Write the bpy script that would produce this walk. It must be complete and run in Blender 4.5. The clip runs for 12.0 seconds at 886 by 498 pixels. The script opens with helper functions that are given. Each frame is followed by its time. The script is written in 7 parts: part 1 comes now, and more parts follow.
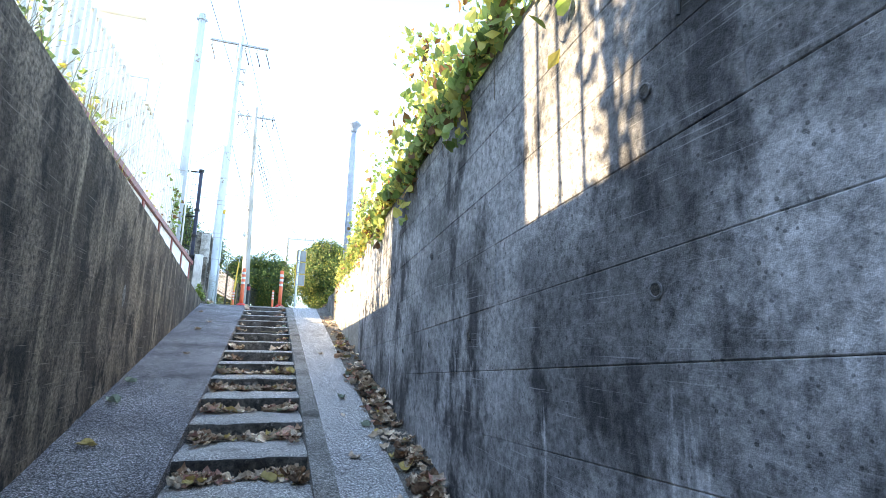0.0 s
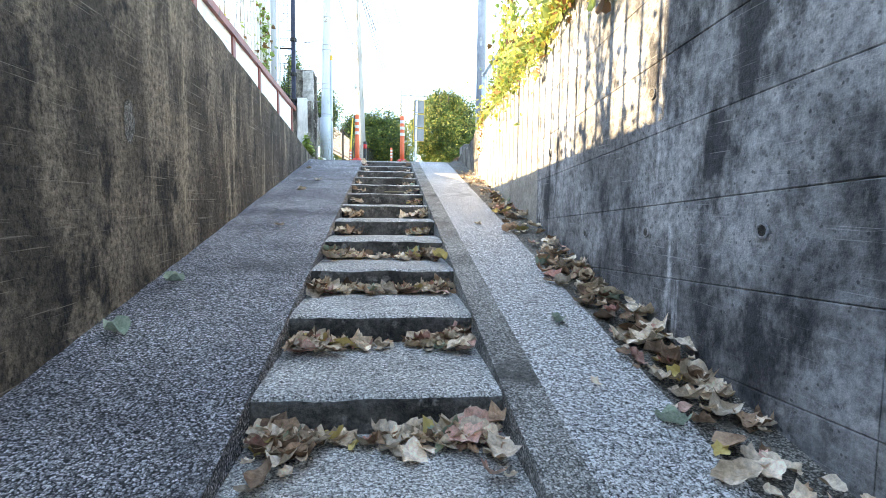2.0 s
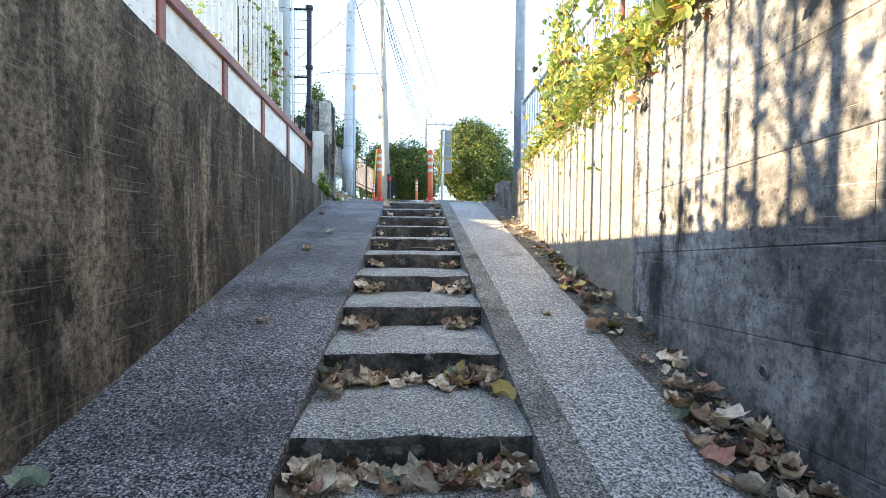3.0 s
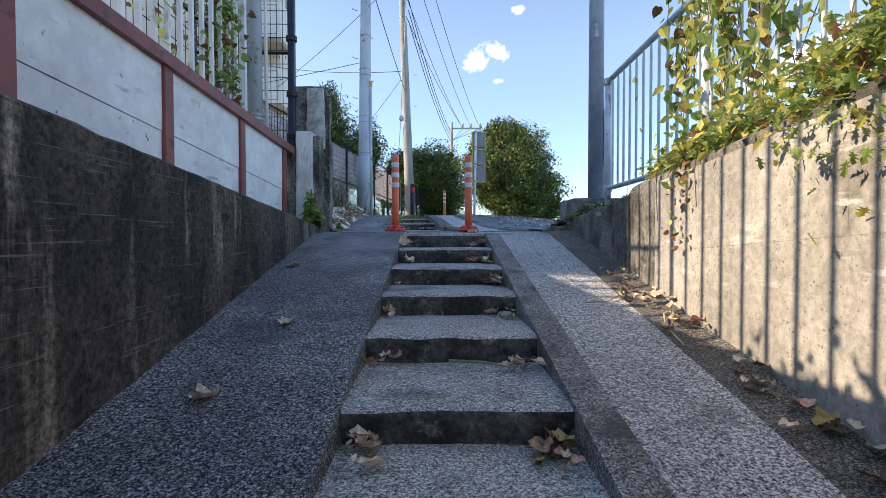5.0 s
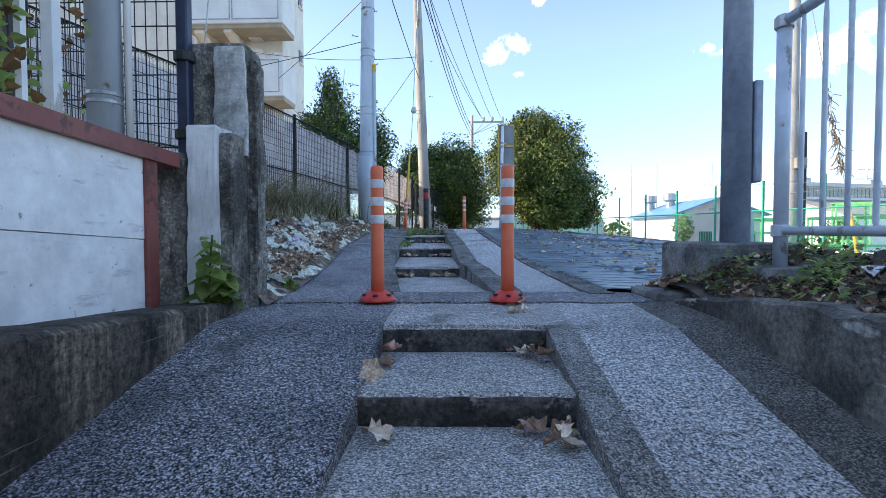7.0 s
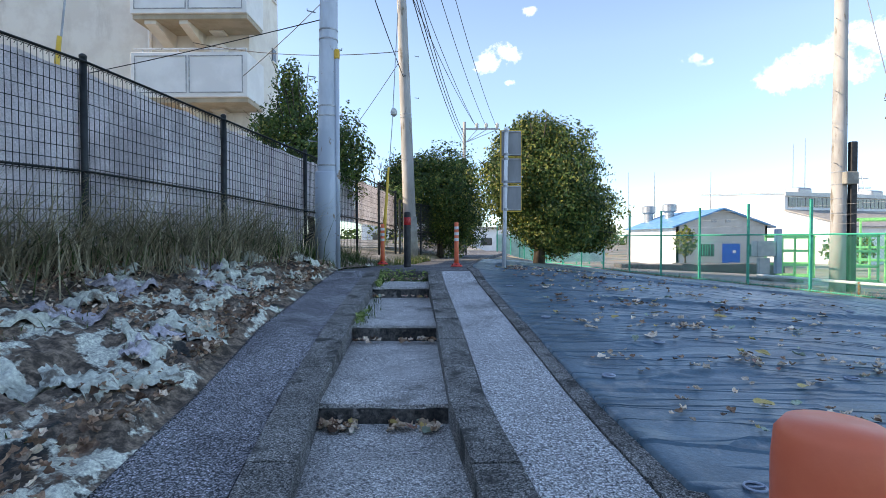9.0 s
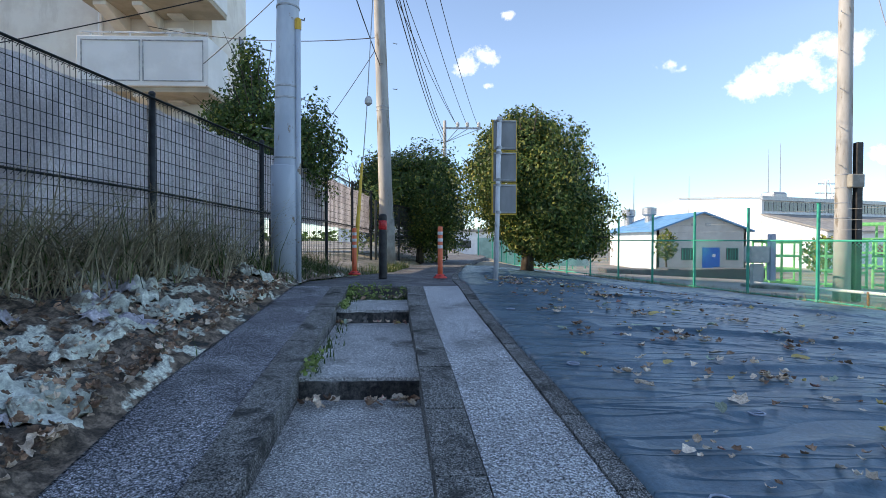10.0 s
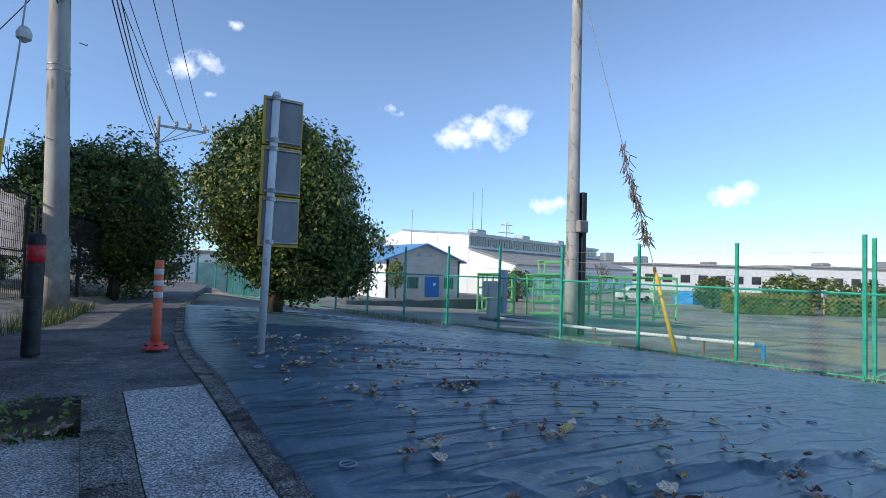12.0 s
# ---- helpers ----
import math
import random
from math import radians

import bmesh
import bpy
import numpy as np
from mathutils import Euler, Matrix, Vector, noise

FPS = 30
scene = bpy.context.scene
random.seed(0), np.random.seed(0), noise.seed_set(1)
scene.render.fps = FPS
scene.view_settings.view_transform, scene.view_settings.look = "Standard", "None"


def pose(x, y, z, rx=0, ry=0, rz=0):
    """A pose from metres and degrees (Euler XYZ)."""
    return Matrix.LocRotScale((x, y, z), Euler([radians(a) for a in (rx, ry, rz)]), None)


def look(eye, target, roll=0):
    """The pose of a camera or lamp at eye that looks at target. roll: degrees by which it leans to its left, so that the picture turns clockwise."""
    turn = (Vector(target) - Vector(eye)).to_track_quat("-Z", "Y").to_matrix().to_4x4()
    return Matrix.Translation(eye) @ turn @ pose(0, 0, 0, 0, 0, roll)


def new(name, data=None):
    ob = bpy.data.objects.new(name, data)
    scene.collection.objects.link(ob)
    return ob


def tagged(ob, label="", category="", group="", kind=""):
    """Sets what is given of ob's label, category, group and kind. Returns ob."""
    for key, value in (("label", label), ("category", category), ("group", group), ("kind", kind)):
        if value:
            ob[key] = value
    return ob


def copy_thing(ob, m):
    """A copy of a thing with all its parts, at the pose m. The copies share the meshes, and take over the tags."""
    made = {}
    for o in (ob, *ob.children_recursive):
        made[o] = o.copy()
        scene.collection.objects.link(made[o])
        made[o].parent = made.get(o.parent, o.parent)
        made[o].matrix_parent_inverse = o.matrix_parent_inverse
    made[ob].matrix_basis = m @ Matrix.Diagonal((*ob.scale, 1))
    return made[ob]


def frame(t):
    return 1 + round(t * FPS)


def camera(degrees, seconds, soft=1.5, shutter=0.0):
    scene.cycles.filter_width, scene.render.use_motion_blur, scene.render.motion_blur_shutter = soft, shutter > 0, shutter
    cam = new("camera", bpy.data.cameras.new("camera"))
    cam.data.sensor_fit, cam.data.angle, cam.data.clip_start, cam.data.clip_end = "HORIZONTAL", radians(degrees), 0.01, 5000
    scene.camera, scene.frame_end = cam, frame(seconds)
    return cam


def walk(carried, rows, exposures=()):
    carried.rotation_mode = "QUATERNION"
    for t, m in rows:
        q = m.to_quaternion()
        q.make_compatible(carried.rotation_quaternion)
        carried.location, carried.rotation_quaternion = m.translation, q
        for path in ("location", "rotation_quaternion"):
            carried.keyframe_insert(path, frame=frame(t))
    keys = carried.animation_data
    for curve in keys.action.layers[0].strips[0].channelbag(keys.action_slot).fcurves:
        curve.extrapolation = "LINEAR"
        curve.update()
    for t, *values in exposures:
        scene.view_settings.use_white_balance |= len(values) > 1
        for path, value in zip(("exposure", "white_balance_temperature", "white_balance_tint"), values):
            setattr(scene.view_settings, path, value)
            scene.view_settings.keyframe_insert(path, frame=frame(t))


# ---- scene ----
cam = camera(82.1, 12.0, soft=0.6)
PATH = [
    (0, (-0.015, 0.019, 1.11), (0.608, 1.882, 1.487), 1.3),
    (0.5, (-0.071, 0.57, 1.002), (0.358, 2.52, 1.122), 0.9),
    (1, (-0.106, 1.243, 0.938), (0.214, 3.216, 0.859), 0.9),
    (1.5, (-0.072, 1.964, 1.021), (0.171, 3.943, 0.859), 0.9),
    (2, (-0.084, 2.587, 1.131), (0.133, 4.568, 0.959), 0.8),
    (2.5, (-0.097, 3.207, 1.3), (0.051, 5.196, 1.15), 0.4),
    (3, (-0.114, 3.763, 1.423), (0.009, 5.758, 1.352), 0.6),
    (4.8, (-0.152, 5.964, 1.746), (-0.13, 7.963, 1.699), -0.2),
    (5, (-0.169, 6.203, 1.807), (-0.147, 8.202, 1.756), -0.1),
    (5.5, (-0.2, 6.803, 1.936), (-0.187, 8.802, 1.873), -0.0),
    (6, (-0.156, 7.355, 2.028), (-0.151, 9.354, 1.965), -0.1),
    (6.5, (-0.198, 7.954, 2.124), (-0.245, 9.952, 2.055), -0.1),
    (7, (-0.136, 8.579, 2.277), (-0.192, 10.577, 2.205), -0.2),
    (7.5, (-0.083, 9.172, 2.415), (-0.143, 11.17, 2.353), -0.1),
    (7.7, (-0.067, 9.424, 2.475), (-0.126, 11.423, 2.419), -0.2),
    (9.3, (-0.144, 11.653, 2.837), (-0.138, 13.652, 2.796), 0.0),
    (9.5, (-0.183, 11.908, 2.857), (-0.152, 13.907, 2.819), 0.1),
    (10, (-0.171, 12.534, 2.865), (-0.109, 14.533, 2.829), 0.1),
    (10.5, (-0.183, 13.26, 2.864), (-0.044, 15.255, 2.826), 0.1),
    (11, (-0.159, 13.98, 2.876), (0.256, 15.936, 2.867), 0.6),
    (11.5, (-0.106, 14.62, 3.017), (0.677, 16.46, 3.059), 1.3),
    (12, (-0.253, 15.133, 3.075), (0.809, 16.826, 3.152), 1.8),
]
EXPOSURES = [(0.0, 3.05, 8700, 10), (1.5, 3.4, 9900, 10), (2.2, 3.15, 9900, 10), (3.2, 2.4, 9400, 10), (4.4, 1.62, 8200, 12), (5.0, 1.3, 7700, 14), (6.0, 1.35, 7400, 14), (7.5, 1.62, 7500, 14), (9.5, 1.3, 7700, 14), (10.5, 1.0, 7200, 12), (12.0, 0.5, 6400, 11)]
walk(cam, [(t, look(eye, target, roll)) for t, eye, target, roll in PATH], EXPOSURES)

# ---------- light ----------
SUN_ELEV, SUN_ROT = radians(29.5), radians(270)
world = bpy.data.worlds.new("sky")
scene.world = world
world.use_nodes = True
wn, wl = world.node_tree.nodes, world.node_tree.links
wn.clear()
sky = wn.new("ShaderNodeTexSky")
sky.sky_type, sky.sun_disc, sky.sun_elevation, sky.sun_rotation = "NISHITA", False, SUN_ELEV, SUN_ROT
sky.air_density, sky.dust_density, sky.ozone_density, sky.altitude = 1.0, 0.05, 2.2, 1700
wout, wbg, wtc = wn.new("ShaderNodeOutputWorld"), wn.new("ShaderNodeBackground"), wn.new("ShaderNodeTexCoord")
wbg.inputs["Strength"].default_value = 0.15
# a few small fair-weather clouds: direction, half width
CLOUDS = [(36, 15.4, 5.0), (39, 16.6, 4.2), (33.6, 14.8, 3.6), (43.4, 7.3, 2.2), (45, 7.6, 1.5), (4.6, 18.8, 2.6), (6.6, 19.6, 2.4), (6.9, 16.7, 1.1), (25.8, 17.4, 1.8), (61, 8.0, 2.6), (63, 8.6, 1.8), (80, 14, 4), (9, 23.5, 1.2)]
cn = wn.new("ShaderNodeTexNoise")
cn.inputs["Scale"].default_value, cn.inputs["Detail"].default_value, cn.inputs["Roughness"].default_value = 22, 10, 0.66
wl.new(wtc.outputs["Generated"], cn.inputs["Vector"])
total = None
for az, el, half in CLOUDS:
    d = Vector((math.sin(radians(az)) * math.cos(radians(el)), math.cos(radians(az)) * math.cos(radians(el)), math.sin(radians(el))))
    dist = wn.new("ShaderNodeVectorMath")
    dist.operation = "SUBTRACT"
    dist.inputs[1].default_value = d
    wl.new(wtc.outputs["Generated"], dist.inputs[0])
    flat = wn.new("ShaderNodeVectorMath")
    flat.operation = "MULTIPLY"
    flat.inputs[1].default_value = (1, 1, 1.9)
    wl.new(dist.outputs[0], flat.inputs[0])
    ln = wn.new("ShaderNodeVectorMath")
    ln.operation = "LENGTH"
    wl.new(flat.outputs[0], ln.inputs[0])
    fall = wn.new("ShaderNodeMapRange")
    fall.inputs["From Min"].default_value, fall.inputs["From Max"].default_value = 0.0, radians(half)
    fall.inputs["To Min"].default_value, fall.inputs["To Max"].default_value = 1.0, 0.0
    wl.new(ln.outputs["Value"], fall.inputs["Value"])
    if total is None:
        total = fall.outputs[0]
    else:
        mx = wn.new("ShaderNodeMath")
        mx.operation = "MAXIMUM"
        wl.new(total, mx.inputs[0])
        wl.new(fall.outputs[0], mx.inputs[1])
        total = mx.outputs[0]
add = wn.new("ShaderNodeMath")
add.operation = "MULTIPLY_ADD"
add.inputs[1].default_value = 0.34
wl.new(total, add.inputs[0])
wl.new(cn.outputs["Fac"], add.inputs[2])
cr = wn.new("ShaderNodeMapRange")
cr.inputs["From Min"].default_value, cr.inputs["From Max"].default_value = 0.60, 1.0
wl.new(add.outputs[0], cr.inputs["Value"])
gate = wn.new("ShaderNodeMath")
gate.operation = "GREATER_THAN"
gate.inputs[1].default_value = 0.001
wl.new(total, gate.inputs[0])
gm = wn.new("ShaderNodeMath")
gm.operation = "MULTIPLY"
wl.new(cr.outputs[0], gm.inputs[0])
wl.new(gate.outputs[0], gm.inputs[1])
cm = wn.new("ShaderNodeMixRGB")
cm.inputs["Color2"].default_value = (7.4, 7.5, 7.9, 1)
wl.new(gm.outputs[0], cm.inputs["Fac"])
up = wn.new("ShaderNodeSeparateXYZ")
wl.new(wtc.outputs["Generated"], up.inputs[0])
low = wn.new("ShaderNodeMapRange")
low.inputs["From Min"].default_value, low.inputs["From Max"].default_value = 0.34, 0.0
wl.new(up.outputs["Z"], low.inputs["Value"])
air = wn.new("ShaderNodeMixRGB")
air.blend_type = "MULTIPLY"
air.inputs["Color2"].default_value = (0.50, 0.64, 0.78, 1)
wl.new(low.outputs[0], air.inputs["Fac"])
wl.new(sky.outputs[0], air.inputs["Color1"])
wl.new(air.outputs[0], cm.inputs["Color1"])
wl.new(cm.outputs[0], wbg.inputs["Color"])
wl.new(wbg.outputs[0], wout.inputs["Surface"])
sun = new("sun", bpy.data.lights.new("sun", "SUN"))
sun.data.energy, sun.data.angle, sun.data.color = 2.7, radians(0.5), (1.0, 0.89, 0.74)
sun.matrix_world = look((-math.cos(SUN_ELEV) * 50, 0, math.sin(SUN_ELEV) * 50), (0, 0, 0))

# ---------- small helpers ----------
rng = random.Random(7)


def part(name, bm, material, parent=None, label="", smooth=False):
    me = bpy.data.meshes.new(name)
    bm.to_mesh(me)
    bm.free()
    return meshed(name, me, material, parent, label, smooth)


def meshed(name, me, material, parent=None, label="", smooth=False):
    if not me.materials:
        for m in (material if isinstance(material, (list, tuple)) else [material]):
            me.materials.append(m)
    if smooth:
        me.polygons.foreach_set("use_smooth", [True] * len(me.polygons))
    ob = new(name, me)
    if parent:
        ob.parent = parent
    return tagged(ob, label)


def thing(name, label, category, group="", kind="", at=(0, 0, 0)):
    ob = tagged(new(name), label, category, group, kind)
    ob.empty_display_size = 0.1
    ob.location = at
    return ob


def raw(name, verts, faces, material, parent=None, label="", smooth=False):
    me = bpy.data.meshes.new(name)
    me.from_pydata([tuple(v) for v in verts], [], [tuple(f) for f in faces])
    me.update()
    return meshed(name, me, material, parent, label, smooth)


def box(bm, x0, x1, y0, y1, z0, z1, bevel=0.0, seg=1):
    vs = [bm.verts.new(p) for p in ((x0, y0, z0), (x1, y0, z0), (x1, y1, z0), (x0, y1, z0), (x0, y0, z1), (x1, y0, z1), (x1, y1, z1), (x0, y1, z1))]
    fs = [bm.faces.new([vs[i] for i in f]) for f in ((3, 2, 1, 0), (4, 5, 6, 7), (0, 1, 5, 4), (1, 2, 6, 5), (2, 3, 7, 6), (3, 0, 4, 7))]
    if bevel:
        bmesh.ops.bevel(bm, geom=list({e for f in fs for e in f.edges}), offset=bevel, segments=seg, affect="EDGES", profile=0.5)
    return vs


def boxed(x0, x1, y0, y1, z0, z1, bevel=0.0, seg=1):
    bm = bmesh.new()
    box(bm, x0, x1, y0, y1, z0, z1, bevel, seg)
    return bm


def tube(bm, pts, radii, sides=8, caps=True):
    pts = [Vector(p) for p in pts]
    if not isinstance(radii, (list, tuple)):
        radii = [radii] * len(pts)
    rings = []
    for i, p in enumerate(pts):
        d = (pts[min(i + 1, len(pts) - 1)] - pts[max(i - 1, 0)]).normalized()
        ref = Vector((0, 0, 1)) if abs(d.z) < 0.9 else Vector((1, 0, 0))
        u = d.cross(ref).normalized()
        v = d.cross(u)
        rings.append([bm.verts.new(p + radii[i] * (math.cos(a) * u + math.sin(a) * v)) for a in [2 * math.pi * k / sides for k in range(sides)]])
    for a, b in zip(rings, rings[1:]):
        for k in range(sides):
            bm.faces.new((a[k], a[(k + 1) % sides], b[(k + 1) % sides], b[k]))
    if caps and sides > 2:
        bm.faces.new(rings[0][::-1])
        bm.faces.new(rings[-1])
    return bm


def tubed(pts, radii, sides=8):
    bm = bmesh.new()
    tube(bm, pts, radii, sides)
    bmesh.ops.recalc_face_normals(bm, faces=bm.faces)
    return bm


def turned(profile, sides=16, at=(0, 0, 0)):
    """A body of revolution from (radius, height) pairs."""
    bm = bmesh.new()
    rings = [[bm.verts.new((at[0] + r * math.cos(2 * math.pi * k / sides), at[1] + r * math.sin(2 * math.pi * k / sides), at[2] + h)) for k in range(sides)] for r, h in profile]
    for a, b in zip(rings, rings[1:]):
        for k in range(sides):
            bm.faces.new((a[k], a[(k + 1) % sides], b[(k + 1) % sides], b[k]))
    bm.faces.new(rings[0][::-1])
    bm.faces.new(rings[-1])
    return bm


def prism(outline, x0, x1):
    """A (y, z) outline drawn out along x."""
    bm = bmesh.new()
    a = [bm.verts.new((x0, y, z)) for y, z in outline]
    b = [bm.verts.new((x1, y, z)) for y, z in outline]
    n = len(outline)
    bm.faces.new(a)
    bm.faces.new(b[::-1])
    for i in range(n):
        bm.faces.new((a[i], b[i], b[(i + 1) % n], a[(i + 1) % n]))
    bmesh.ops.recalc_face_normals(bm, faces=bm.faces)
    return bm


def fbm(x, y, z=0.0, octaves=4):
    return noise.fractal(Vector((x, y, z)), 0.9, 2.1, octaves)


def lerp(keys):
    ks, vs = [k for k, _ in keys], [v for _, v in keys]
    return lambda y: float(np.interp(y, ks, vs))


# ---------- materials ----------
def mat(name, dark, light, scale=3.0, rough=0.85, metal=0.0, bump=0.3, bscale=60.0, stretch=(1, 1, 1), speck=None, stain=None, stain2=None, vary=0.0, spec=0.4, lo=0.35, hi=0.65, through_leaf=0.0, grain=None, mottle=None, pebble=None, zone=None, scratch=None):
    m = bpy.data.materials.new(name)
    m.use_nodes = True
    nt = m.node_tree
    n, l = nt.nodes, nt.links
    bsdf = n["Principled BSDF"]
    bsdf.inputs["Roughness"].default_value, bsdf.inputs["Metallic"].default_value = rough, metal
    bsdf.inputs["Specular IOR Level"].default_value = spec
    tc = n.new("ShaderNodeTexCoord")

    def tex(sc, st, detail=8, roughness=0.6, off=0.0):
        mp = n.new("ShaderNodeMapping")
        mp.inputs["Scale"].default_value = st
        mp.inputs["Location"].default_value = (off, off * 0.7, off * 1.3)
        t = n.new("ShaderNodeTexNoise")
        t.inputs["Scale"].default_value, t.inputs["Detail"].default_value, t.inputs["Roughness"].default_value = sc, detail, roughness
        l.new(tc.outputs["Object"], mp.inputs["Vector"])
        l.new(mp.outputs[0], t.inputs["Vector"])
        return t.outputs["Fac"]

    def ranged(src, a, b, squeeze=False):
        if squeeze:
            a, b = 0.5 + (a - 0.5) * 0.55, 0.5 + (b - 0.5) * 0.55
        r = n.new("ShaderNodeMapRange")
        r.inputs["From Min"].default_value, r.inputs["From Max"].default_value = a, b
        l.new(src, r.inputs["Value"])
        return r.outputs[0]

    def mix(fac, c1, c2):
        x = n.new("ShaderNodeMixRGB")
        l.new(fac, x.inputs["Fac"])
        for c, s in ((c1, "Color1"), (c2, "Color2")):
            if isinstance(c, tuple):
                x.inputs[s].default_value = (*c, 1)
            else:
                l.new(c, x.inputs[s])
        return x.outputs[0]

    col = mix(ranged(tex(scale, stretch), lo, hi, True), dark, light)
    fine = tex(bscale, (1, 1, 1), 4, 0.7, 3.0)
    relief = None
    if pebble:
        # exposed stones of mixed tone set in a dark matrix
        ps, matrix, stone_lo, stone_hi, cover = pebble
        pv = n.new("ShaderNodeTexVoronoi")
        pv.inputs["Scale"].default_value = ps
        l.new(tc.outputs["Object"], pv.inputs["Vector"])
        psep = n.new("ShaderNodeSeparateColor")
        l.new(pv.outputs["Color"], psep.inputs["Color"])
        pm = n.new("ShaderNodeMath")
        pm.operation = "MULTIPLY_ADD"
        pm.inputs[1].default_value = 0.22
        l.new(psep.outputs[2], pm.inputs[0])
        l.new(pv.outputs["Distance"], pm.inputs[2])
        relief = ranged(pm.outputs[0], cover + 0.10, cover - 0.08)
        tone = ranged(psep.outputs[0], 0.05, 0.95)
        stones = mix(tone, stone_lo, stone_hi)
        wear = n.new("ShaderNodeVectorMath")
        wear.operation = "MULTIPLY"
        l.new(mix(relief, matrix, stones), wear.inputs[0])
        l.new(col, wear.inputs[1])
        col = wear.outputs[0]
    # zone: a second colour blended in by position, with a noisy border
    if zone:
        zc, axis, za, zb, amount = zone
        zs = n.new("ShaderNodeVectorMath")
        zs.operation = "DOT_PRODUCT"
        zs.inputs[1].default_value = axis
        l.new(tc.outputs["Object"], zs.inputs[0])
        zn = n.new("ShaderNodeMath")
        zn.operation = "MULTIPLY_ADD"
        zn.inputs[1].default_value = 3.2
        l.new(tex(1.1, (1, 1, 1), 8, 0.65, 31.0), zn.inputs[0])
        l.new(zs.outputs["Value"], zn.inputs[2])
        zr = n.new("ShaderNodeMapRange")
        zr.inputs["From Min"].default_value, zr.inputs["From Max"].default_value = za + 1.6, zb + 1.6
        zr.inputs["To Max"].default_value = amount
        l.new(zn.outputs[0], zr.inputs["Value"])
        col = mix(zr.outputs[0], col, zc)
    if speck:
        vs, vc, size = speck
        v = n.new("ShaderNodeTexVoronoi")
        v.inputs["Scale"].default_value = vs
        l.new(tc.outputs["Object"], v.inputs["Vector"])
        sep = n.new("ShaderNodeSeparateColor")
        l.new(v.outputs["Color"], sep.inputs["Color"])
        pick = ranged(sep.outputs[0], 1 - size - 0.06, 1 - size + 0.06)
        dist = ranged(v.outputs["Distance"], 0.62, 0.45)
        mul = n.new("ShaderNodeMath")
        mul.operation = "MULTIPLY"
        l.new(pick, mul.inputs[0])
        l.new(dist, mul.inputs[1])
        col = mix(mul.outputs[0], col, vc)
    def scaled(c, v, a, b):
        r = n.new("ShaderNodeMapRange")
        r.inputs["From Min"].default_value, r.inputs["From Max"].default_value = (0.0, 1.0) if v[1] else (0.36, 0.64)
        r.inputs["To Min"].default_value, r.inputs["To Max"].default_value = a, b
        l.new(v[0], r.inputs["Value"])
        vm = n.new("ShaderNodeVectorMath")
        vm.operation = "SCALE"
        l.new(c, vm.inputs[0])
        l.new(r.outputs[0], vm.inputs["Scale"])
        return vm.outputs[0]

    for k, s in enumerate((stain, stain2)):
        if s:
            sc, ss, st, a, b = s
            col = mix(ranged(tex(ss, st, 8, 0.65, 11.0 + 9 * k), a, b, True), col, sc)
    if mottle:
        col = scaled(col, (tex(mottle[0], (1, 1, 1), 6, 0.75, 21.0), False), 1 - mottle[1], 1 + mottle[1])
    if grain:
        gv = n.new("ShaderNodeTexVoronoi")
        gv.inputs["Scale"].default_value = grain[0]
        l.new(tc.outputs["Object"], gv.inputs["Vector"])
        gs = n.new("ShaderNodeSeparateColor")
        l.new(gv.outputs["Color"], gs.inputs["Color"])
        pw = n.new("ShaderNodeMath")
        pw.operation = "POWER"
        pw.inputs[1].default_value = 2.0
        l.new(gs.outputs[1], pw.inputs[0])
        col = scaled(col, (pw.outputs[0], True), 1 - grain[1] * 0.6, 1 + grain[1] * 1.5)
    if scratch:
        # thin pale scuffs in two slanting directions
        for turn, off in ((18, 2.0), (-34, 9.0), (76, 5.0)):
            sm = n.new("ShaderNodeMapping")
            sm.inputs["Rotation"].default_value = (radians(turn), 0, 0)
            sm.inputs["Scale"].default_value = (1, 0.7, 34)
            sm.inputs["Location"].default_value = (off, off, off)
            sn = n.new("ShaderNodeTexNoise")
            sn.inputs["Scale"].default_value, sn.inputs["Detail"].default_value, sn.inputs["Roughness"].default_value = 3.0, 5, 0.55
            l.new(tc.outputs["Object"], sm.inputs["Vector"])
            l.new(sm.outputs[0], sn.inputs["Vector"])
            cut = n.new("ShaderNodeMath")
            cut.operation = "MULTIPLY"
            l.new(ranged(sn.outputs["Fac"], 0.655, 0.70), cut.inputs[0])
            cut.inputs[1].default_value = scratch[1]
            col = mix(cut.outputs[0], col, scratch[0])
    if vary:
        oi = n.new("ShaderNodeObjectInfo")
        geo = n.new("ShaderNodeNewGeometry")
        ad = n.new("ShaderNodeMath")
        ad.operation = "ADD"
        l.new(oi.outputs["Random"], ad.inputs[0])
        l.new(geo.outputs["Random Per Island"], ad.inputs[1])
        fr = n.new("ShaderNodeMath")
        fr.operation = "FRACT"
        l.new(ad.outputs[0], fr.inputs[0])
        hsv = n.new("ShaderNodeHueSaturation")
        rv = n.new("ShaderNodeMapRange")
        rv.inputs["To Min"].default_value, rv.inputs["To Max"].default_value = 1 - vary, 1 + vary
        l.new(fr.outputs[0], rv.inputs["Value"])
        l.new(rv.outputs[0], hsv.inputs["Value"])
        l.new(col, hsv.inputs["Color"])
        col = hsv.outputs[0]
    l.new(col, bsdf.inputs["Base Color"])
    rr = n.new("ShaderNodeMapRange")
    rr.inputs["To Min"].default_value, rr.inputs["To Max"].default_value = max(rough - 0.12, 0.02), min(rough + 0.1, 1)
    l.new(fine, rr.inputs["Value"])
    l.new(rr.outputs[0], bsdf.inputs["Roughness"])
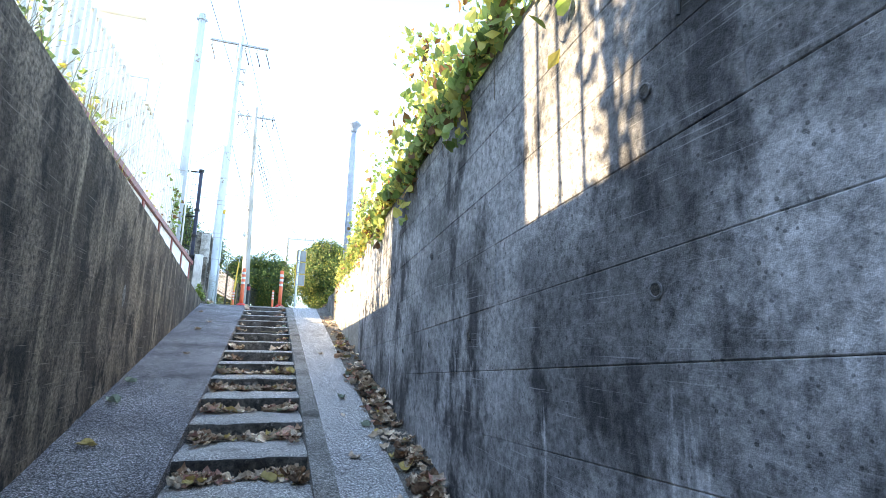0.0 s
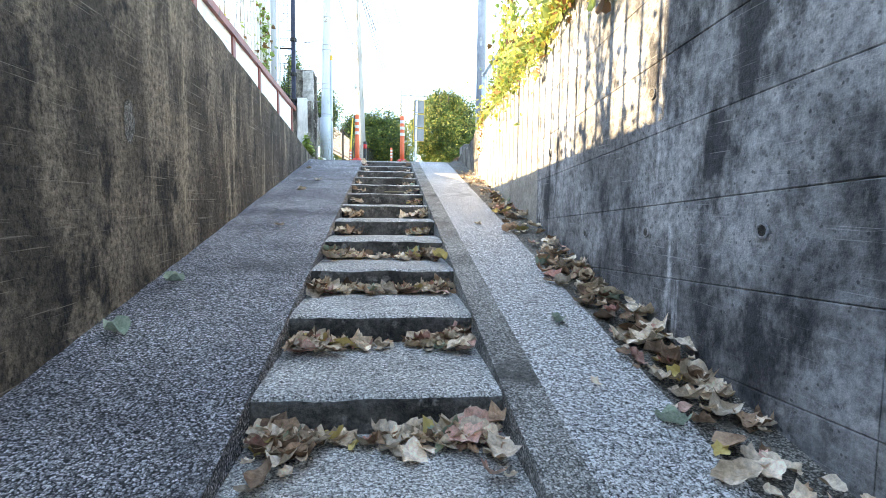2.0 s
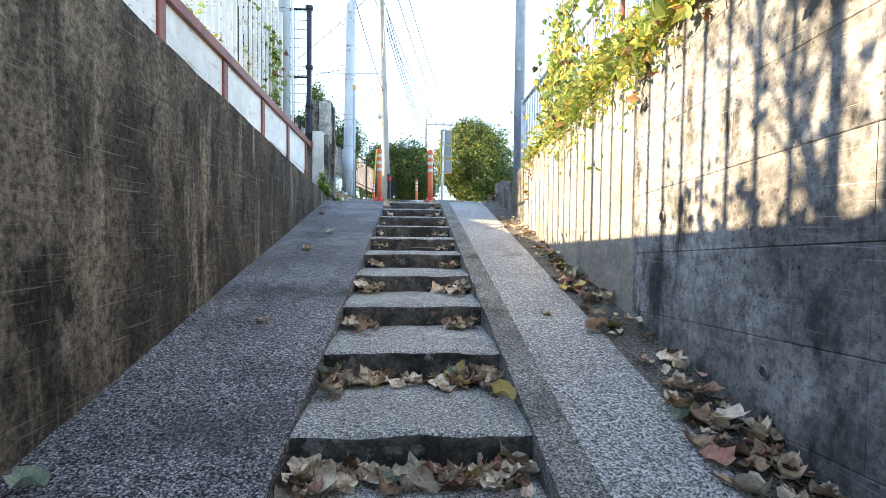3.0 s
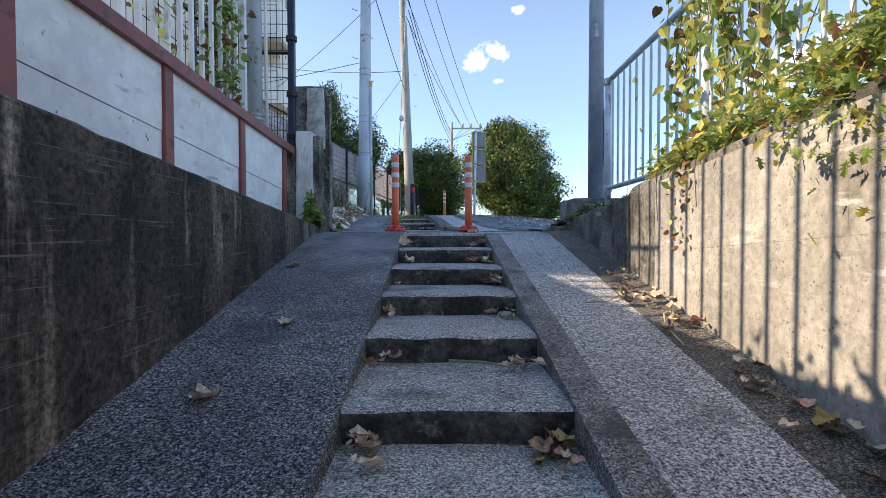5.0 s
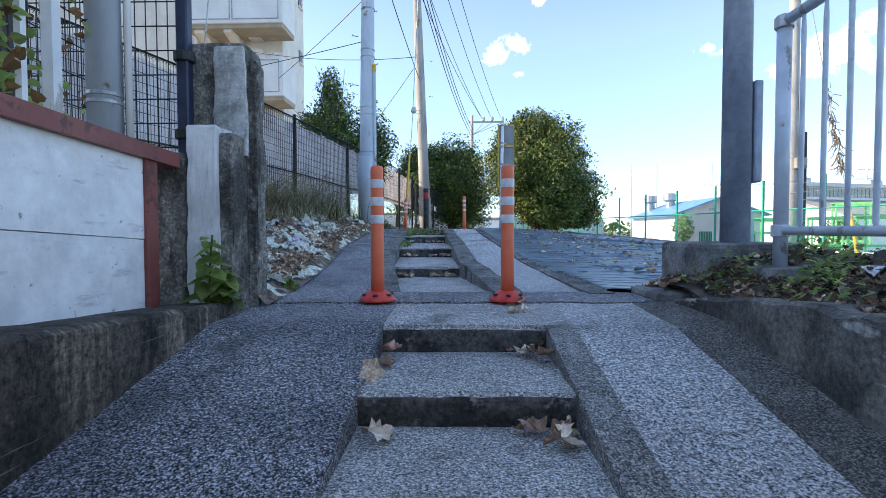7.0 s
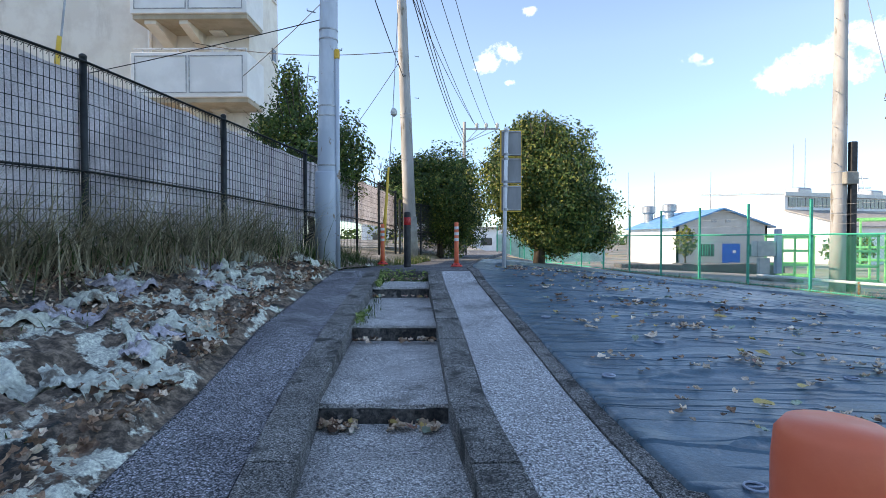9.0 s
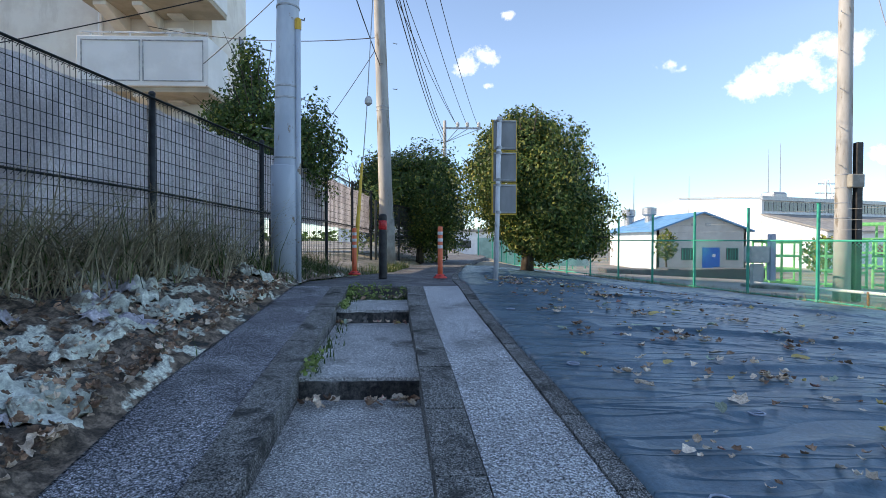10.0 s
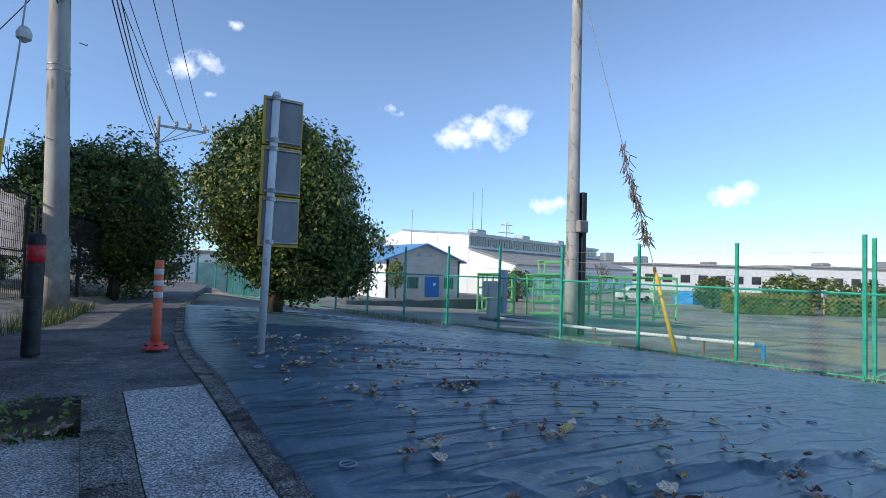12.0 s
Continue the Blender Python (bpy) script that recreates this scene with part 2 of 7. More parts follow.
    if bump:
        bp = n.new("ShaderNodeBump")
        bp.inputs["Strength"].default_value, bp.inputs["Distance"].default_value = bump, 0.01
        if relief is None:
            l.new(fine, bp.inputs["Height"])
        else:
            hm = n.new("ShaderNodeMath")
            hm.operation = "MULTIPLY_ADD"
            hm.inputs[1].default_value = 0.8
            l.new(relief, hm.inputs[0])
            l.new(fine, hm.inputs[2])
            l.new(hm.outputs[0], bp.inputs["Height"])
        l.new(bp.outputs[0], bsdf.inputs["Normal"])
    if through_leaf:
        tr = n.new("ShaderNodeBsdfTranslucent")
        l.new(col, tr.inputs["Color"])
        ms = n.new("ShaderNodeMixShader")
        ms.inputs[0].default_value = through_leaf
        l.new(bsdf.outputs[0], ms.inputs[1])
        l.new(tr.outputs[0], ms.inputs[2])
        l.new(ms.outputs[0], n["Material Output"].inputs["Surface"])
    return m


# zone makes the right wall paler towards its near, low end
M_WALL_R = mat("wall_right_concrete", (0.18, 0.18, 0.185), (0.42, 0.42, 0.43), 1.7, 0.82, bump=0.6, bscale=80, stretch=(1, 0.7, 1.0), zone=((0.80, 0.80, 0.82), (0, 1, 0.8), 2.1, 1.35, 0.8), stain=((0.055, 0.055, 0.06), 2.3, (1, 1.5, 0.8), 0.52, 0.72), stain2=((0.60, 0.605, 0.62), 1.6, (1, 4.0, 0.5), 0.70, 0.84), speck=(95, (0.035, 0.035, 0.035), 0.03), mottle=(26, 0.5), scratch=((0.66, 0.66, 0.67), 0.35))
# Upper stretch: fewer stains, and the sun's warmth and brightness in the base colour.
M_WALL_R_LIT = mat("wall_right_lit_concrete", (0.33, 0.31, 0.275), (0.47, 0.44, 0.39), 1.6, 0.85, bump=0.45, bscale=80, stretch=(1, 0.9, 0.8), stain=((0.20, 0.185, 0.16), 2.4, (1, 1.7, 0.5), 0.62, 0.84), stain2=((0.56, 0.53, 0.48), 4.0, (1, 0.6, 3), 0.68, 0.80), speck=(110, (0.08, 0.075, 0.07), 0.02), mottle=(26, 0.25))
# zone darkens the left wall gradually from about y 4.8 to 7.8
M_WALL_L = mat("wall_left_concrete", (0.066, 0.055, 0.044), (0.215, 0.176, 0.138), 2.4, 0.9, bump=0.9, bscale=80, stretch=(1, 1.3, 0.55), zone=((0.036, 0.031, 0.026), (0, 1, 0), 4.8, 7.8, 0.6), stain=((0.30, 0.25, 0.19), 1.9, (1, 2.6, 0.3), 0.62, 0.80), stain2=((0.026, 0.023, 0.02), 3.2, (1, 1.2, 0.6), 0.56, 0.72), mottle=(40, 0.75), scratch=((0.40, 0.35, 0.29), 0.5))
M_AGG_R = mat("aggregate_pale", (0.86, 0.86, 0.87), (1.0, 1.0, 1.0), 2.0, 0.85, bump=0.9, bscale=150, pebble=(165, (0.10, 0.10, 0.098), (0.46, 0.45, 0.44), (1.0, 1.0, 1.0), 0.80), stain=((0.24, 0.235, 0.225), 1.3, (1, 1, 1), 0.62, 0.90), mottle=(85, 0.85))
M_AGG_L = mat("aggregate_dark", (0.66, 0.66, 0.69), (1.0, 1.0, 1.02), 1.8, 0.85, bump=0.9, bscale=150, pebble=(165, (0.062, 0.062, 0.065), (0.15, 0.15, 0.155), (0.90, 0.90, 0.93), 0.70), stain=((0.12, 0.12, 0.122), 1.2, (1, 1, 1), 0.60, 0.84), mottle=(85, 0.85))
M_STEP = mat("step_concrete", (0.82, 0.81, 0.80), (1.0, 0.99, 0.98), 3, 0.88, bump=0.9, bscale=130, pebble=(175, (0.14, 0.137, 0.13), (0.44, 0.435, 0.42), (1.0, 0.99, 0.97), 0.82), stain=((0.22, 0.205, 0.185), 2.2, (1, 1, 1), 0.60, 0.86), vary=0.08, mottle=(90, 0.8))
# Mortar far darker than the treads: shade below the noses is in its colour.
M_SHADED_MORTAR = mat("shaded_mortar", (0.040, 0.037, 0.034), (0.125, 0.117, 0.107), 6, 0.9, bump=1.0, bscale=90, stain=((0.24, 0.225, 0.21), 10, (1, 1, 1), 0.64, 0.76), mottle=(40, 0.6))
M_MORTAR = mat("mortar_strip", (0.70, 0.69, 0.67), (1.0, 0.99, 0.97), 4, 0.9, bump=0.8, bscale=120, pebble=(165, (0.14, 0.137, 0.13), (0.28, 0.275, 0.265), (0.74, 0.73, 0.71), 0.70), stain=((0.14, 0.133, 0.122), 3, (1, 1, 1), 0.56, 0.78), mottle=(80, 0.55))
M_GUTTER = mat("gutter_mortar", (0.72, 0.70, 0.66), (1.0, 0.98, 0.94), 4, 0.92, bump=0.9, bscale=110, pebble=(165, (0.11, 0.104, 0.095), (0.18, 0.172, 0.16), (0.52, 0.50, 0.47), 0.67), stain=((0.30, 0.265, 0.22), 6, (1, 1, 1), 0.66, 0.82), mottle=(70, 0.5))
M_WALL_END = mat("wall_end_concrete", (0.085, 0.078, 0.068), (0.25, 0.23, 0.20), 2.4, 0.9, bump=0.7, bscale=90, stain=((0.045, 0.042, 0.038), 3.0, (1, 1.2, 0.7), 0.54, 0.72), stain2=((0.40, 0.38, 0.35), 5, (1, 0.5, 2), 0.70, 0.82), mottle=(45, 0.5))
M_FOOTING = mat("footing_concrete", (0.15, 0.146, 0.138), (0.31, 0.30, 0.285), 4, 0.9, bump=0.7, bscale=100, stain=((0.09, 0.085, 0.078), 4, (1, 1, 1), 0.56, 0.74), mottle=(60, 0.4))
M_KERB = mat("kerb_concrete", (0.68, 0.67, 0.65), (1.0, 0.99, 0.97), 5, 0.9, bump=1.0, bscale=140, pebble=(165, (0.09, 0.087, 0.08), (0.20, 0.195, 0.185), (0.66, 0.65, 0.63), 0.70), stain=((0.08, 0.077, 0.07), 4, (1, 1, 1), 0.56, 0.74), vary=0.14, mottle=(80, 0.6))
M_ASPH = mat("asphalt", (0.10, 0.10, 0.103), (0.17, 0.17, 0.175), 2, 0.9, bump=0.8, bscale=180, stain=((0.20, 0.195, 0.188), 1.4, (1, 1, 1), 0.6, 0.75), grain=(130, 0.7), mottle=(10, 0.25))
M_SOIL = mat("soil", (0.05, 0.042, 0.033), (0.14, 0.12, 0.095), 3, 0.95, bump=0.7, bscale=40, stain=((0.09, 0.10, 0.045), 1.2, (1, 1, 1), 0.55, 0.7))
M_BANK = mat("bank_litter", (0.085, 0.066, 0.05), (0.30, 0.225, 0.165), 14, 0.95, bump=1.0, bscale=60, stain=((0.74, 0.75, 0.63), 3.4, (1, 1, 1), 0.56, 0.63), stain2=((0.05, 0.05, 0.047), 3.0, (1, 1, 1), 0.62, 0.70), mottle=(45, 0.5))
M_CLOTH = mat("weathered_sheet", (0.56, 0.58, 0.48), (0.80, 0.82, 0.70), 7, 0.9, bump=0.9, bscale=60, stain=((0.22, 0.19, 0.15), 5, (1, 1, 1), 0.58, 0.72), vary=0.12, mottle=(40, 0.3))
M_CLOTHL = mat("lilac_grey_sheet", (0.44, 0.41, 0.44), (0.68, 0.64, 0.68), 7, 0.9, bump=0.9, bscale=60, stain=((0.20, 0.17, 0.15), 5, (1, 1, 1), 0.56, 0.72), vary=0.12, mottle=(40, 0.3))
M_TARP = mat("blue_black_tarp", (0.046, 0.102, 0.142), (0.076, 0.150, 0.200), 2.2, 0.36, bump=0.25, bscale=50, stain=((0.20, 0.225, 0.24), 6, (1, 1, 1), 0.64, 0.82), spec=0.5, mottle=(40, 0.2))
# thin creases pulled across the sheet
tn, tl = M_TARP.node_tree.nodes, M_TARP.node_tree.links
tco = tn.new("ShaderNodeTexCoord")
bsdf = [n for n in tn if n.type == "BSDF_PRINCIPLED"][0]
prior = bsdf.inputs["Normal"].links[0].from_socket if bsdf.inputs["Normal"].is_linked else None
for sx, sy, turn, depth in ((0.22, 1.5, -6, 0.020), (0.35, 3.2, 9, 0.010), (0.5, 2.4, -24, 0.010)):
    mp, nz, ab, mr, bp = (tn.new("ShaderNode" + k) for k in ("Mapping", "TexNoise", "Math", "MapRange", "Bump"))
    mp.inputs["Rotation"].default_value = (0, 0, radians(turn))
    mp.inputs["Scale"].default_value = (sx, sy, 1)
    nz.inputs["Scale"].default_value, nz.inputs["Detail"].default_value, nz.inputs["Distortion"].default_value = 1.0, 1.5, 0.25
    tl.new(tco.outputs["Object"], mp.inputs["Vector"])
    tl.new(mp.outputs[0], nz.inputs["Vector"])
    ab.operation = "PINGPONG"
    ab.inputs[1].default_value = 0.09
    tl.new(nz.outputs["Fac"], ab.inputs[0])
    mr.inputs["From Min"].default_value, mr.inputs["From Max"].default_value = 0.0, 0.022
    mr.inputs["To Min"].default_value, mr.inputs["To Max"].default_value = 1.0, 0.0
    tl.new(ab.outputs[0], mr.inputs["Value"])
    bp.inputs["Strength"].default_value, bp.inputs["Distance"].default_value = 0.9, depth
    tl.new(mr.outputs[0], bp.inputs["Height"])
    if prior is not None:
        tl.new(prior, bp.inputs["Normal"])
    prior = bp.outputs["Normal"]
tl.new(prior, bsdf.inputs["Normal"])
M_PANEL = mat("white_fence_board", (0.68, 0.68, 0.69), (0.82, 0.82, 0.82), 1.5, 0.6, bump=0.12, bscale=60, stain=((0.40, 0.40, 0.40), 3.0, (1, 0.8, 5), 0.66, 0.88), stain2=((0.16, 0.16, 0.15), 18, (1, 1, 1), 0.76, 0.86), vary=0.03, mottle=(9, 0.10))
M_RED = mat("red_brown_paint", (0.20, 0.050, 0.042), (0.28, 0.075, 0.062), 3, 0.5, bump=0.1, bscale=80, stain=((0.12, 0.04, 0.035), 8, (1, 1, 1), 0.62, 0.72))
M_ORANGE = mat("orange_polyurethane", (0.88, 0.165, 0.075), (0.95, 0.21, 0.10), 6, 0.45, bump=0.05, bscale=40, stain=((0.52, 0.12, 0.07), 9, (1, 1, 0.3), 0.66, 0.80))
M_BASE = mat("red_base_rubber", (0.70, 0.05, 0.04), (0.85, 0.09, 0.07), 9, 0.5, bump=0.1, bscale=60)
M_REFL = mat("white_reflective_band", (0.62, 0.62, 0.62), (0.74, 0.74, 0.75), 30, 0.35, bump=0.05, bscale=150)
M_BLACK = mat("black_rubber", (0.012, 0.012, 0.013), (0.03, 0.03, 0.032), 8, 0.5, bump=0.1)
M_REDREFL = mat("red_reflective_band", (0.45, 0.015, 0.02), (0.6, 0.03, 0.03), 60, 0.3, bump=0.1)
M_STEEL = mat("blue_grey_steel_pole", (0.40, 0.46, 0.53), (0.54, 0.60, 0.67), 2.5, 0.5, metal=0.1, bump=0.06, stretch=(1, 1, 0.3), stain=((0.27, 0.21, 0.16), 7, (1, 1, 0.6), 0.70, 0.78))
M_ALU = mat("grey_aluminium_back", (0.22, 0.225, 0.23), (0.30, 0.305, 0.31), 3, 0.5, metal=0.2, bump=0.05, stretch=(1, 1, 0.3))
M_GALV = mat("galvanised_steel", (0.30, 0.31, 0.32), (0.46, 0.47, 0.48), 9, 0.45, metal=0.6, bump=0.06)
M_DKSTEEL = mat("weathered_dark_blue_steel", (0.27, 0.32, 0.41), (0.38, 0.43, 0.52), 4, 0.5, metal=0.1, bump=0.1, stretch=(1, 1, 0.4), mottle=(12, 0.15))
M_NAVY = mat("navy_black_steel", (0.015, 0.02, 0.045), (0.03, 0.04, 0.08), 6, 0.45, bump=0.05)
M_CONC_POLE = mat("concrete_pole", (0.34, 0.33, 0.31), (0.46, 0.45, 0.43), 3, 0.8, bump=0.15, stretch=(1, 1, 0.25), stain=((0.22, 0.19, 0.15), 5, (1, 1, 0.25), 0.62, 0.75))
M_POLEBASE = mat("pole_grey_wrap", (0.26, 0.25, 0.22), (0.36, 0.35, 0.31), 5, 0.75, bump=0.2)
M_WHITE = mat("white_paint", (0.70, 0.71, 0.72), (0.82, 0.82, 0.82), 5, 0.45, bump=0.06, stain=((0.45, 0.42, 0.38), 9, (1, 1, 0.4), 0.66, 0.76))
M_RAIL = mat("pale_blue_grey_rail", (0.50, 0.56, 0.63), (0.62, 0.67, 0.73), 6, 0.45, metal=0.1, bump=0.08, stain=((0.3, 0.28, 0.26), 10, (1, 1, 0.4), 0.68, 0.76))
M_MESHBLK = mat("dark_green_black_wire", (0.010, 0.013, 0.014), (0.022, 0.027, 0.028), 9, 0.5, bump=0.0)
M_SHEET = mat("grey_white_shade_sheet", (0.60, 0.565, 0.585), (0.76, 0.72, 0.74), 2.5, 0.9, bump=0.6, bscale=160, stretch=(1, 1, 0.4), stain=((0.46, 0.43, 0.45), 1.0, (1, 1, 0.5), 0.55, 0.75), through_leaf=0.3, mottle=(55, 0.22))
M_GREEN = mat("green_fence_paint", (0.02, 0.33, 0.22), (0.04, 0.42, 0.29), 8, 0.5, bump=0.05)
M_GREEN2 = mat("yellow_green_rack_paint", (0.16, 0.56, 0.20), (0.30, 0.70, 0.27), 8, 0.5, bump=0.05)
M_BLKCONC = mat("old_pillar_concrete", (0.072, 0.066, 0.059), (0.256, 0.236, 0.208), 5, 0.92, bump=1.0, bscale=70, stretch=(1, 1, 0.5), stain=((0.45, 0.44, 0.42), 3.0, (1, 1, 0.4), 0.68, 0.84), grain=(80, 0.4), mottle=(28, 0.4))
M_PALECONC = mat("pale_patched_concrete", (0.60, 0.60, 0.60), (0.80, 0.80, 0.79), 3, 0.9, bump=0.4, bscale=60, stain=((0.40, 0.39, 0.37), 4, (1, 1, 0.6), 0.60, 0.78))
M_OLDPLASTER = mat("old_grey_plaster", (0.34, 0.335, 0.32), (0.60, 0.595, 0.58), 5, 0.9, bump=0.7, bscale=70, stain=((0.16, 0.15, 0.135), 4, (1, 1, 0.5), 0.55, 0.70), mottle=(30, 0.3))
M_BUILD = mat("apartment_cream_render", (0.74, 0.69, 0.62), (0.82, 0.78, 0.71), 1.2, 0.9, bump=0.15, bscale=40, stain=((0.64, 0.59, 0.52), 0.8, (1, 1, 0.3), 0.6, 0.8))
M_BALC = mat("balcony_white_panel", (0.76, 0.755, 0.74), (0.84, 0.835, 0.82), 1.0, 0.7, bump=0.1)
M_SOFFIT = mat("balcony_soffit", (0.40, 0.35, 0.27), (0.48, 0.42, 0.33), 2, 0.9, bump=0.1)
M_HUTW = mat("white_siding", (0.80, 0.80, 0.78), (0.88, 0.88, 0.86), 1.0, 0.8, bump=0.1)
# Darker copy of the siding for the gable turned away from the sun.
M_HUT_SHADED = mat("shaded_siding", (0.52, 0.50, 0.46), (0.60, 0.58, 0.54), 0.8, 0.85, bump=0.1)
M_ROOFB = mat("blue_metal_roof", (0.10, 0.28, 0.50), (0.15, 0.36, 0.60), 1.5, 0.45, bump=0.05)
M_ROOFG = mat("grey_metal_roof", (0.30, 0.28, 0.25), (0.40, 0.38, 0.34), 1.5, 0.6, bump=0.05)
M_DOORB = mat("blue_door_paint", (0.02, 0.12, 0.50), (0.03, 0.16, 0.60), 3, 0.45, bump=0.05)
M_GLASS = mat("dark_window_glass", (0.03, 0.035, 0.04), (0.06, 0.07, 0.08), 3, 0.08, bump=0.0, spec=0.8)
M_YELLOW = mat("yellow_guard", (0.72, 0.42, 0.05), (0.82, 0.52, 0.08), 8, 0.5, bump=0.05)
M_RUST = mat("rusty_steel", (0.20, 0.07, 0.03), (0.34, 0.13, 0.05), 12, 0.85, bump=0.4)
M_BROWNB = mat("brown_board", (0.17, 0.06, 0.04), (0.24, 0.09, 0.06), 3, 0.7, bump=0.1)
M_WIRE = mat("black_cable", (0.012, 0.012, 0.013), (0.02, 0.02, 0.022), 5, 0.6, bump=0.0)
M_CERAM = mat("insulator_ceramic", (0.45, 0.45, 0.44), (0.6, 0.6, 0.58), 9, 0.3, bump=0.0)
M_BARK = mat("bark", (0.05, 0.038, 0.028), (0.12, 0.095, 0.07), 9, 0.95, bump=0.8, bscale=30, stretch=(1, 1, 0.3))
M_LEAFD = mat("evergreen_leaf", (0.040, 0.082, 0.018), (0.105, 0.165, 0.038), 1.5, 0.5, bump=0.0, vary=0.5, through_leaf=0.25)
# Yellower leaves scattered at random; their brightness stands in for sun on crowns.
M_LEAFY = mat("sunny_leaf", (0.22, 0.24, 0.05), (0.38, 0.37, 0.09), 1.5, 0.5, bump=0.0, vary=0.4, through_leaf=0.35)
M_VINEG = mat("vine_leaf_green", (0.19, 0.29, 0.07), (0.38, 0.46, 0.16), 6, 0.5, bump=0.1, vary=0.4, through_leaf=0.5)
M_VINEY = mat("vine_leaf_yellow", (0.56, 0.48, 0.10), (0.74, 0.66, 0.20), 6, 0.55, bump=0.1, vary=0.3, through_leaf=0.5)
M_VINEB = mat("vine_leaf_brown", (0.16, 0.08, 0.035), (0.28, 0.15, 0.06), 6, 0.7, bump=0.1, vary=0.4, through_leaf=0.2)
M_DRY1 = mat("dry_leaf_tan", (0.50, 0.37, 0.26), (0.84, 0.70, 0.56), 9, 0.75, bump=0.3, bscale=120, vary=0.35, mottle=(60, 0.3))
M_DRY2 = mat("dry_leaf_brown", (0.17, 0.095, 0.06), (0.42, 0.27, 0.18), 9, 0.8, bump=0.3, bscale=120, vary=0.5, mottle=(60, 0.3))
M_DRY3 = mat("dry_leaf_grey_green", (0.32, 0.40, 0.30), (0.48, 0.54, 0.42), 14, 0.75, bump=0.3, bscale=120, vary=0.25)
M_DRY4 = mat("dry_leaf_yellow", (0.55, 0.40, 0.14), (0.66, 0.52, 0.22), 14, 0.7, bump=0.3, bscale=120, vary=0.2)
M_DRY5 = mat("dry_leaf_pink", (0.44, 0.20, 0.16), (0.66, 0.42, 0.34), 9, 0.75, bump=0.3, bscale=120, vary=0.3, mottle=(60, 0.3))
M_STRAW = mat("dry_grass", (0.275, 0.237, 0.150), (0.500, 0.438, 0.300), 6, 0.9, bump=0.0, vary=0.35)
M_GRASS = mat("green_grass", (0.06, 0.10, 0.025), (0.12, 0.17, 0.045), 6, 0.8, bump=0.0, vary=0.4, through_leaf=0.2)
M_TWIG = mat("bare_twig", (0.10, 0.075, 0.055), (0.18, 0.14, 0.11), 8, 0.9, bump=0.2)
M_HEDGE = mat("hedge_leaf", (0.20, 0.17, 0.03), (0.30, 0.25, 0.05), 2, 0.7, bump=0.0, vary=0.35, through_leaf=0.2)
M_NETTING = mat("pale_green_netting", (0.42, 0.58, 0.50), (0.56, 0.70, 0.62), 3, 0.8, bump=0.1)
M_YARD = mat("yard_ground", (0.20, 0.19, 0.17), (0.33, 0.31, 0.28), 0.25, 0.95, bump=0.4, bscale=8, stain=((0.36, 0.30, 0.18), 0.12, (1, 1, 1), 0.54, 0.68), stain2=((0.13, 0.14, 0.125), 0.2, (1, 1, 1), 0.54, 0.68), mottle=(3, 0.2))
M_BLUESH = mat("blue_plastic_sheet", (0.03, 0.22, 0.55), (0.05, 0.30, 0.65), 2, 0.5, bump=0.2, bscale=10)
M_CARPAINT = mat("white_car_paint", (0.72, 0.72, 0.72), (0.78, 0.78, 0.78), 3, 0.25, bump=0.0)
M_GRAVEL = mat("cut_stone", (0.09, 0.09, 0.09), (0.17, 0.17, 0.165), 6, 0.9, bump=0.5, bscale=30)

# ---------- plan ----------
TOP_Y, TOP_Z, RUN, RISE = 10.97, 1.82, 0.6236, 0.1158
STAIR_L, STAIR_R = -0.49, 0.28


def slope_z(y):
    return TOP_Z + (y - TOP_Y) * RISE / RUN


def wall_lx(y):
    return -1.10 - 0.02 * y


def wall_rx(y):
    return 0.945 + 0.014 * y


def top_l(y):
    return 2.53 - 0.0708 * (y - 2.45)


def top_r(y):
    return 2.63 - 0.0655 * (y - 1.8)


path_z = lerp([(10.97, 1.82), (12.0, 1.845), (13.98, 1.93), (15.4, 2.06), (17.45, 2.21), (18.62, 2.30), (20.4, 2.24), (24, 2.13), (40, 1.9)])
up_l = lerp([(12.0, -0.52), (13.98, -0.816), (15.57, -0.933), (17.45, -1.042), (18.62, -1.10)])
up_r = lerp([(12.0, 0.12), (13.98, -0.114), (15.57, -0.217), (17.45, -0.35), (18.62, -0.415)])
strip_r = lerp([(11.5, 0.80), (12.0, 0.70), (13.98, 0.53), (15.3, 0.42), (17.42, 0.26), (18.62, 0.20)])
edge_r = lerp([(11.5, 0.98), (12.0, 0.87), (13.98, 0.69), (15.3, 0.58), (17.42, 0.42), (18.62, 0.37), (20, 0.36), (22, 0.45), (27, 0.95), (33, 1.8), (42, 3.4)])
asph_l = lerp([(11.45, -1.25), (12.5, -1.32), (13.98, -1.50), (15.3, -1.66), (18.62, -1.78), (20, -1.9), (22, -1.5), (24, -0.95), (30, -0.35), (40, 0.6)])


def fence_x(y):
    return 10.75 - 0.25 * (y - 18.75)


def tarp_z(x, y):
    e = edge_r(y)
    s = min(max((x - e) / max(fence_x(y) - e, 0.5), 0), 1)
    return path_z(y) + 0.015 + (1.36 - path_z(y)) * (s * s * (3 - 2 * s) * 0.6 + s * 0.4)


def bank_z(x, y):
    e = asph_l(y)
    s = min(max((e - x) / 2.2, 0), 1)
    return path_z(y) + 0.02 + 0.42 * s ** 0.8


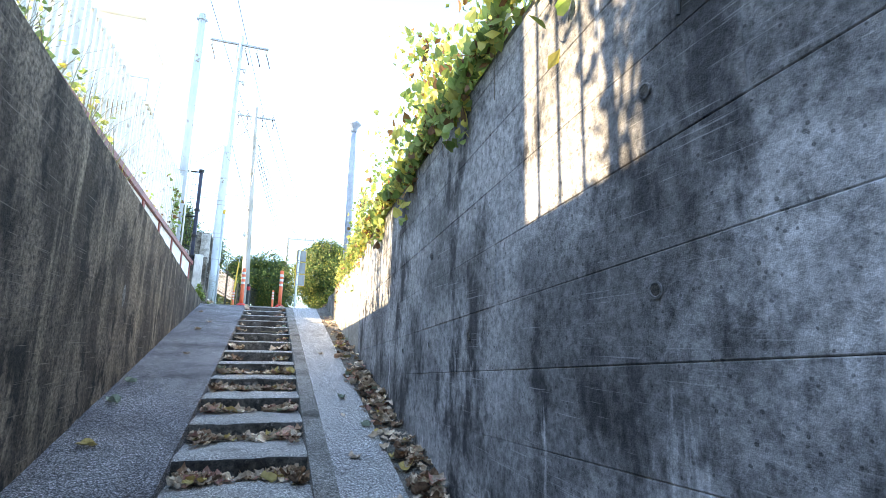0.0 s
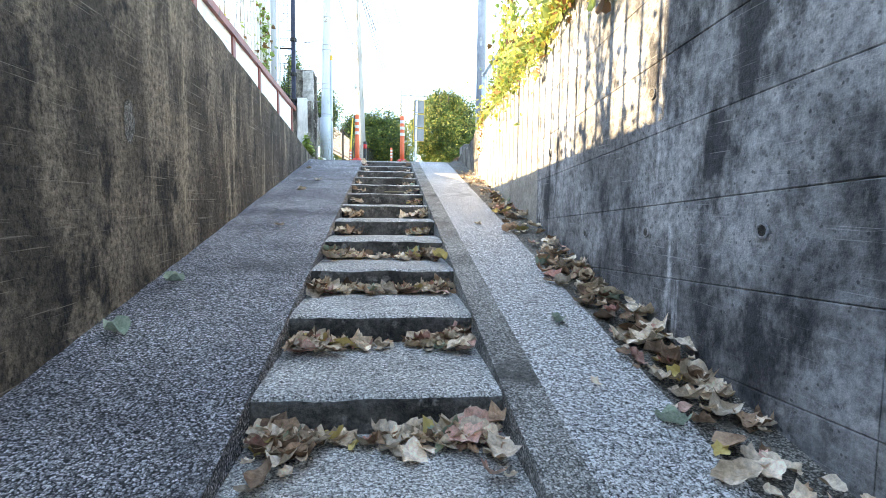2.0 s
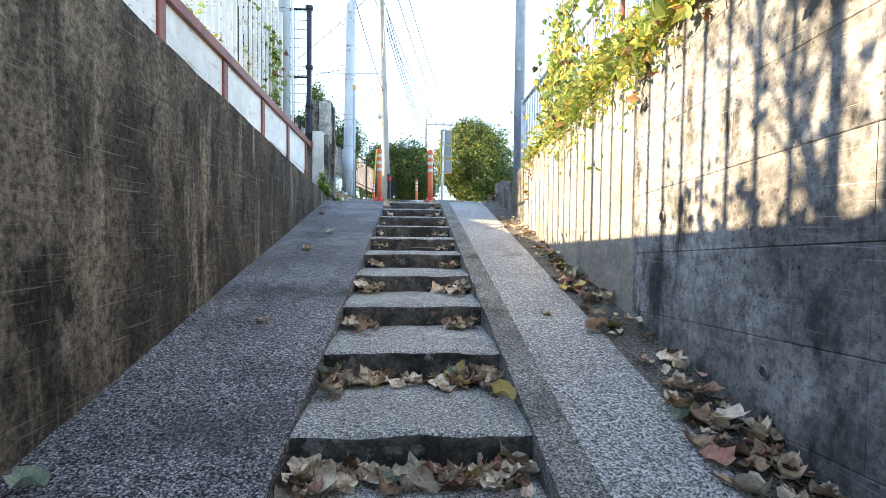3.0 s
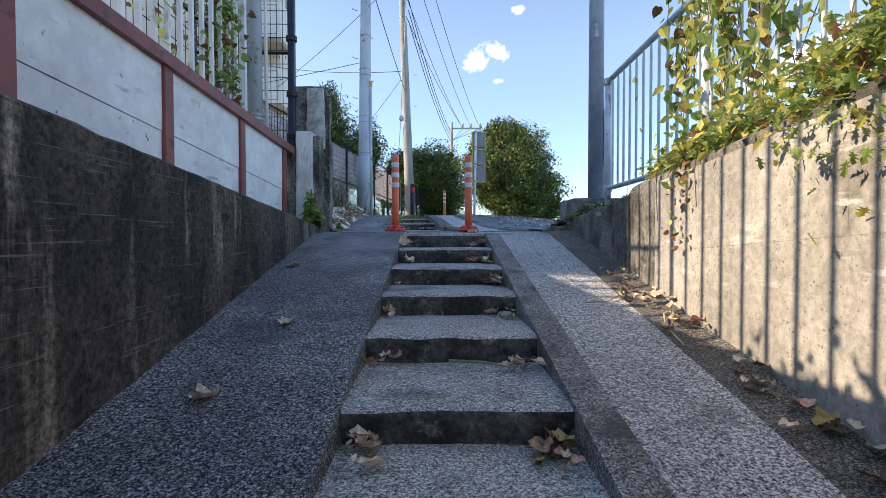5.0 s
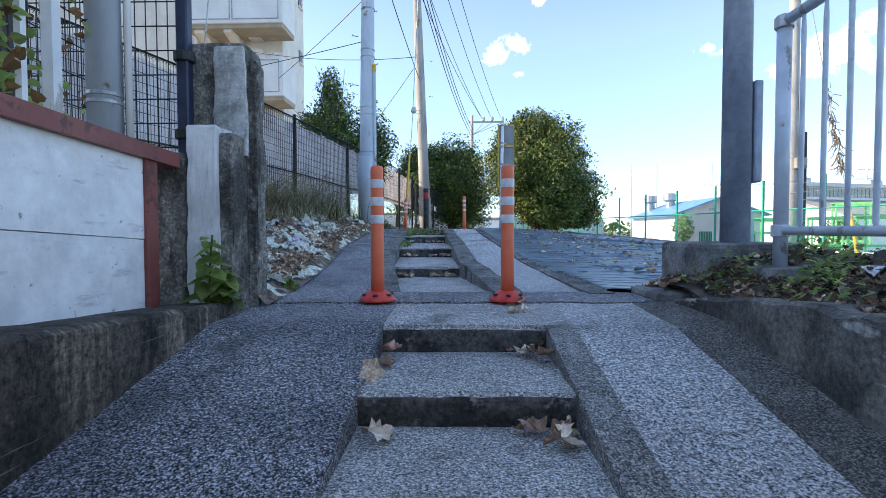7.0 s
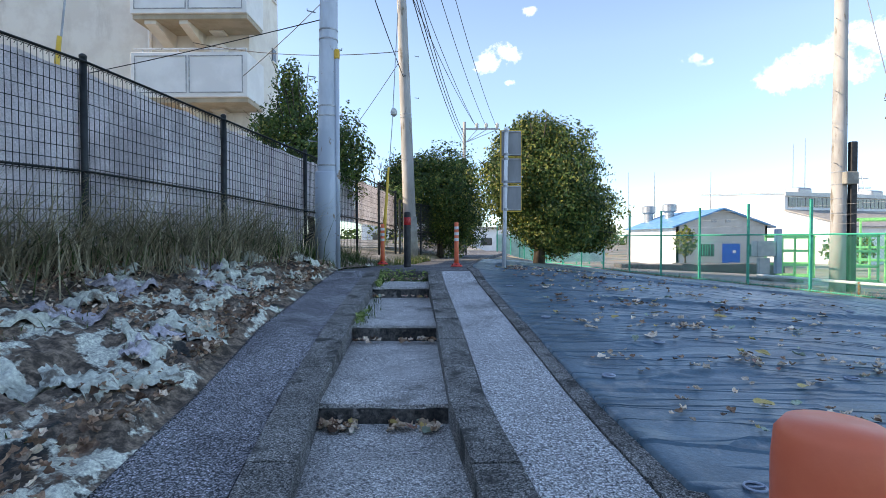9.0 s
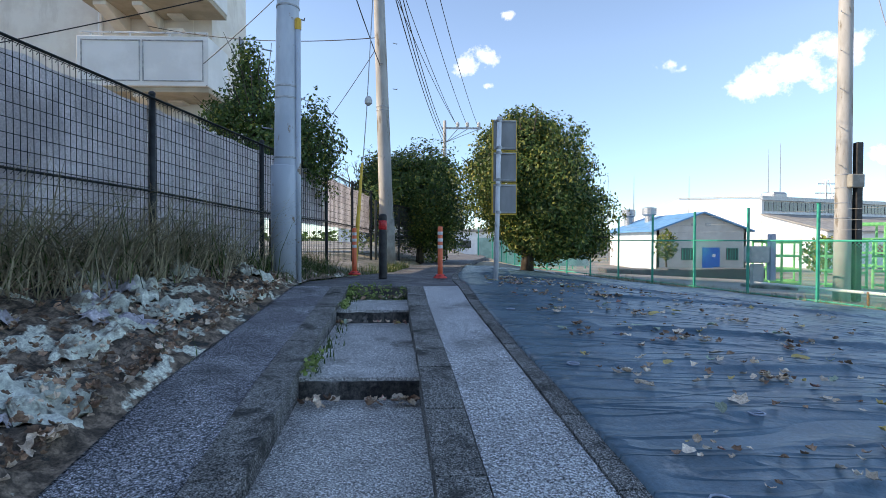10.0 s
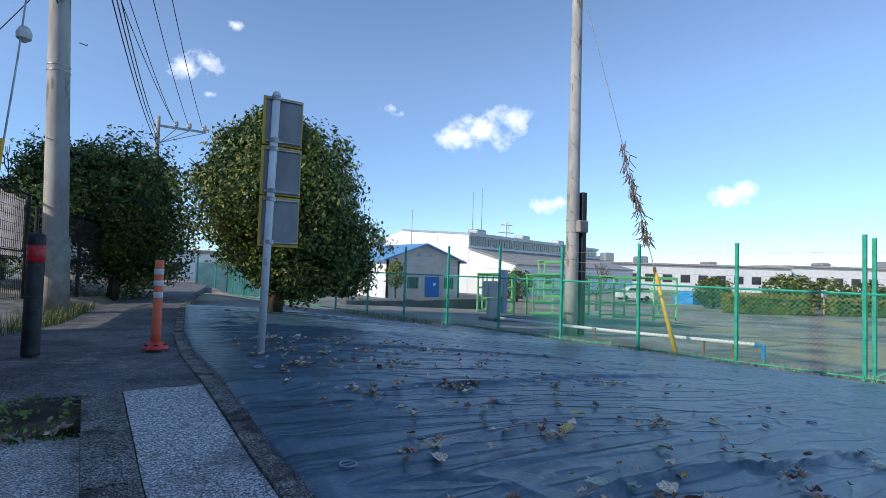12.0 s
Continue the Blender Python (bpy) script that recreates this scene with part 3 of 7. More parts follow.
def ground_z(x, y):
    if y < 11.4:
        if wall_lx(y) - 0.16 < x < wall_rx(y) + 0.16:
            return slope_z(y) - 0.4
        return top_l(max(y, -6)) - 0.08 if x < 0 else top_r(max(y, -6)) - 0.08
    if x < asph_l(y):
        return bank_z(x, y) - 0.05
    if x < edge_r(y):
        return path_z(y) - 0.3
    z = tarp_z(x, y) - 0.08
    return z - 1.3 * min(max((x - fence_x(y) - 1) / 25, 0), 1) - 0.3 * min(max((y - 34) / 30, 0), 1) * (x > 6)


def steps(a, b, d):
    return [a + i * d for i in range(int(round((b - a) / d)) + 1)]


gx = [-700, -300, -120, -60, -30, -20, -12, -9, -7] + steps(-6, -1.8, 0.3)
gin = [-0.28, -0.02]
gout = steps(1.6, 14, 0.4) + [15, 17, 20, 25, 30, 40, 55, 75, 110, 180, 300, 600]
gy = [-300, -100, -40, -16, -8] + steps(-4, 11.25, 0.5) + [11.38, 11.42] + steps(11.8, 34, 0.4) + [36, 39, 43, 48, 55, 65, 80, 100, 140, 220, 400, 900]
verts, rows_n = [], 0
for y in gy:
    yc = min(max(y, -8), 11.4)
    xs = gx + [wall_lx(yc) - 0.28, wall_lx(yc) - 0.03, -0.6, 0, 0.6, wall_rx(yc) + 0.03, wall_rx(yc) + 0.28] + gout
    rows_n = len(xs)
    verts += [(x, y, ground_z(x, y)) for x in xs]
faces = [(j * rows_n + i, j * rows_n + i + 1, (j + 1) * rows_n + i + 1, (j + 1) * rows_n + i) for j in range(len(gy) - 1) for i in range(rows_n - 1)]
tagged(raw("ground", verts, faces, M_YARD, smooth=True), "bare yard ground with dry grass patches", "ground", kind="structure")


def slab(name, fl, fr, y0, y1, fz, material, nx, ny, drop=0.3, rough=0.004, label="", parent=None, freq=4.0):
    """A strip of paving between two edge lines, with uneven top and sides that go down."""
    vs, fs = [], []
    w = nx + 3
    for j in range(ny + 1):
        y = y0 + (y1 - y0) * j / ny
        l, r = fl(y), fr(y)
        for i in range(-1, nx + 2):
            k = min(max(i, 0), nx)
            x = l + (r - l) * k / nx
            z = fz(x, y) + rough * fbm(x * freq, y * freq, 3.1)
            vs.append((x, y, z if i == k else z - drop))
    for j in range(ny):
        for i in range(w - 1):
            a = j * w + i
            fs.append((a, a + 1, a + w + 1, a + w))
    for j in (0, ny):
        base = len(vs)
        for i in range(nx + 1):
            x, y, z = vs[j * w + 1 + i]
            vs.append((x, y, z - drop))
        for i in range(nx):
            a, b = j * w + 1 + i, j * w + 2 + i
            f = (a, base + i, base + i + 1, b)
            fs.append(f if j == 0 else f[::-1])
    return raw(name, vs, fs, material, parent, label, smooth=False)


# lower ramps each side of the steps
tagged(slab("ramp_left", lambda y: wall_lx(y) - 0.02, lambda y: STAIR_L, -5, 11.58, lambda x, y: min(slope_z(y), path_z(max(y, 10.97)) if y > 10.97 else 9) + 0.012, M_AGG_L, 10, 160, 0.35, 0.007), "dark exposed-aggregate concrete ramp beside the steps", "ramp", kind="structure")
flat_z = lambda x, y: (slope_z(y) if y < 10.97 else path_z(y)) + 0.012
tagged(slab("ramp_right_cheek", lambda y: STAIR_R, lambda y: STAIR_R + 0.13, -5, 10.97, flat_z, M_MORTAR, 2, 160, 0.35, 0.006), "smooth dark mortar cheek beside the steps", "ramp", kind="structure")
tagged(slab("ramp_right", lambda y: STAIR_R + 0.13, lambda y: wall_rx(y) - 0.22, -5, 11.58, flat_z, M_AGG_R, 6, 160, 0.35, 0.007), "pale exposed-aggregate concrete ramp beside the steps", "ramp", kind="structure")
tagged(slab("gutter_strip", lambda y: wall_rx(y) - 0.22, lambda y: wall_rx(y) + 0.02, -5, 11.58, lambda x, y: flat_z(x, y) + 0.02 * max(0, (x - wall_rx(y) + 0.12) / 0.12), M_GUTTER, 3, 160, 0.35, 0.008), "dirty mortar strip at the foot of the wall", "ramp", kind="structure")
tagged(slab("landing", lambda y: STAIR_L, lambda y: STAIR_R + 0.13, 10.985, 11.58, lambda x, y: path_z(y) + 0.010, M_STEP, 8, 6, 0.3, 0.006), "worn concrete landing at the head of the steps", "landing", kind="structure")
tagged(slab("landing_upper", lambda y: asph_l(max(y, 11.6)) + 0.02, lambda y: edge_r(y) + 0.14, 11.6, 12.0, lambda x, y: path_z(y) + 0.018, M_AGG_L, 24, 5, 0.3, 0.006), "exposed-aggregate landing strip with a cracked joint", "landing", kind="structure")

# lower steps, each one a cast block with a worn, rounded nose
stairs = thing("stairs", "flight of worn concrete steps with rounded noses", "stairs", kind="structure")


def step_mesh(k):
    bm_v, bm_f, mi = [], [], []
    prof = [(RUN + 0.02, -0.004), (RUN * 0.75, 0.001), (RUN * 0.45, 0.002), (0.16, 0.0), (0.06, -0.001), (0.022, -0.004), (0.006, -0.013), (0.0, -0.028), (0.003, -0.075), (0.005, -0.125), (0.006, -0.24)]
    nx = 16
    y0, z0 = TOP_Y - RUN * k, TOP_Z - RISE * k
    for i in range(nx + 1):
        x = STAIR_L - 0.01 + (STAIR_R - STAIR_L + 0.02) * i / nx
        for p, (dy, dz) in enumerate(prof):
            w = 0.010 if 3 <= p <= 8 else 0.006
            bm_v.append((x, y0 + dy + w * fbm(x * 7, k * 3.3 + p * 0.35, 1.0), z0 + dz + w * 0.7 * fbm(x * 6, k * 2.1 + p * 0.3, 5.0)))
    n = len(prof)
    for i in range(nx):
        for p in range(n - 1):
            bm_f.append((i * n + p, i * n + p + 1, (i + 1) * n + p + 1, (i + 1) * n + p))
            # The riser and nose underside take the mortar with shade in its colour.
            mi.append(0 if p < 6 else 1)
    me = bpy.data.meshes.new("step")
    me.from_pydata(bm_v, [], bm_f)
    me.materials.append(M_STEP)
    me.materials.append(M_SHADED_MORTAR)
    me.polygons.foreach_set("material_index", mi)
    me.polygons.foreach_set("use_smooth", [True] * len(bm_f))
    me.update()
    return me


for k in range(0, 24):
    ob = new("step", step_mesh(k))
    ob.parent = stairs

# retaining walls

def wall(name, fx, ftop, y0, y1, material, thick, label, bottom=0.45, ny=140, nz=16, rough=0.006, side=1):
    """A cast retaining wall: face with fine unevenness, chipped top edge, thickness behind."""
    vs, fs = [], []
    w = nz + 4
    for j in range(ny + 1):
        y = y0 + (y1 - y0) * j / ny
        zb, zt = slope_z(min(y, 11.5)) - bottom, ftop(y) + 0.006 * fbm(y * 13, 2.0)
        x = fx(y)
        for i in range(nz + 1):
            z = zb + (zt - 0.015 - zb) * i / nz
            vs.append((x + side * rough * fbm(y * 2.2, z * 2.2, 7.0), y, z))
        vs.append((x + side * 0.02, y, zt))
        vs.append((x + side * thick, y, zt - 0.01))
        vs.append((x + side * thick, y, zb))
    for j in range(ny):
        for i in range(w - 1):
            a = j * w + i
            f = (a, a + w, a + w + 1, a + 1)
            fs.append(f if side > 0 else f[::-1])
    for j in (0, ny):
        ring = [j * w + i for i in range(w)]
        fs.append(ring if (j == 0) == (side > 0) else ring[::-1])
    ob = raw(name, vs, fs, material, smooth=False)
    return tagged(ob, label, "wall", kind="structure")


wall("wall_left", wall_lx, top_l, -5, 11.42, M_WALL_L, -0.30 * -1, "dark-stained brown concrete retaining wall, blacker towards its upper end", side=-1)


def top_r_end(y):
    if y < 9.45:
        return top_r(y)
    return float(np.interp(y, [9.45, 9.7, 10.0, 10.6, 11.1, 11.55], [2.10, 2.06, 2.03, 2.0, 1.95, 1.87])) + 0.03 * fbm(y * 6, 4.0)


wall_r = wall("wall_right", wall_rx, top_r_end, -5, 11.55, M_WALL_END, 0.30, "grey stained board-marked concrete retaining wall")

# ---------- upper path ----------
def tread(name, fl, fr, y0, y1, z0, z1, material):
    return slab(name, fl, fr, y0, y1, lambda x, y: z0 + (z1 - z0) * (y - y0) / (y1 - y0), material, 8, 16, 0.22, 0.006, parent=upper)


upper = thing("upper_stairs", "long shallow concrete steps between kerbs", "stairs", kind="structure")
for y0, y1, z0, z1 in ((12.0, 14.02, 1.838, 1.785), (13.98, 15.60, 1.89, 1.915), (15.57, 17.48, 2.045, 2.06), (17.45, 18.30, 2.185, 2.19)):
    tread("step", up_l, up_r, y0, y1, z0, z1, M_STEP)
    # Thin strip over each front face; its dark colour carries the riser's shade.
    if y0 > 12.5:
        slab("riser", up_l, up_r, y0 - 0.012, y0 + 0.012, lambda x, y, a=z0: a - 0.022 + 0.006 * fbm(x * 9, a), M_SHADED_MORTAR, 14, 1, 0.2, 0.006, parent=upper, label="mortar riser strip with its shade in the colour")
tagged(slab("soil_bed", up_l, up_r, 18.28, 18.62, lambda x, y: 2.19 + 0.3 * (y - 18.28), M_SOIL, 8, 8, 0.2, 0.03), "weedy soil at the head of the steps", "soil", kind="structure")
KL = lambda y: up_l(y) - 0.20
KR = lambda y: up_r(y) + 0.19
zt = lambda x, y: path_z(y)
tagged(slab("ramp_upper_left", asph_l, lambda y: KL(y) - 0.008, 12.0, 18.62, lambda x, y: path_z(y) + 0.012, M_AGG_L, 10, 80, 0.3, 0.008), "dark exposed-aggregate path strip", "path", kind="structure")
tagged(slab("ramp_upper_right", lambda y: KR(y) + 0.008, strip_r, 12.0, 18.62, lambda x, y: path_z(y) + 0.012, M_AGG_R, 6, 80, 0.3, 0.006), "pale exposed-aggregate path strip", "path", kind="structure")
for nm, fl, fr, ya, yb, lab in (("kerb_left", lambda y: KL(y), up_l, 12.0, 18.62, "weathered concrete kerb along the steps"), ("kerb_right", up_r, KR, 12.0, 18.62, "weathered concrete kerb along the steps"), ("kerb_edge", lambda y: strip_r(y) + 0.008 if y < 18.62 else edge_r(y) - 0.16, edge_r, 11.9, 30.0, "weathered concrete edging kerb beside the tarpaulin")):
    kerb = thing(nm, lab, "kerb", kind="structure")
    y = ya
    while y < yb - 0.05:
        y2 = min(y + 0.6, yb)
        lift = rng.uniform(0.018, 0.028)
        slab("kerb_stone", fl, fr, y + 0.004, y2 - 0.004, lambda x, yy, a=lift: path_z(yy) + a, M_KERB, 3, 4, 0.28, 0.006, parent=kerb)
        y = y2
# asphalt beyond the kerbs
tagged(slab("asphalt_path", asph_l, lambda y: edge_r(y) - 0.165, 18.63, 46, lambda x, y: path_z(y) + 0.005, M_ASPH, 14, 90, 0.3, 0.008, freq=1.5), "worn grey asphalt footpath", "path", kind="structure")

# tarpaulin over the falling ground
def tarp_surf(x, y):
    e = edge_r(y) - 0.01 - (0.05 if y > 13 else 0)
    z = tarp_z(x, y) + 0.02
    near = min(1, max(0, (x - e - 0.15) / 0.4))
    wob = 0.16 * fbm(x * 0.5, y * 0.5, 6.0, 3)
    for fx, fy, tilt, amp, seed, pw in ((0.09, 1.3, -0.20, 0.026, 0.0, 34), (0.12, 2.2, 0.16, 0.014, 5.0, 24), (0.08, 1.8, -0.35, 0.017, 9.0, 30), (0.07, 0.9, 0.05, 0.032, 14.0, 60), (0.09, 1.1, -0.5, 0.022, 19.0, 44)):
        q = noise.noise(Vector((x * fx + wob + seed, (y + tilt * x) * fy + wob, seed)))
        z += near * 0.5 * amp * (1 - min(abs(q) * 1.6, 1)) ** pw
    z += 0.006 * fbm(x * 0.4, y * 0.5, 9.0, 2) * near
    for yy, amp, slope in ((15.6, 0.026, 0.10), (16.6, 0.034, -0.03), (18.2, 0.03, 0.12), (20.5, 0.03, -0.08)):
        dd = y - yy - slope * (x - 1) - 0.12 * fbm(x * 0.7, yy)
        z += amp * math.exp(-(dd / 0.028) ** 2) * min(1, max(0, (x - 0.9) / 1.0)) * min(1, max(0, (6.5 - x) / 2))
    return z + 0.005 * math.exp(-((x - e - 0.07) / 0.05) ** 2)


vs, fs = [], []
nx, ny = 150, 620
for j in range(ny + 1):
    y = 12.02 + (27.5 - 12.02) * (j / ny) ** 1.15
    e = edge_r(y) - 0.01 - (0.05 if y > 13 else 0)
    for i in range(nx + 1):
        x = e + (fence_x(y) - 0.5 - e) * (i / nx) ** 1.35
        vs.append((x, y, tarp_surf(x, y) - (0.03 if i == 0 else 0)))
w = nx + 1
fs = [(j * w + i, j * w + i + 1, (j + 1) * w + i + 1, (j + 1) * w + i) for j in range(ny) for i in range(nx)]
tarp = tagged(raw("tarpaulin", vs, fs, M_TARP, smooth=True), "wrinkled dark blue tarpaulin pinned over sloping ground", "tarpaulin")

for px_, py_ in ((0.95, 13.0), (0.82, 14.2), (1.4, 14.9), (0.72, 15.6), (2.3, 14.3), (1.3, 16.4), (0.60, 17.2), (2.6, 16.2), (1.9, 17.8), (0.62, 19.0), (3.4, 15.2), (3.2, 18.2), (4.4, 17.0), (1.6, 20.3), (4.6, 20.2)):
    ring = bmesh.new()
    zz = tarp_surf(px_, py_) + 0.008
    tube(ring, [(px_ + 0.036 * math.cos(a * 0.524), py_ + 0.036 * math.sin(a * 0.524), zz) for a in range(13)], 0.005, 6, False)
    tube(ring, [(px_ - 0.033, py_, zz), (px_ + 0.033, py_, zz)], 0.004, 6)
    part("anchor_pin", ring, M_DKSTEEL, tarp, "round grey plastic anchor pin", True)

# soil and debris behind the low end of the wall and round the pole's footing
end_top = lerp([(9.45, 2.10), (9.7, 2.06), (10.0, 2.03), (10.6, 2.0), (11.1, 1.95), (11.55, 1.87), (12.5, 1.84)])


def heap_z(x, y):
    back = min(max((x - wall_rx(min(y, 11.6)) - 0.10) / 0.55, 0), 1)
    rim = min(1, (y - 9.5) / 0.4, (12.6 - y) / 0.45)
    mound = 0.13 * math.exp(-((x - 1.25) / 0.22) ** 2 - ((y - 11.75) / 0.35) ** 2) + 0.11 * math.exp(-((x - 1.55) / 0.4) ** 2 - ((y - 11.46) / 0.16) ** 2)
    return end_top(y) - 0.03 + mound + max(rim, 0) * (back * (0.20 if y < 11.2 else 0.24) + (0.05 * fbm(x * 4, y * 4, 3.0) + 0.03 * fbm(x * 12, y * 12, 1.0)) * min(1, back * 3 + 0.15))


vs, fs = [], []
for j in range(73):
    for i in range(51):
        y = 9.5 + 3.1 * j / 72
        x = wall_rx(min(y, 11.6)) + 0.05 + (2.2 if y < 12 else 1.9) * (i / 50) ** 1.3
        vs.append((x, y, heap_z(x, y)))
fs = [(j * 51 + i, j * 51 + i + 1, (j + 1) * 51 + i + 1, (j + 1) * 51 + i) for j in range(72) for i in range(50)]
tagged(raw("soil_heap", vs, fs, M_SOIL, smooth=True), "dark soil and debris round the pole's footing", "soil", kind="structure")

# littered bank under the mesh fence
vs, fs = [], []
nx, ny = 110, 260
for j in range(ny + 1):
    y = 11.45 + (21.5 - 11.45) * j / ny
    for i in range(nx + 1):
        x = asph_l(y) + 0.03 - 3.4 * (i / nx) ** 1.2
        z = bank_z(x, y) + min(1, i / 6) * (0.09 * fbm(x * 2.2, y * 2.2, 2.0, 5) + 0.05 * abs(fbm(x * 5, y * 5, 5.0, 4))) + 0.004
        vs.append((x, y, z))
w = nx + 1
fs = [(j * w + i, (j + 1) * w + i, (j + 1) * w + i + 1, j * w + i + 1) for j in range(ny) for i in range(nx)]
tagged(raw("bank", vs, fs, M_BANK, smooth=True), "littered earth bank with scraps of weathered sheet", "bank", kind="structure")

# ---------- posts, poles, sign ----------
def delineator(x, y, z, h=0.80):
    t = thing("delineator_post", "orange flexible traffic post with white reflective bands on a red base", "traffic post", "orange delineator posts", at=(x, y, z))
    part("base", turned([(0.105, 0), (0.11, 0.008), (0.10, 0.02), (0.072, 0.05), (0.055, 0.06), (0.045, 0.062)], 20), M_BASE, t, "red moulded base", True)
    for a in range(6):
        c = (0.083 * math.cos(a * 1.047 + 0.5), 0.083 * math.sin(a * 1.047 + 0.5), 0.036)
        part("bolt", turned([(0.016, 0), (0.016, 0.006), (0.010, 0.010)], 8, c), M_BLACK, t)
    part("tube", turned([(0.040, 0.05), (0.039, 0.2), (0.038, h - 0.03), (0.036, h - 0.008), (0.030, h)], 20), M_ORANGE, t, "", True)
    for z0 in (h - 0.13, h - 0.235, h - 0.34):
        part("reflective_band", turned([(0.0392, z0), (0.0402, z0 + 0.002), (0.0402, z0 + 0.048), (0.0392, z0 + 0.05)], 20), M_REFL, t, "white reflective band", True)
    return t


first = delineator(-0.612, 11.60, 1.86)
copy_thing(first, pose(0.162, 11.605, 1.86))
copy_thing(first, pose(0.03, 20.42, 2.272))
copy_thing(first, pose(-1.42, 21.3, 2.268))

b = thing("bollard", "black rubber bollard with a red reflective band", "bollard", at=(-0.86, 20.45, 2.262))
part("body", turned([(0.066, 0), (0.064, 0.02), (0.062, 0.96), (0.058, 0.985), (0.045, 0.998), (0.02, 1.003)], 20), M_BLACK, b, "", True)
part("reflective_band", turned([(0.0630, 0.76), (0.0645, 0.762), (0.0645, 0.898), (0.0630, 0.90)], 20), M_REDREFL, b, "red reflective band", True)


def utility_pole(name, label, x, y, z, h, r0, r1, material, bands=(), lean=(0, 0)):
    t = thing(name, label, "utility pole", "utility poles", at=(x, y, z))
    n = 8
    pts = [(lean[0] * i / n, lean[1] * i / n, h * i / n) for i in range(n + 1)]
    part("shaft", tubed([(p[0], p[1], p[2] - 0.1 * (i == 0)) for i, p in enumerate(pts)], [r0 + (r1 - r0) * i / n for i in range(n + 1)], 24), material, t, "", True)
    for zb in bands:
        r = r0 + (r1 - r0) * zb / h + 0.004
        c = (lean[0] * zb / h, lean[1] * zb / h, zb)
        part("strap", turned([(r, 0), (r + 0.004, 0.003), (r + 0.004, 0.022), (r, 0.025)], 24, c), M_GALV, t)
    return t


def step_bolts(t, x0, y0, r, zs, material):
    for i, zb in enumerate(zs):
        a = 0.6 if i % 2 else 3.7
        part("step_bolt", tubed([(math.cos(a) * r, math.sin(a) * r, zb), (math.cos(a) * (r + 0.13), math.sin(a) * (r + 0.13), zb), (math.cos(a) * (r + 0.13), math.sin(a) * (r + 0.13), zb + 0.03)], 0.009, 6), material, t)


# segmented steel pole with its conduit
pa = utility_pole("steel_utility_pole", "segmented pale blue steel utility pole with strapped joints", -2.05, 19.3, 2.3, 10.4, 0.165, 0.10, M_STEEL, (0.55, 0.75, 1.5, 1.62, 2.4, 2.55, 3.6, 3.75, 4.6, 5.6), lean=(0.12, 0.15))
part("lower_sleeve", turned([(0.172, -0.1), (0.172, 1.52), (0.168, 1.53)], 24), M_STEEL, pa, "greyer lower sleeve", True)
part("conduit", tubed([(0.19, -0.02, 0), (0.19, -0.02, 3.35)], 0.035, 12), M_STEEL, pa, "grey conduit pipe", True)
part("conduit_cap", turned([(0.042, 3.3), (0.045, 3.32), (0.045, 3.42), (0.03, 3.45)], 12, (0.19, -0.02, 0)), M_YELLOW, pa, "yellow tape band")
part("crossarm", boxed(-0.95, 1.15, 0.05, 0.13, 10.0, 10.08, 0.01), M_GALV, pa, "galvanised cross-arm")
for xx in (-0.88, 0.32, 0.72, 1.08):
    part("insulator", turned([(0.02, 0), (0.05, 0.03), (0.05, 0.08), (0.03, 0.10), (0.05, 0.12), (0.045, 0.18), (0.02, 0.2)], 10, (xx, 0.09, 9.78)), M_CERAM, pa)
    part("lead", tubed([(xx, 0.09, 9.8), (xx + 0.10, 0.09, 9.5), (xx + 0.16, 0.09, 9.25)], 0.018, 6), M_WIRE, pa)
for zz in (9.0, 8.5):
    part("bracket", boxed(0.05, 0.42, 0.08, 0.12, zz, zz + 0.05, 0.006), M_GALV, pa)
    part("insulator", turned([(0.02, -0.12), (0.05, -0.09), (0.05, 0.0), (0.02, 0.02)], 10, (0.36, 0.1, zz)), M_CERAM, pa)
step_bolts(pa, 0, 0, 0.15, [2.0, 2.45, 3.0, 3.5, 4.0, 4.6, 5.2, 5.8], M_GALV)

pc = utility_pole("concrete_utility_pole", "tall tapered concrete utility pole with cross-arm", -1.2, 26.0, 2.05, 10.9, 0.195, 0.115, M_CONC_POLE, (4.2, 4.3, 8.2), lean=(-0.38, 0.18))
part("base_wrap", tubed([(0, 0, -0.05), (-0.044, 0.02, 1.35)], [0.208, 0.203], 24), M_POLEBASE, pc, "brown-grey base wrap", True)
part("crossarm", boxed(-1.25, 0.55, 0.30, 0.38, 10.4, 10.48, 0.01), M_GALV, pc, "galvanised cross-arm")
for xx in (-1.18, -0.75, -0.02, 0.48):
    part("insulator", turned([(0.02, 0), (0.05, 0.03), (0.05, 0.08), (0.03, 0.10), (0.05, 0.12), (0.045, 0.18), (0.02, 0.2)], 10, (xx, 0.34, 10.48)), M_CERAM, pc)
    part("lead", tubed([(xx, 0.34, 10.4), (xx + 0.08, 0.3, 10.1), (xx + 0.02, 0.28, 9.85)], 0.02, 6), M_WIRE, pc)
step_bolts(pc, 0, 0, 0.14, [3.0, 4.8, 5.4, 6.0], M_GALV)

pf = utility_pole("far_utility_pole", "far slender concrete utility pole with cross-arm", 0.9, 44, 2.0, 8.2, 0.15, 0.10, M_CONC_POLE)
part("crossarm", boxed(-0.2, 2.2, -0.05, 0.05, 7.7, 7.8), M_GALV, pf, "galvanised cross-arm")
for xx in (0.8, 1.4, 2.1):
    part("insulator", turned([(0.05, 0), (0.11, 0.08), (0.11, 0.26), (0.04, 0.34)], 8, (xx, 0, 7.8)), M_CERAM, pf)
    part("brace", tubed([(xx, 0, 7.7), (0.1, 0, 6.9)], 0.02, 5), M_GALV, pf)

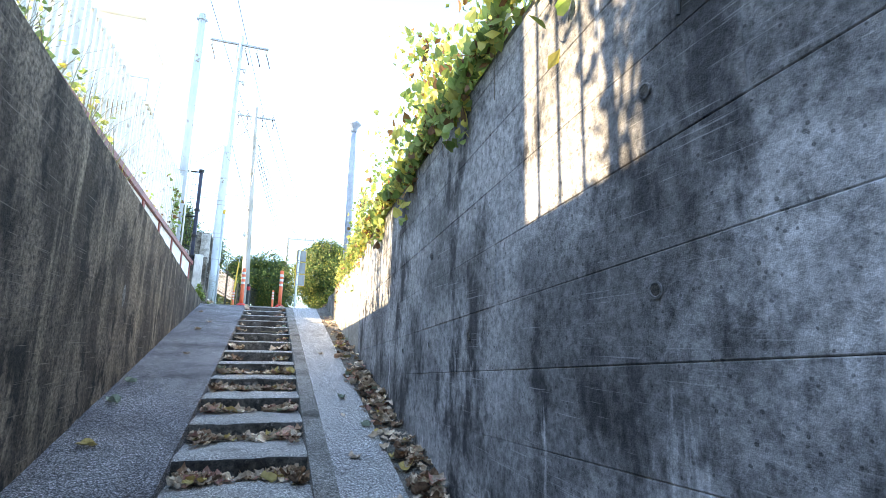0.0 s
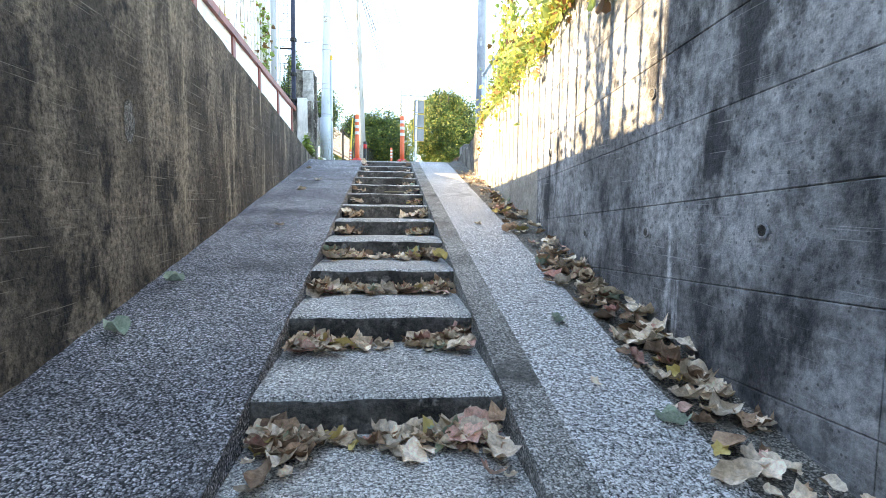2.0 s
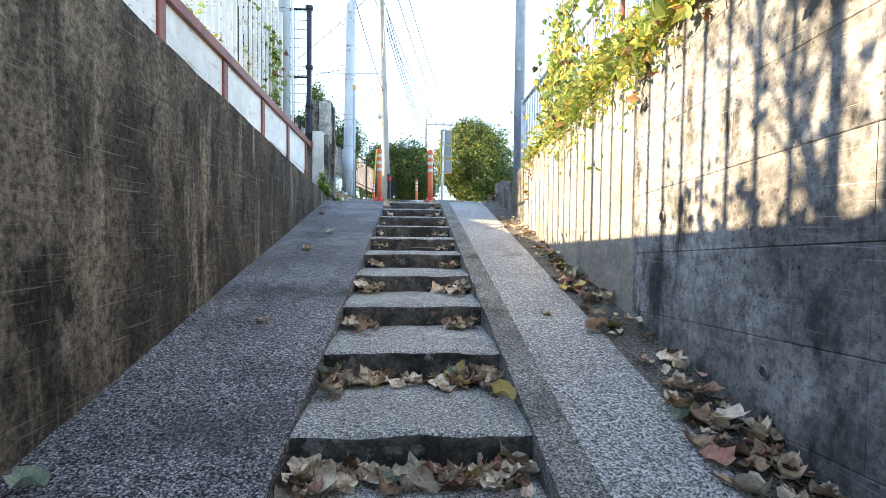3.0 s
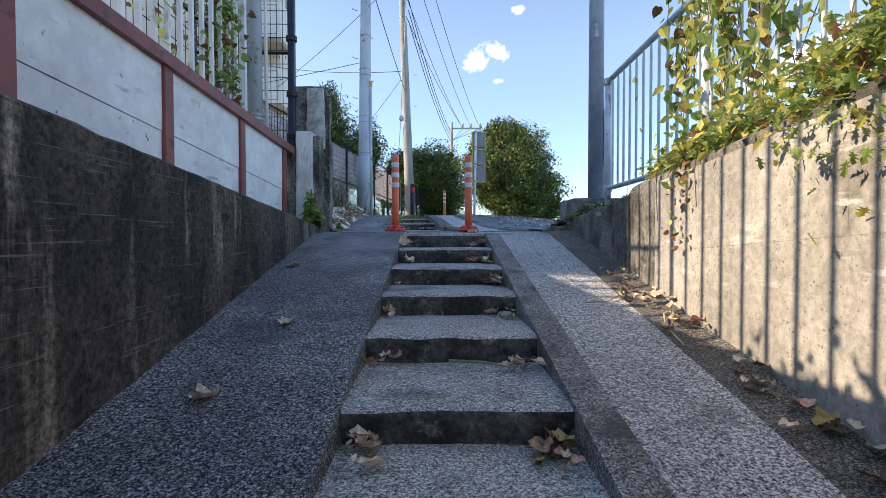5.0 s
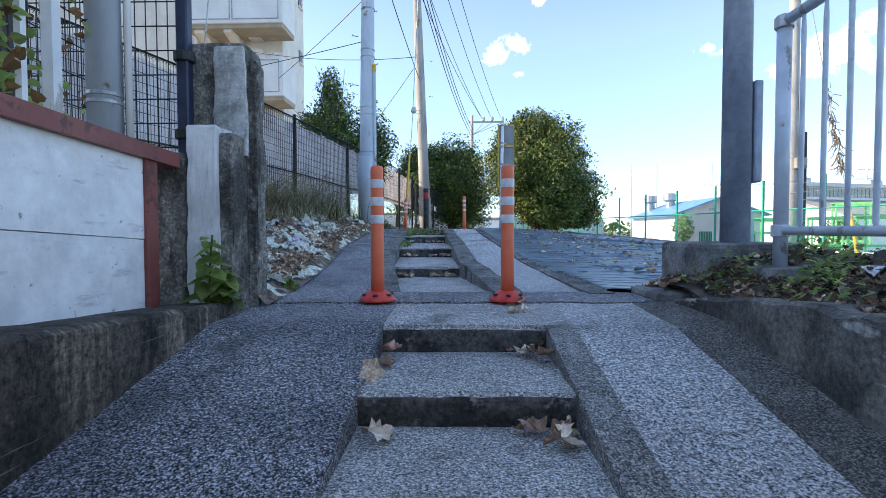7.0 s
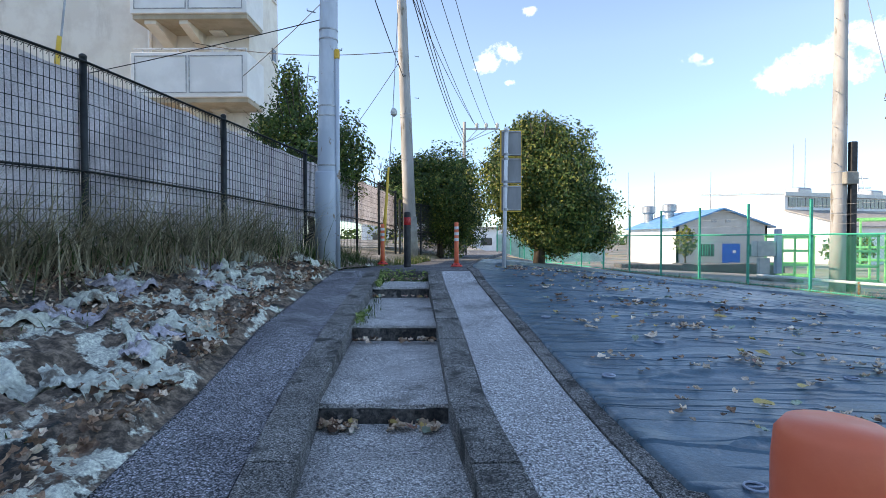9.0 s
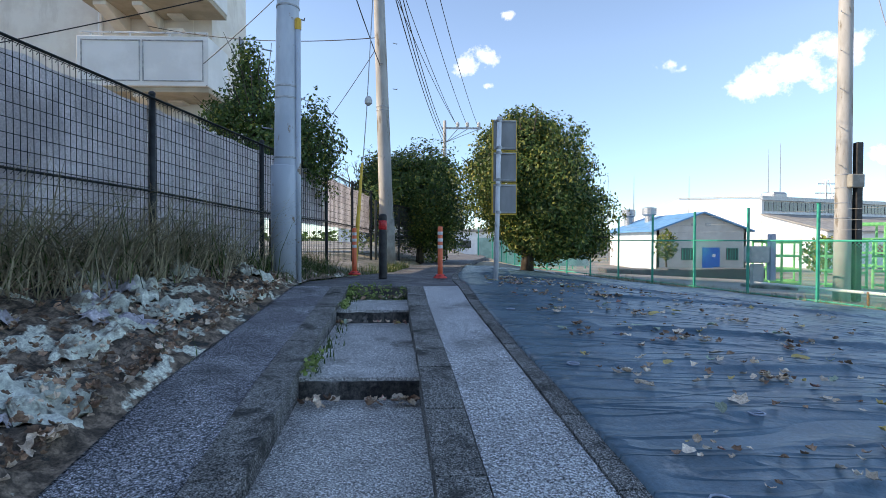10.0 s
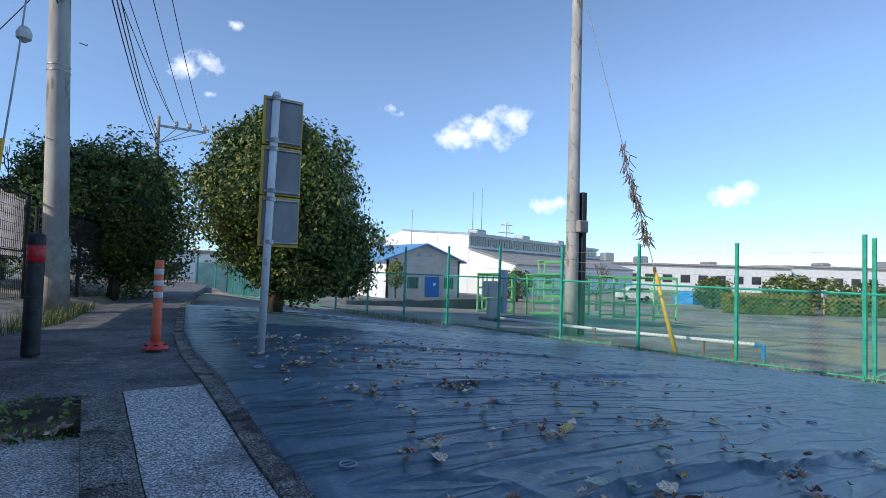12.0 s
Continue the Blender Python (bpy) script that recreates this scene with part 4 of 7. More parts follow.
pd = utility_pole("yard_pole", "tall concrete pole with strapped cable duct beside the green fence", 10.9, 25.77, 1.25, 12.5, 0.20, 0.14, M_CONC_POLE, (2.2, 2.6, 3.0, 3.35))
part("cable_duct", boxed(0.18, 0.36, -0.22, -0.06, 0.0, 4.2, 0.03, 2), M_BLACK, pd, "dark cable duct")
part("joint_box", boxed(-0.05, 0.30, -0.34, -0.16, 3.0, 3.35, 0.03, 2), M_POLEBASE, pd, "strapped joint box")
step_bolts(pd, 0, 0, 0.19, [3.6, 4.1, 4.6, 5.1, 5.6, 6.1, 6.6, 7.1, 7.6, 8.1, 8.6, 9.1], M_GALV)

# steel pole by the railing on its footing
pr = thing("steel_lamp_pole", "dark blue-grey steel pole with a flat side box", "pole", at=(1.55, 11.72, 2.14))
part("shaft", tubed([(0, 0, 0.05), (0, 0, 3.2), (0, 0, 4.05)], [0.083, 0.076, 0.05], 20), M_DKSTEEL, pr, "", True)
head = part("lamp_head", turned([(0.05, 4.0), (0.08, 4.06), (0.09, 4.14), (0.16, 4.20), (0.17, 4.23), (0.10, 4.30), (0.02, 4.32)], 18), M_DKSTEEL, pr, "small round lamp head", True)
part("lens", turned([(0.06, 4.145), (0.13, 4.185), (0.135, 4.197), (0.05, 4.199)], 18), M_BALC, head, "pale lamp lens", True)
part("side_box", boxed(0.075, 0.125, -0.06, 0.06, 0.42, 1.02, 0.008), M_DKSTEEL, pr, "flat metal side box")
part("sticker", boxed(-0.045, -0.005, -0.083, -0.079, 1.78, 1.92), M_GALV, pr, "small worn label plate")
part("footing", boxed(-0.32, 0.27, -0.25, 0.32, -0.35, 0.06, 0.03, 2), M_FOOTING, pr, "rough concrete footing")

# sign seen from behind
sg = thing("sign", "street sign of three plates seen from behind on a white post", "sign", at=(0.82, 19.85, 2.26))
part("post", tubed([(0, 0, -0.05), (0.045, 0, 2.36)], 0.034, 14), M_WHITE, sg, "white painted post", True)
part("post_cap", turned([(0.036, 0), (0.034, 0.02), (0.015, 0.032)], 12, (0.045, 0, 2.35)), M_WHITE, sg)
for i, z0 in enumerate((0.98, 1.44, 1.90)):
    part("plate_back", boxed(-0.035, 0.295, 0.035, 0.043, z0 + 0.01, z0 + 0.43, 0.003), M_ALU, sg, "bare aluminium plate back")
    part("plate_rim", boxed(-0.06, 0.305, 0.0445, 0.050, z0 - 0.015 if i == 0 else z0, z0 + 0.445, 0.002), M_YELLOW, sg, "yellow plate edge")
for z0 in (0.995, 1.385, 1.46, 1.845, 1.92, 2.31):
    part("rail", boxed(-0.03, 0.29, 0.014, 0.034, z0, z0 + 0.018, 0.003), M_GALV, sg)
    part("clamp", turned([(0.040, -0.02), (0.042, -0.018), (0.042, 0.018), (0.040, 0.02)], 12, (0.02 + 0.01 * z0, 0, z0 + 0.01)), M_GALV, sg)

# overhead cables
def cable(name, a, b2, sag, r=0.012, label="thin black overhead power cable"):
    pts = []
    for i in range(17):
        s = i / 16
        p = Vector(a).lerp(Vector(b2), s)
        p.z -= sag * 4 * s * (1 - s)
        pts.append(p)
    return tagged(part(name, tubed(pts, r, 5), M_WIRE), label, "cable", "overhead cables")


C0 = (-1.6, 26.2)
for i, (dx, dz) in enumerate(((-0.35, 10.6), (0.38, 10.6), (0.88, 10.6), (-0.78, 10.6))):
    cable("overhead_cable", (C0[0] + dx, C0[1], 2.25 + dz - 0.1), (1.6 + 0.65 * (i % 3), 44, 10.0), 0.5, 0.014)
for i, zz in enumerate((8.6, 8.2, 7.8)):
    cable("overhead_cable", (C0[0] + 0.35, C0[1] - 0.4, zz + 2.2), (1.0, 44, 9.2 - 0.3 * i), 0.6, 0.016)
cable("overhead_cable", (-1.4, 26.0, 7.4), (-1.95, 19.4, 8.6), 0.1, 0.012)
cable("overhead_cable", (-1.45, 26.1, 8.2), (-9.0, 29.0, 9.6), 0.25, 0.012)
cable("overhead_cable", (-1.4, 26.1, 8.1), (-4.6, 31.0, 6.0), 0.1, 0.010)
cable("overhead_cable", (-2.0, 19.3, 6.25), (-14.9, 21.3, 4.9), 0.2, 0.008)
cable("overhead_cable", (-1.55, 26.1, 11.9), (-7.1, 28.6, 8.3), 0.15, 0.012)
for dx, dz in ((-0.5, 10.6), (0.4, 10.6)):
    cable("overhead_cable", (C0[0] + dx, C0[1], 2.2 + dz), (dx - 4.5, -14, 13.1), 0.7, 0.010)

# stay wire with insulator and yellow guard
st = thing("stay_wire", "guy wire with insulator ball and yellow guard", "guy wire", at=(-1.52, 22.0, 2.2))
part("wire", tubed([(0, 0, 0), (0.2, 0.2, 3.0), (0.42, 0.75, 8.2)], 0.010, 6), M_GALV, st)
part("guard", tubed([(-0.01, 0, -0.05), (0.13, 0.13, 2.1)], [0.05, 0.022], 10), M_YELLOW, st, "yellow plastic guard", True)
part("insulator", turned([(0.02, 0), (0.07, 0.04), (0.075, 0.10), (0.05, 0.16), (0.02, 0.18)], 12, (0.235, 0.24, 3.2)), M_CERAM, st)
copy_thing(st, pose(-4.2, 16.3, 2.75))
st2 = thing("stay_wire", "guy wire hung with dead vine and a yellow guard", "guy wire", at=(10.27, 22.0, 1.36))
part("wire", tubed([(0, 0, 0), (0.62, 3.72, 10.6)], 0.012, 6), M_GALV, st2)
part("guard", tubed([(0, 0, -0.05), (0.112, 0.67, 1.9)], [0.055, 0.04], 10), M_YELLOW, st2, "yellow plastic guard", True)

rv = random.Random(9)
bm = bmesh.new()
for _ in range(170):
    zz = 2.6 + 2.6 * rv.random() ** 1.6
    c = Vector((0.62, 3.72, 10.6)) * (zz / 10.6)
    a = c + Vector((rv.gauss(0, .05), rv.gauss(0, .05), 0))
    tube(bm, [a, a + Vector((rv.gauss(0, .08), rv.gauss(0, .08), -rv.uniform(0.05, 0.3)))], 0.012, 3)
part("dead_vine", bm, M_TWIG, st2, "tangle of dead brown vine")

# ---------- left boundary: board fence, bars, gate, pillar ----------
def red_top(y):
    return 2.64 + 0.040 * (11.15 - y)


PX = -1.60
pf_t = thing("board_fence", "white concrete-board fence framed in red-brown steel", "fence")
ys = [10.96 - 1.02 * i for i in range(12)]
for i, y in enumerate(ys):
    part("fence_post", boxed(PX - 0.05, PX + 0.022, y - 0.045, y + 0.045, top_l(y) - 0.1, red_top(y) - 0.02, 0.006), M_RED, pf_t, "red-brown steel post")
for a, b2 in zip(ys[1:], ys):
    za, zb = top_l(a) - 0.06, top_l(b2) - 0.06
    ta, tb = red_top(a) - 0.03, red_top(b2) - 0.03
    for lo, hi, dx in ((0.0, 0.5, 0.0), (0.5, 1.0, 0.004)):
        la, lb, ha, hb = za + (ta - za) * lo, zb + (tb - zb) * lo, za + (ta - za) * hi - 0.004, zb + (tb - zb) * hi - 0.004
        part("board", prism([(a + 0.03, la), (b2 - 0.03, lb), (b2 - 0.03, hb), (a + 0.03, ha)], PX - 0.045, PX + dx), M_PANEL, pf_t, "white board with grey water stains")
y0, y1 = ys[-1] - 0.05, 11.17
part("cap_rail", prism([(y0, red_top(y0) - 0.035), (y1, red_top(y1) - 0.035), (y1, red_top(y1) + 0.035), (y0, red_top(y0) + 0.035)], PX - 0.07, PX + 0.04), M_RED, pf_t, "red-brown steel cap rail")

bars = thing("bar_fence", "white upright-bar fence behind the board fence", "fence")
BX = -1.88
y = 10.75
i = 0
while y > -1.2:
    z0 = red_top(y) - 0.25
    thick = 0.028 if i % 12 else 0.05
    part("bar", boxed(BX - thick / 2, BX + thick / 2, y - thick / 2, y + thick / 2, z0, 4.30), M_WHITE, bars)
    y -= 0.158
    i += 1
for zz in (2.72, 4.24):
    part("rail", prism([(-1.2, zz + 0.12), (10.8, zz), (10.8, zz + 0.04), (-1.2, zz + 0.16)], BX - 0.05, BX - 0.02), M_WHITE, bars)

lp = thing("small_steel_pole", "pale steel pole with a cream drain pipe strapped to it", "pole", at=(-1.93, 11.15, 2.5))
part("shaft", tubed([(0, 0, -0.1), (0, 0, 5.6)], [0.082, 0.07], 18), M_STEEL, lp, "", True)
for zz in (0.42, 0.46, 2.0, 5.45):
    part("strap", turned([(0.083, 0), (0.087, 0.003), (0.087, 0.02), (0.083, 0.023)], 18, (0, 0, zz)), M_GALV, lp)
part("drain_pipe", tubed([(0.115, 0.02, 0.15), (0.11, 0.02, 2.4)], 0.017, 8), M_BALC, lp, "cream pipe", True)
part("top_bracket", boxed(-0.11, 0.11, -0.015, 0.015, 5.46, 5.5), M_GALV, lp)


def wire_panel(parent, a, b2, z0a, z1a, z0b, z1b, dx=0.055, dz=0.12, r=0.0042, name="wire_mesh"):
    """A welded wire panel between two posts, joined wires with folded top and middle rails."""
    bm = bmesh.new()
    a, b2 = Vector((a[0], a[1], 0)), Vector((b2[0], b2[1], 0))
    L = (b2 - a).length
    n = max(2, int(L / dx))
    for k in range(1, n):
        s = k / n
        p = a.lerp(b2, s)
        tube(bm, [(p.x, p.y, z0a + (z0b - z0a) * s), (p.x, p.y, z1a + (z1b - z1a) * s)], r, 3, False)
    m = max(2, int((z1a - z0a) / dz))
    for k in range(m + 1):
        s = k / m
        tube(bm, [(a.x, a.y, z0a + (z1a - z0a) * s), (b2.x, b2.y, z0b + (z1b - z0b) * s)], r * 1.15, 3, False)
    nrm = (b2 - a).normalized().cross(Vector((0, 0, 1)))
    for s in (1.0, 0.475):
        for o in (0.022, 0.045):
            tube(bm, [Vector((a.x, a.y, z0a + (z1a - z0a) * s + 0.01)) + nrm * o, Vector((b2.x, b2.y, z0b + (z1b - z0b) * s + 0.01)) + nrm * o], 0.011, 4, False)
        for k in range(n):
            p = a.lerp(b2, (k + 0.5) / n)
            zc = (z0a + (z1a - z0a) * s) * (1 - (k + .5) / n) + (z0b + (z1b - z0b) * s) * (k + .5) / n
            tube(bm, [Vector((p.x, p.y, zc - 0.03)), Vector((p.x, p.y, zc + 0.01)) + nrm * 0.045, Vector((p.x, p.y, zc + 0.03))], r, 3, False)
    return part(name, bm, M_MESHBLK, parent)


gt = thing("mesh_side_fence", "dark wire mesh fence with a navy steel post", "fence")
part("fence_post", boxed(-1.655, -1.59, 11.32, 11.385, 2.45, 4.66, 0.008), M_NAVY, gt, "navy steel post")
for zz in (2.78, 3.2, 3.75, 4.6):
    part("clamp", turned([(0.05, 0), (0.055, 0.005), (0.055, 0.05), (0.05, 0.055)], 10, (-1.622, 11.352, zz)), M_BLACK, gt)
part("fence_post", boxed(-2.62, -2.56, 11.30, 11.36, 2.3, 4.6, 0.006), M_BLACK, gt)
wire_panel(gt, (-2.55, 11.34), (-1.65, 11.35), 2.74, 4.58, 2.74, 4.58, 0.06, 0.13, 0.004)
wire_panel(gt, (-2.02, 9.0), (-2.02, 11.3), 2.6, 4.4, 2.6, 4.4, 0.07, 0.14, 0.0035)


def rough_block(name, x0, x1, y0, y1, z0, z1, material, parent, label, n=10, amp=0.02, seed=1.0, taper=0.0):
    bm = boxed(x0, x1, y0, y1, z0, z1)
    bmesh.ops.subdivide_edges(bm, edges=bm.edges[:], cuts=n, use_grid_fill=True)
    cx, cy = (x0 + x1) / 2, (y0 + y1) / 2
    for v in bm.verts:
        s = (v.co.z - z0) / (z1 - z0)
        v.co.x = cx + (v.co.x - cx) * (1 - taper * s)
        v.co.y = cy + (v.co.y - cy) * (1 - taper * s)
        edge = (abs(v.co.x - cx) > (x1 - x0) * 0.44) + (abs(v.co.y - cy) > (y1 - y0) * 0.44) + (z1 - v.co.z < 0.03)
        k = fbm(v.co.x * 9 + seed, v.co.y * 9, v.co.z * 7) * amp + fbm(v.co.x * 30, v.co.y * 30 + seed, v.co.z * 30) * amp * 0.4
        v.co += (v.co - Vector((cx, cy, v.co.z))).normalized() * k
        if edge >= 2:
            v.co += (Vector((cx, cy, (z0 + z1) / 2)) - v.co).normalized() * (0.014 + abs(k))
    return part(name, bm, material, parent, label, False)


pil = thing("gate_pillar", "old chipped concrete gate pillar with pale patched plaster", "pillar")
rough_block("pillar_body", -1.70, -1.305, 11.43, 11.66, 1.6, 3.335, M_BLKCONC, pil, "", 22, 0.014, 1.0, 0.05)
rough_block("rear_slab", -1.36, -1.275, 11.455, 11.60, 1.6, 3.24, M_BLKCONC, pil, "dark rear slab with rubble edge", 20, 0.016, 4.0, 0.05)
rough_block("buttress_core", -1.40, -1.325, 11.24, 11.47, 1.75, 2.80, M_BLKCONC, pil, "dark buttress with exposed rubble", 14, 0.012, 9.0, 0.06)
rough_block("pale_buttress", -1.56, -1.385, 11.20, 11.47, 1.75, 2.835, M_PALECONC, pil, "pale plastered buttress", 18, 0.012, 8.0, 0.1)
rough_block("pale_plaster", -1.50, -1.312, 11.415, 11.45, 2.7, 3.31, M_OLDPLASTER, pil, "pale plaster on the upper face", 14, 0.008, 15.0, 0.1)
rough_block("low_stub", -1.72, -1.555, 11.19, 11.43, 1.75, 2.69, M_BLKCONC, pil, "low stained stub", 8, 0.012, 12.0, 0.0)

# ---------- sheeted mesh fence on the bank ----------
FP = [(-4.95, 12.6), (-4.40, 14.5), (-3.84, 16.44), (-3.26, 18.37), (-2.66, 20.3), (-2.45, 21.7), (-2.25, 23.1), (-2.0, 25.0), (-1.75, 26.9)]
FB = [2.42, 2.48, 2.56, 2.55, 2.45, 2.42, 2.40, 2.36, 2.3]
FT = [4.62, 4.60, 4.58, 4.43, 4.27, 4.26, 4.26, 4.2, 4.15]
mf = thing("mesh_fence", "dark wire mesh fence backed with a grey-white shade sheet", "fence")
for (x, y), zb, ztp in zip(FP, FB, FT):
    part("fence_post", tubed([(x, y, zb - 0.4), (x, y, ztp + 0.06)], 0.034, 12), M_MESHBLK, mf, "dark steel post", True)
    part("post_cap", turned([(0.037, 0), (0.037, 0.02), (0.02, 0.035)], 12, (x, y, ztp + 0.06)), M_BLACK, mf)
for i in range(len(FP) - 1):
    a, b2 = FP[i], FP[i + 1]
    wire_panel(mf, a, b2, FB[i] - 0.1, FT[i], FB[i + 1] - 0.1, FT[i + 1], 0.055 if i < 5 else 0.09, 0.13)
    vs, fs = [], []
    n, m = 24, 14
    for k in range(n + 1):
        s = k / n
        for q in range(m + 1):
            u = q / m
            zb = FB[i] * (1 - s) + FB[i + 1] * s + (0.0 if i < 4 else 0.75)
            ztp = FT[i] * (1 - s) + FT[i + 1] * s - 0.05 - 0.03 * abs(math.sin(s * 9))
            wob = 0.02 * fbm(k * 0.3 + i * 5, q * 0.3, 2.0)
            vs.append((a[0] + (b2[0] - a[0]) * s - 0.05 + wob, a[1] + (b2[1] - a[1]) * s, zb + (ztp - zb) * u))
    fs = [(k * (m + 1) + q, (k + 1) * (m + 1) + q, (k + 1) * (m + 1) + q + 1, k * (m + 1) + q + 1) for k in range(n) for q in range(m)]
    raw("shade_sheet", vs, fs, M_SHEET, mf, "rippled grey-white shade sheet", True)
# dark fence further along the path
df = thing("mesh_fence", "dark slatted mesh fence along the footpath", "fence")
DP = [(-1.65, 27.2), (-1.1, 29.2), (-0.5, 31.2), (0.1, 33.2), (0.7, 35.2)]
for x, y in DP:
    part("fence_post", tubed([(x, y, 1.8), (x, y, 4.0)], 0.035, 8), M_MESHBLK, df)
for a, b2 in zip(DP, DP[1:]):
    wire_panel(df, a, b2, 2.1, 3.95, 2.1, 3.95, 0.06, 0.15, 0.006)

# ---------- right side: railing above the wall ----------
def rail_x(y):
    return 1.27 + 0.0215 * y


rl = thing("railing", "pale blue-grey pipe railing with upright balusters on the wall", "railing")
RT, RB = lambda y: 3.32 + 0.0 * y, lambda y: 2.27 + 0.035 * max(0, 9.6 - y)
yend = 11.22
for y in (yend, 9.3, 7.3, 5.3, 3.3, 1.3):
    part("post", tubed([(rail_x(y), y, (2.08 if y > 10 else top_r(y) - 0.15)), (rail_x(y), y, RT(y) + 0.02 * (y < 11))], 0.034, 14), M_RAIL, rl, "", True)
    part("clamp", turned([(0.040, -0.03), (0.044, -0.026), (0.044, 0.026), (0.040, 0.03)], 12, (rail_x(y), y, RB(y))), M_RAIL, rl)
    part("joint", turned([(0.042, -0.035), (0.045, -0.03), (0.045, 0.02), (0.036, 0.03)], 12, (rail_x(y), y, RT(y))), M_GALV, rl)
part("top_rail", tubed([(rail_x(y), y, RT(y)) for y in (yend, 8, 5, 2, -1.5)], 0.026, 12), M_RAIL, rl, "", True)
part("bottom_rail", tubed([(rail_x(y), y, RB(y)) for y in (yend, 9.6, 8, 5, 2, -1.5)], 0.022, 12), M_RAIL, rl, "", True)
y = yend - 0.15
while y > -1.4:
    part("baluster", tubed([(rail_x(y), y, RB(y)), (rail_x(y), y, RB(y) + 0.04), (rail_x(y), y, RT(y) - 0.10), (rail_x(y), y, RT(y))], [0.006, 0.0115, 0.0115, 0.006], 8), M_RAIL, rl, "", True)
    y -= 0.152
rp = thing("rusty_post", "rusty orange steel post behind the railing", "post", at=(1.62, 8.0, 2.1))
part("shaft", tubed([(0, 0, 0), (0.03, 0, 1.6)], 0.022, 10), M_RUST, rp, "", True)
bb = thing("brown_board", "red-brown board leaning behind the railing", "board", at=(1.72, 7.45, 2.15))
part("sheet", boxed(0, 0.02, -0.3, 0.45, 0.35, 0.95, 0.004), M_BROWNB, bb)
part("stake", boxed(-0.02, 0.0, 0.0, 0.05, 0.0, 1.0, 0.004), M_BROWNB, bb)

# footing slab, kerb caps at the head of the wall
fk = thing("wall_end_kerb", "low chipped concrete kerb block at the wall's end", "kerb", kind="structure")
rough_block("kerb_block", 1.03, 1.30, 11.56, 12.05, 1.55, 1.91, M_FOOTING, fk, "", 8, 0.014, 3.0)
rough_block("post_footing", 1.40, 1.70, 11.06, 11.34, 1.8, 2.09, M_FOOTING, fk, "pale concrete post footing", 6, 0.008, 6.0)

# formwork panels and tie holes on the right wall
def seam(y):
    return 0.92 - 0.066 * (y - 3.53)


ybreak = [-1.97, -0.59, 0.79, 2.17, 3.55, 4.93, 6.31, 7.69, 9.07]
for c, (ya, yb) in enumerate(zip(ybreak, ybreak[1:])):
    for row in range(-4, 7):
        za, zb = seam(ya) + 0.29 * row, seam(yb) + 0.29 * row
        ta, tb = min(za + 0.29, top_r(ya) - 0.05), min(zb + 0.29, top_r(yb) - 0.05)
        if ta - za < 0.08 or za + 0.29 < slope_z(ya):
            continue
        # Panels past y 6.2: finer seams and the concrete with sunlight in its colour.
        old = ya > 6.2
        d = 0.010 + rng.uniform(-0.0016, 0.0016) * (0.2 if old else 1.0)
        g, ease = (0.0002, 0.0006) if old else (0.0009, 0.0022)
        vs, fs = [], []
        n = 8
        for k in range(n + 1):
            s = k / n
            yy = ya + g + (yb - ya - 2 * g) * s
            zl, zh = za + (zb - za) * s + g, ta + (tb - ta) * s - g
            xx = wall_rx(yy)
            for o, zz in ((0.02, zl), (-d + ease, zl), (-d, zl + 1.4 * ease), (-d + 0.002 * fbm(yy * 3, zl * 3), (zl + zh) / 2), (-d, zh - 1.4 * ease), (-d + ease, zh), (0.02, zh)):
                vs.append((xx + o, yy, zz))
        fs = [(k * 7 + q, (k + 1) * 7 + q, (k + 1) * 7 + q + 1, k * 7 + q + 1) for k in range(n) for q in range(6)]
        fs += [tuple(range(7)), tuple(n * 7 + q for q in reversed(range(7)))]
        raw("cast_panel", vs, fs, M_WALL_R_LIT if old else M_WALL_R, wall_r)
for y, z in ((3.22, 1.12), (3.94, 1.07), (4.62, 1.03), (1.11, 1.27), (2.5, 1.165), (0.4, 1.31), (5.3, 0.985), (3.22, 1.70), (4.62, 1.60), (1.11, 1.84), (6.0, 1.5)):
    bm = turned([(0.024, 0), (0.024, 0.004), (0.019, 0.005), (0.016, 0.0015)], 14)
    bmesh.ops.transform(bm, matrix=pose(wall_rx(y) - 0.0135, y, z, 0, -90, 0), verts=bm.verts)
    part("tie_hole_rim", bm, M_WALL_R, wall_r)
    # Flat disc, no recess: the hole's inner shade is its dark colour.
    bm = turned([(0.0165, 0), (0.0165, 0.0025)], 12)
    bmesh.ops.transform(bm, matrix=pose(wall_rx(y) - 0.0135, y, z, 0, -90, 0), verts=bm.verts)
    part("tie_hole", bm, M_SHADED_MORTAR, wall_r, "dark disc drawn for the shade inside a form-tie hole")
wl_lamp = thing("wall_bracket", "small black metal bracket on the wall", "bracket", at=(wall_rx(0.95) - 0.01, 0.95, 2.12))
part("box", boxed(-0.05, 0.01, -0.04, 0.04, -0.05, 0.08, 0.006), M_BLACK, wl_lamp)
part("cable", tubed([(-0.01, 0.0, -0.05), (-0.012, 0.01, -0.14)], 0.006, 6), M_BLACK, wl_lamp)

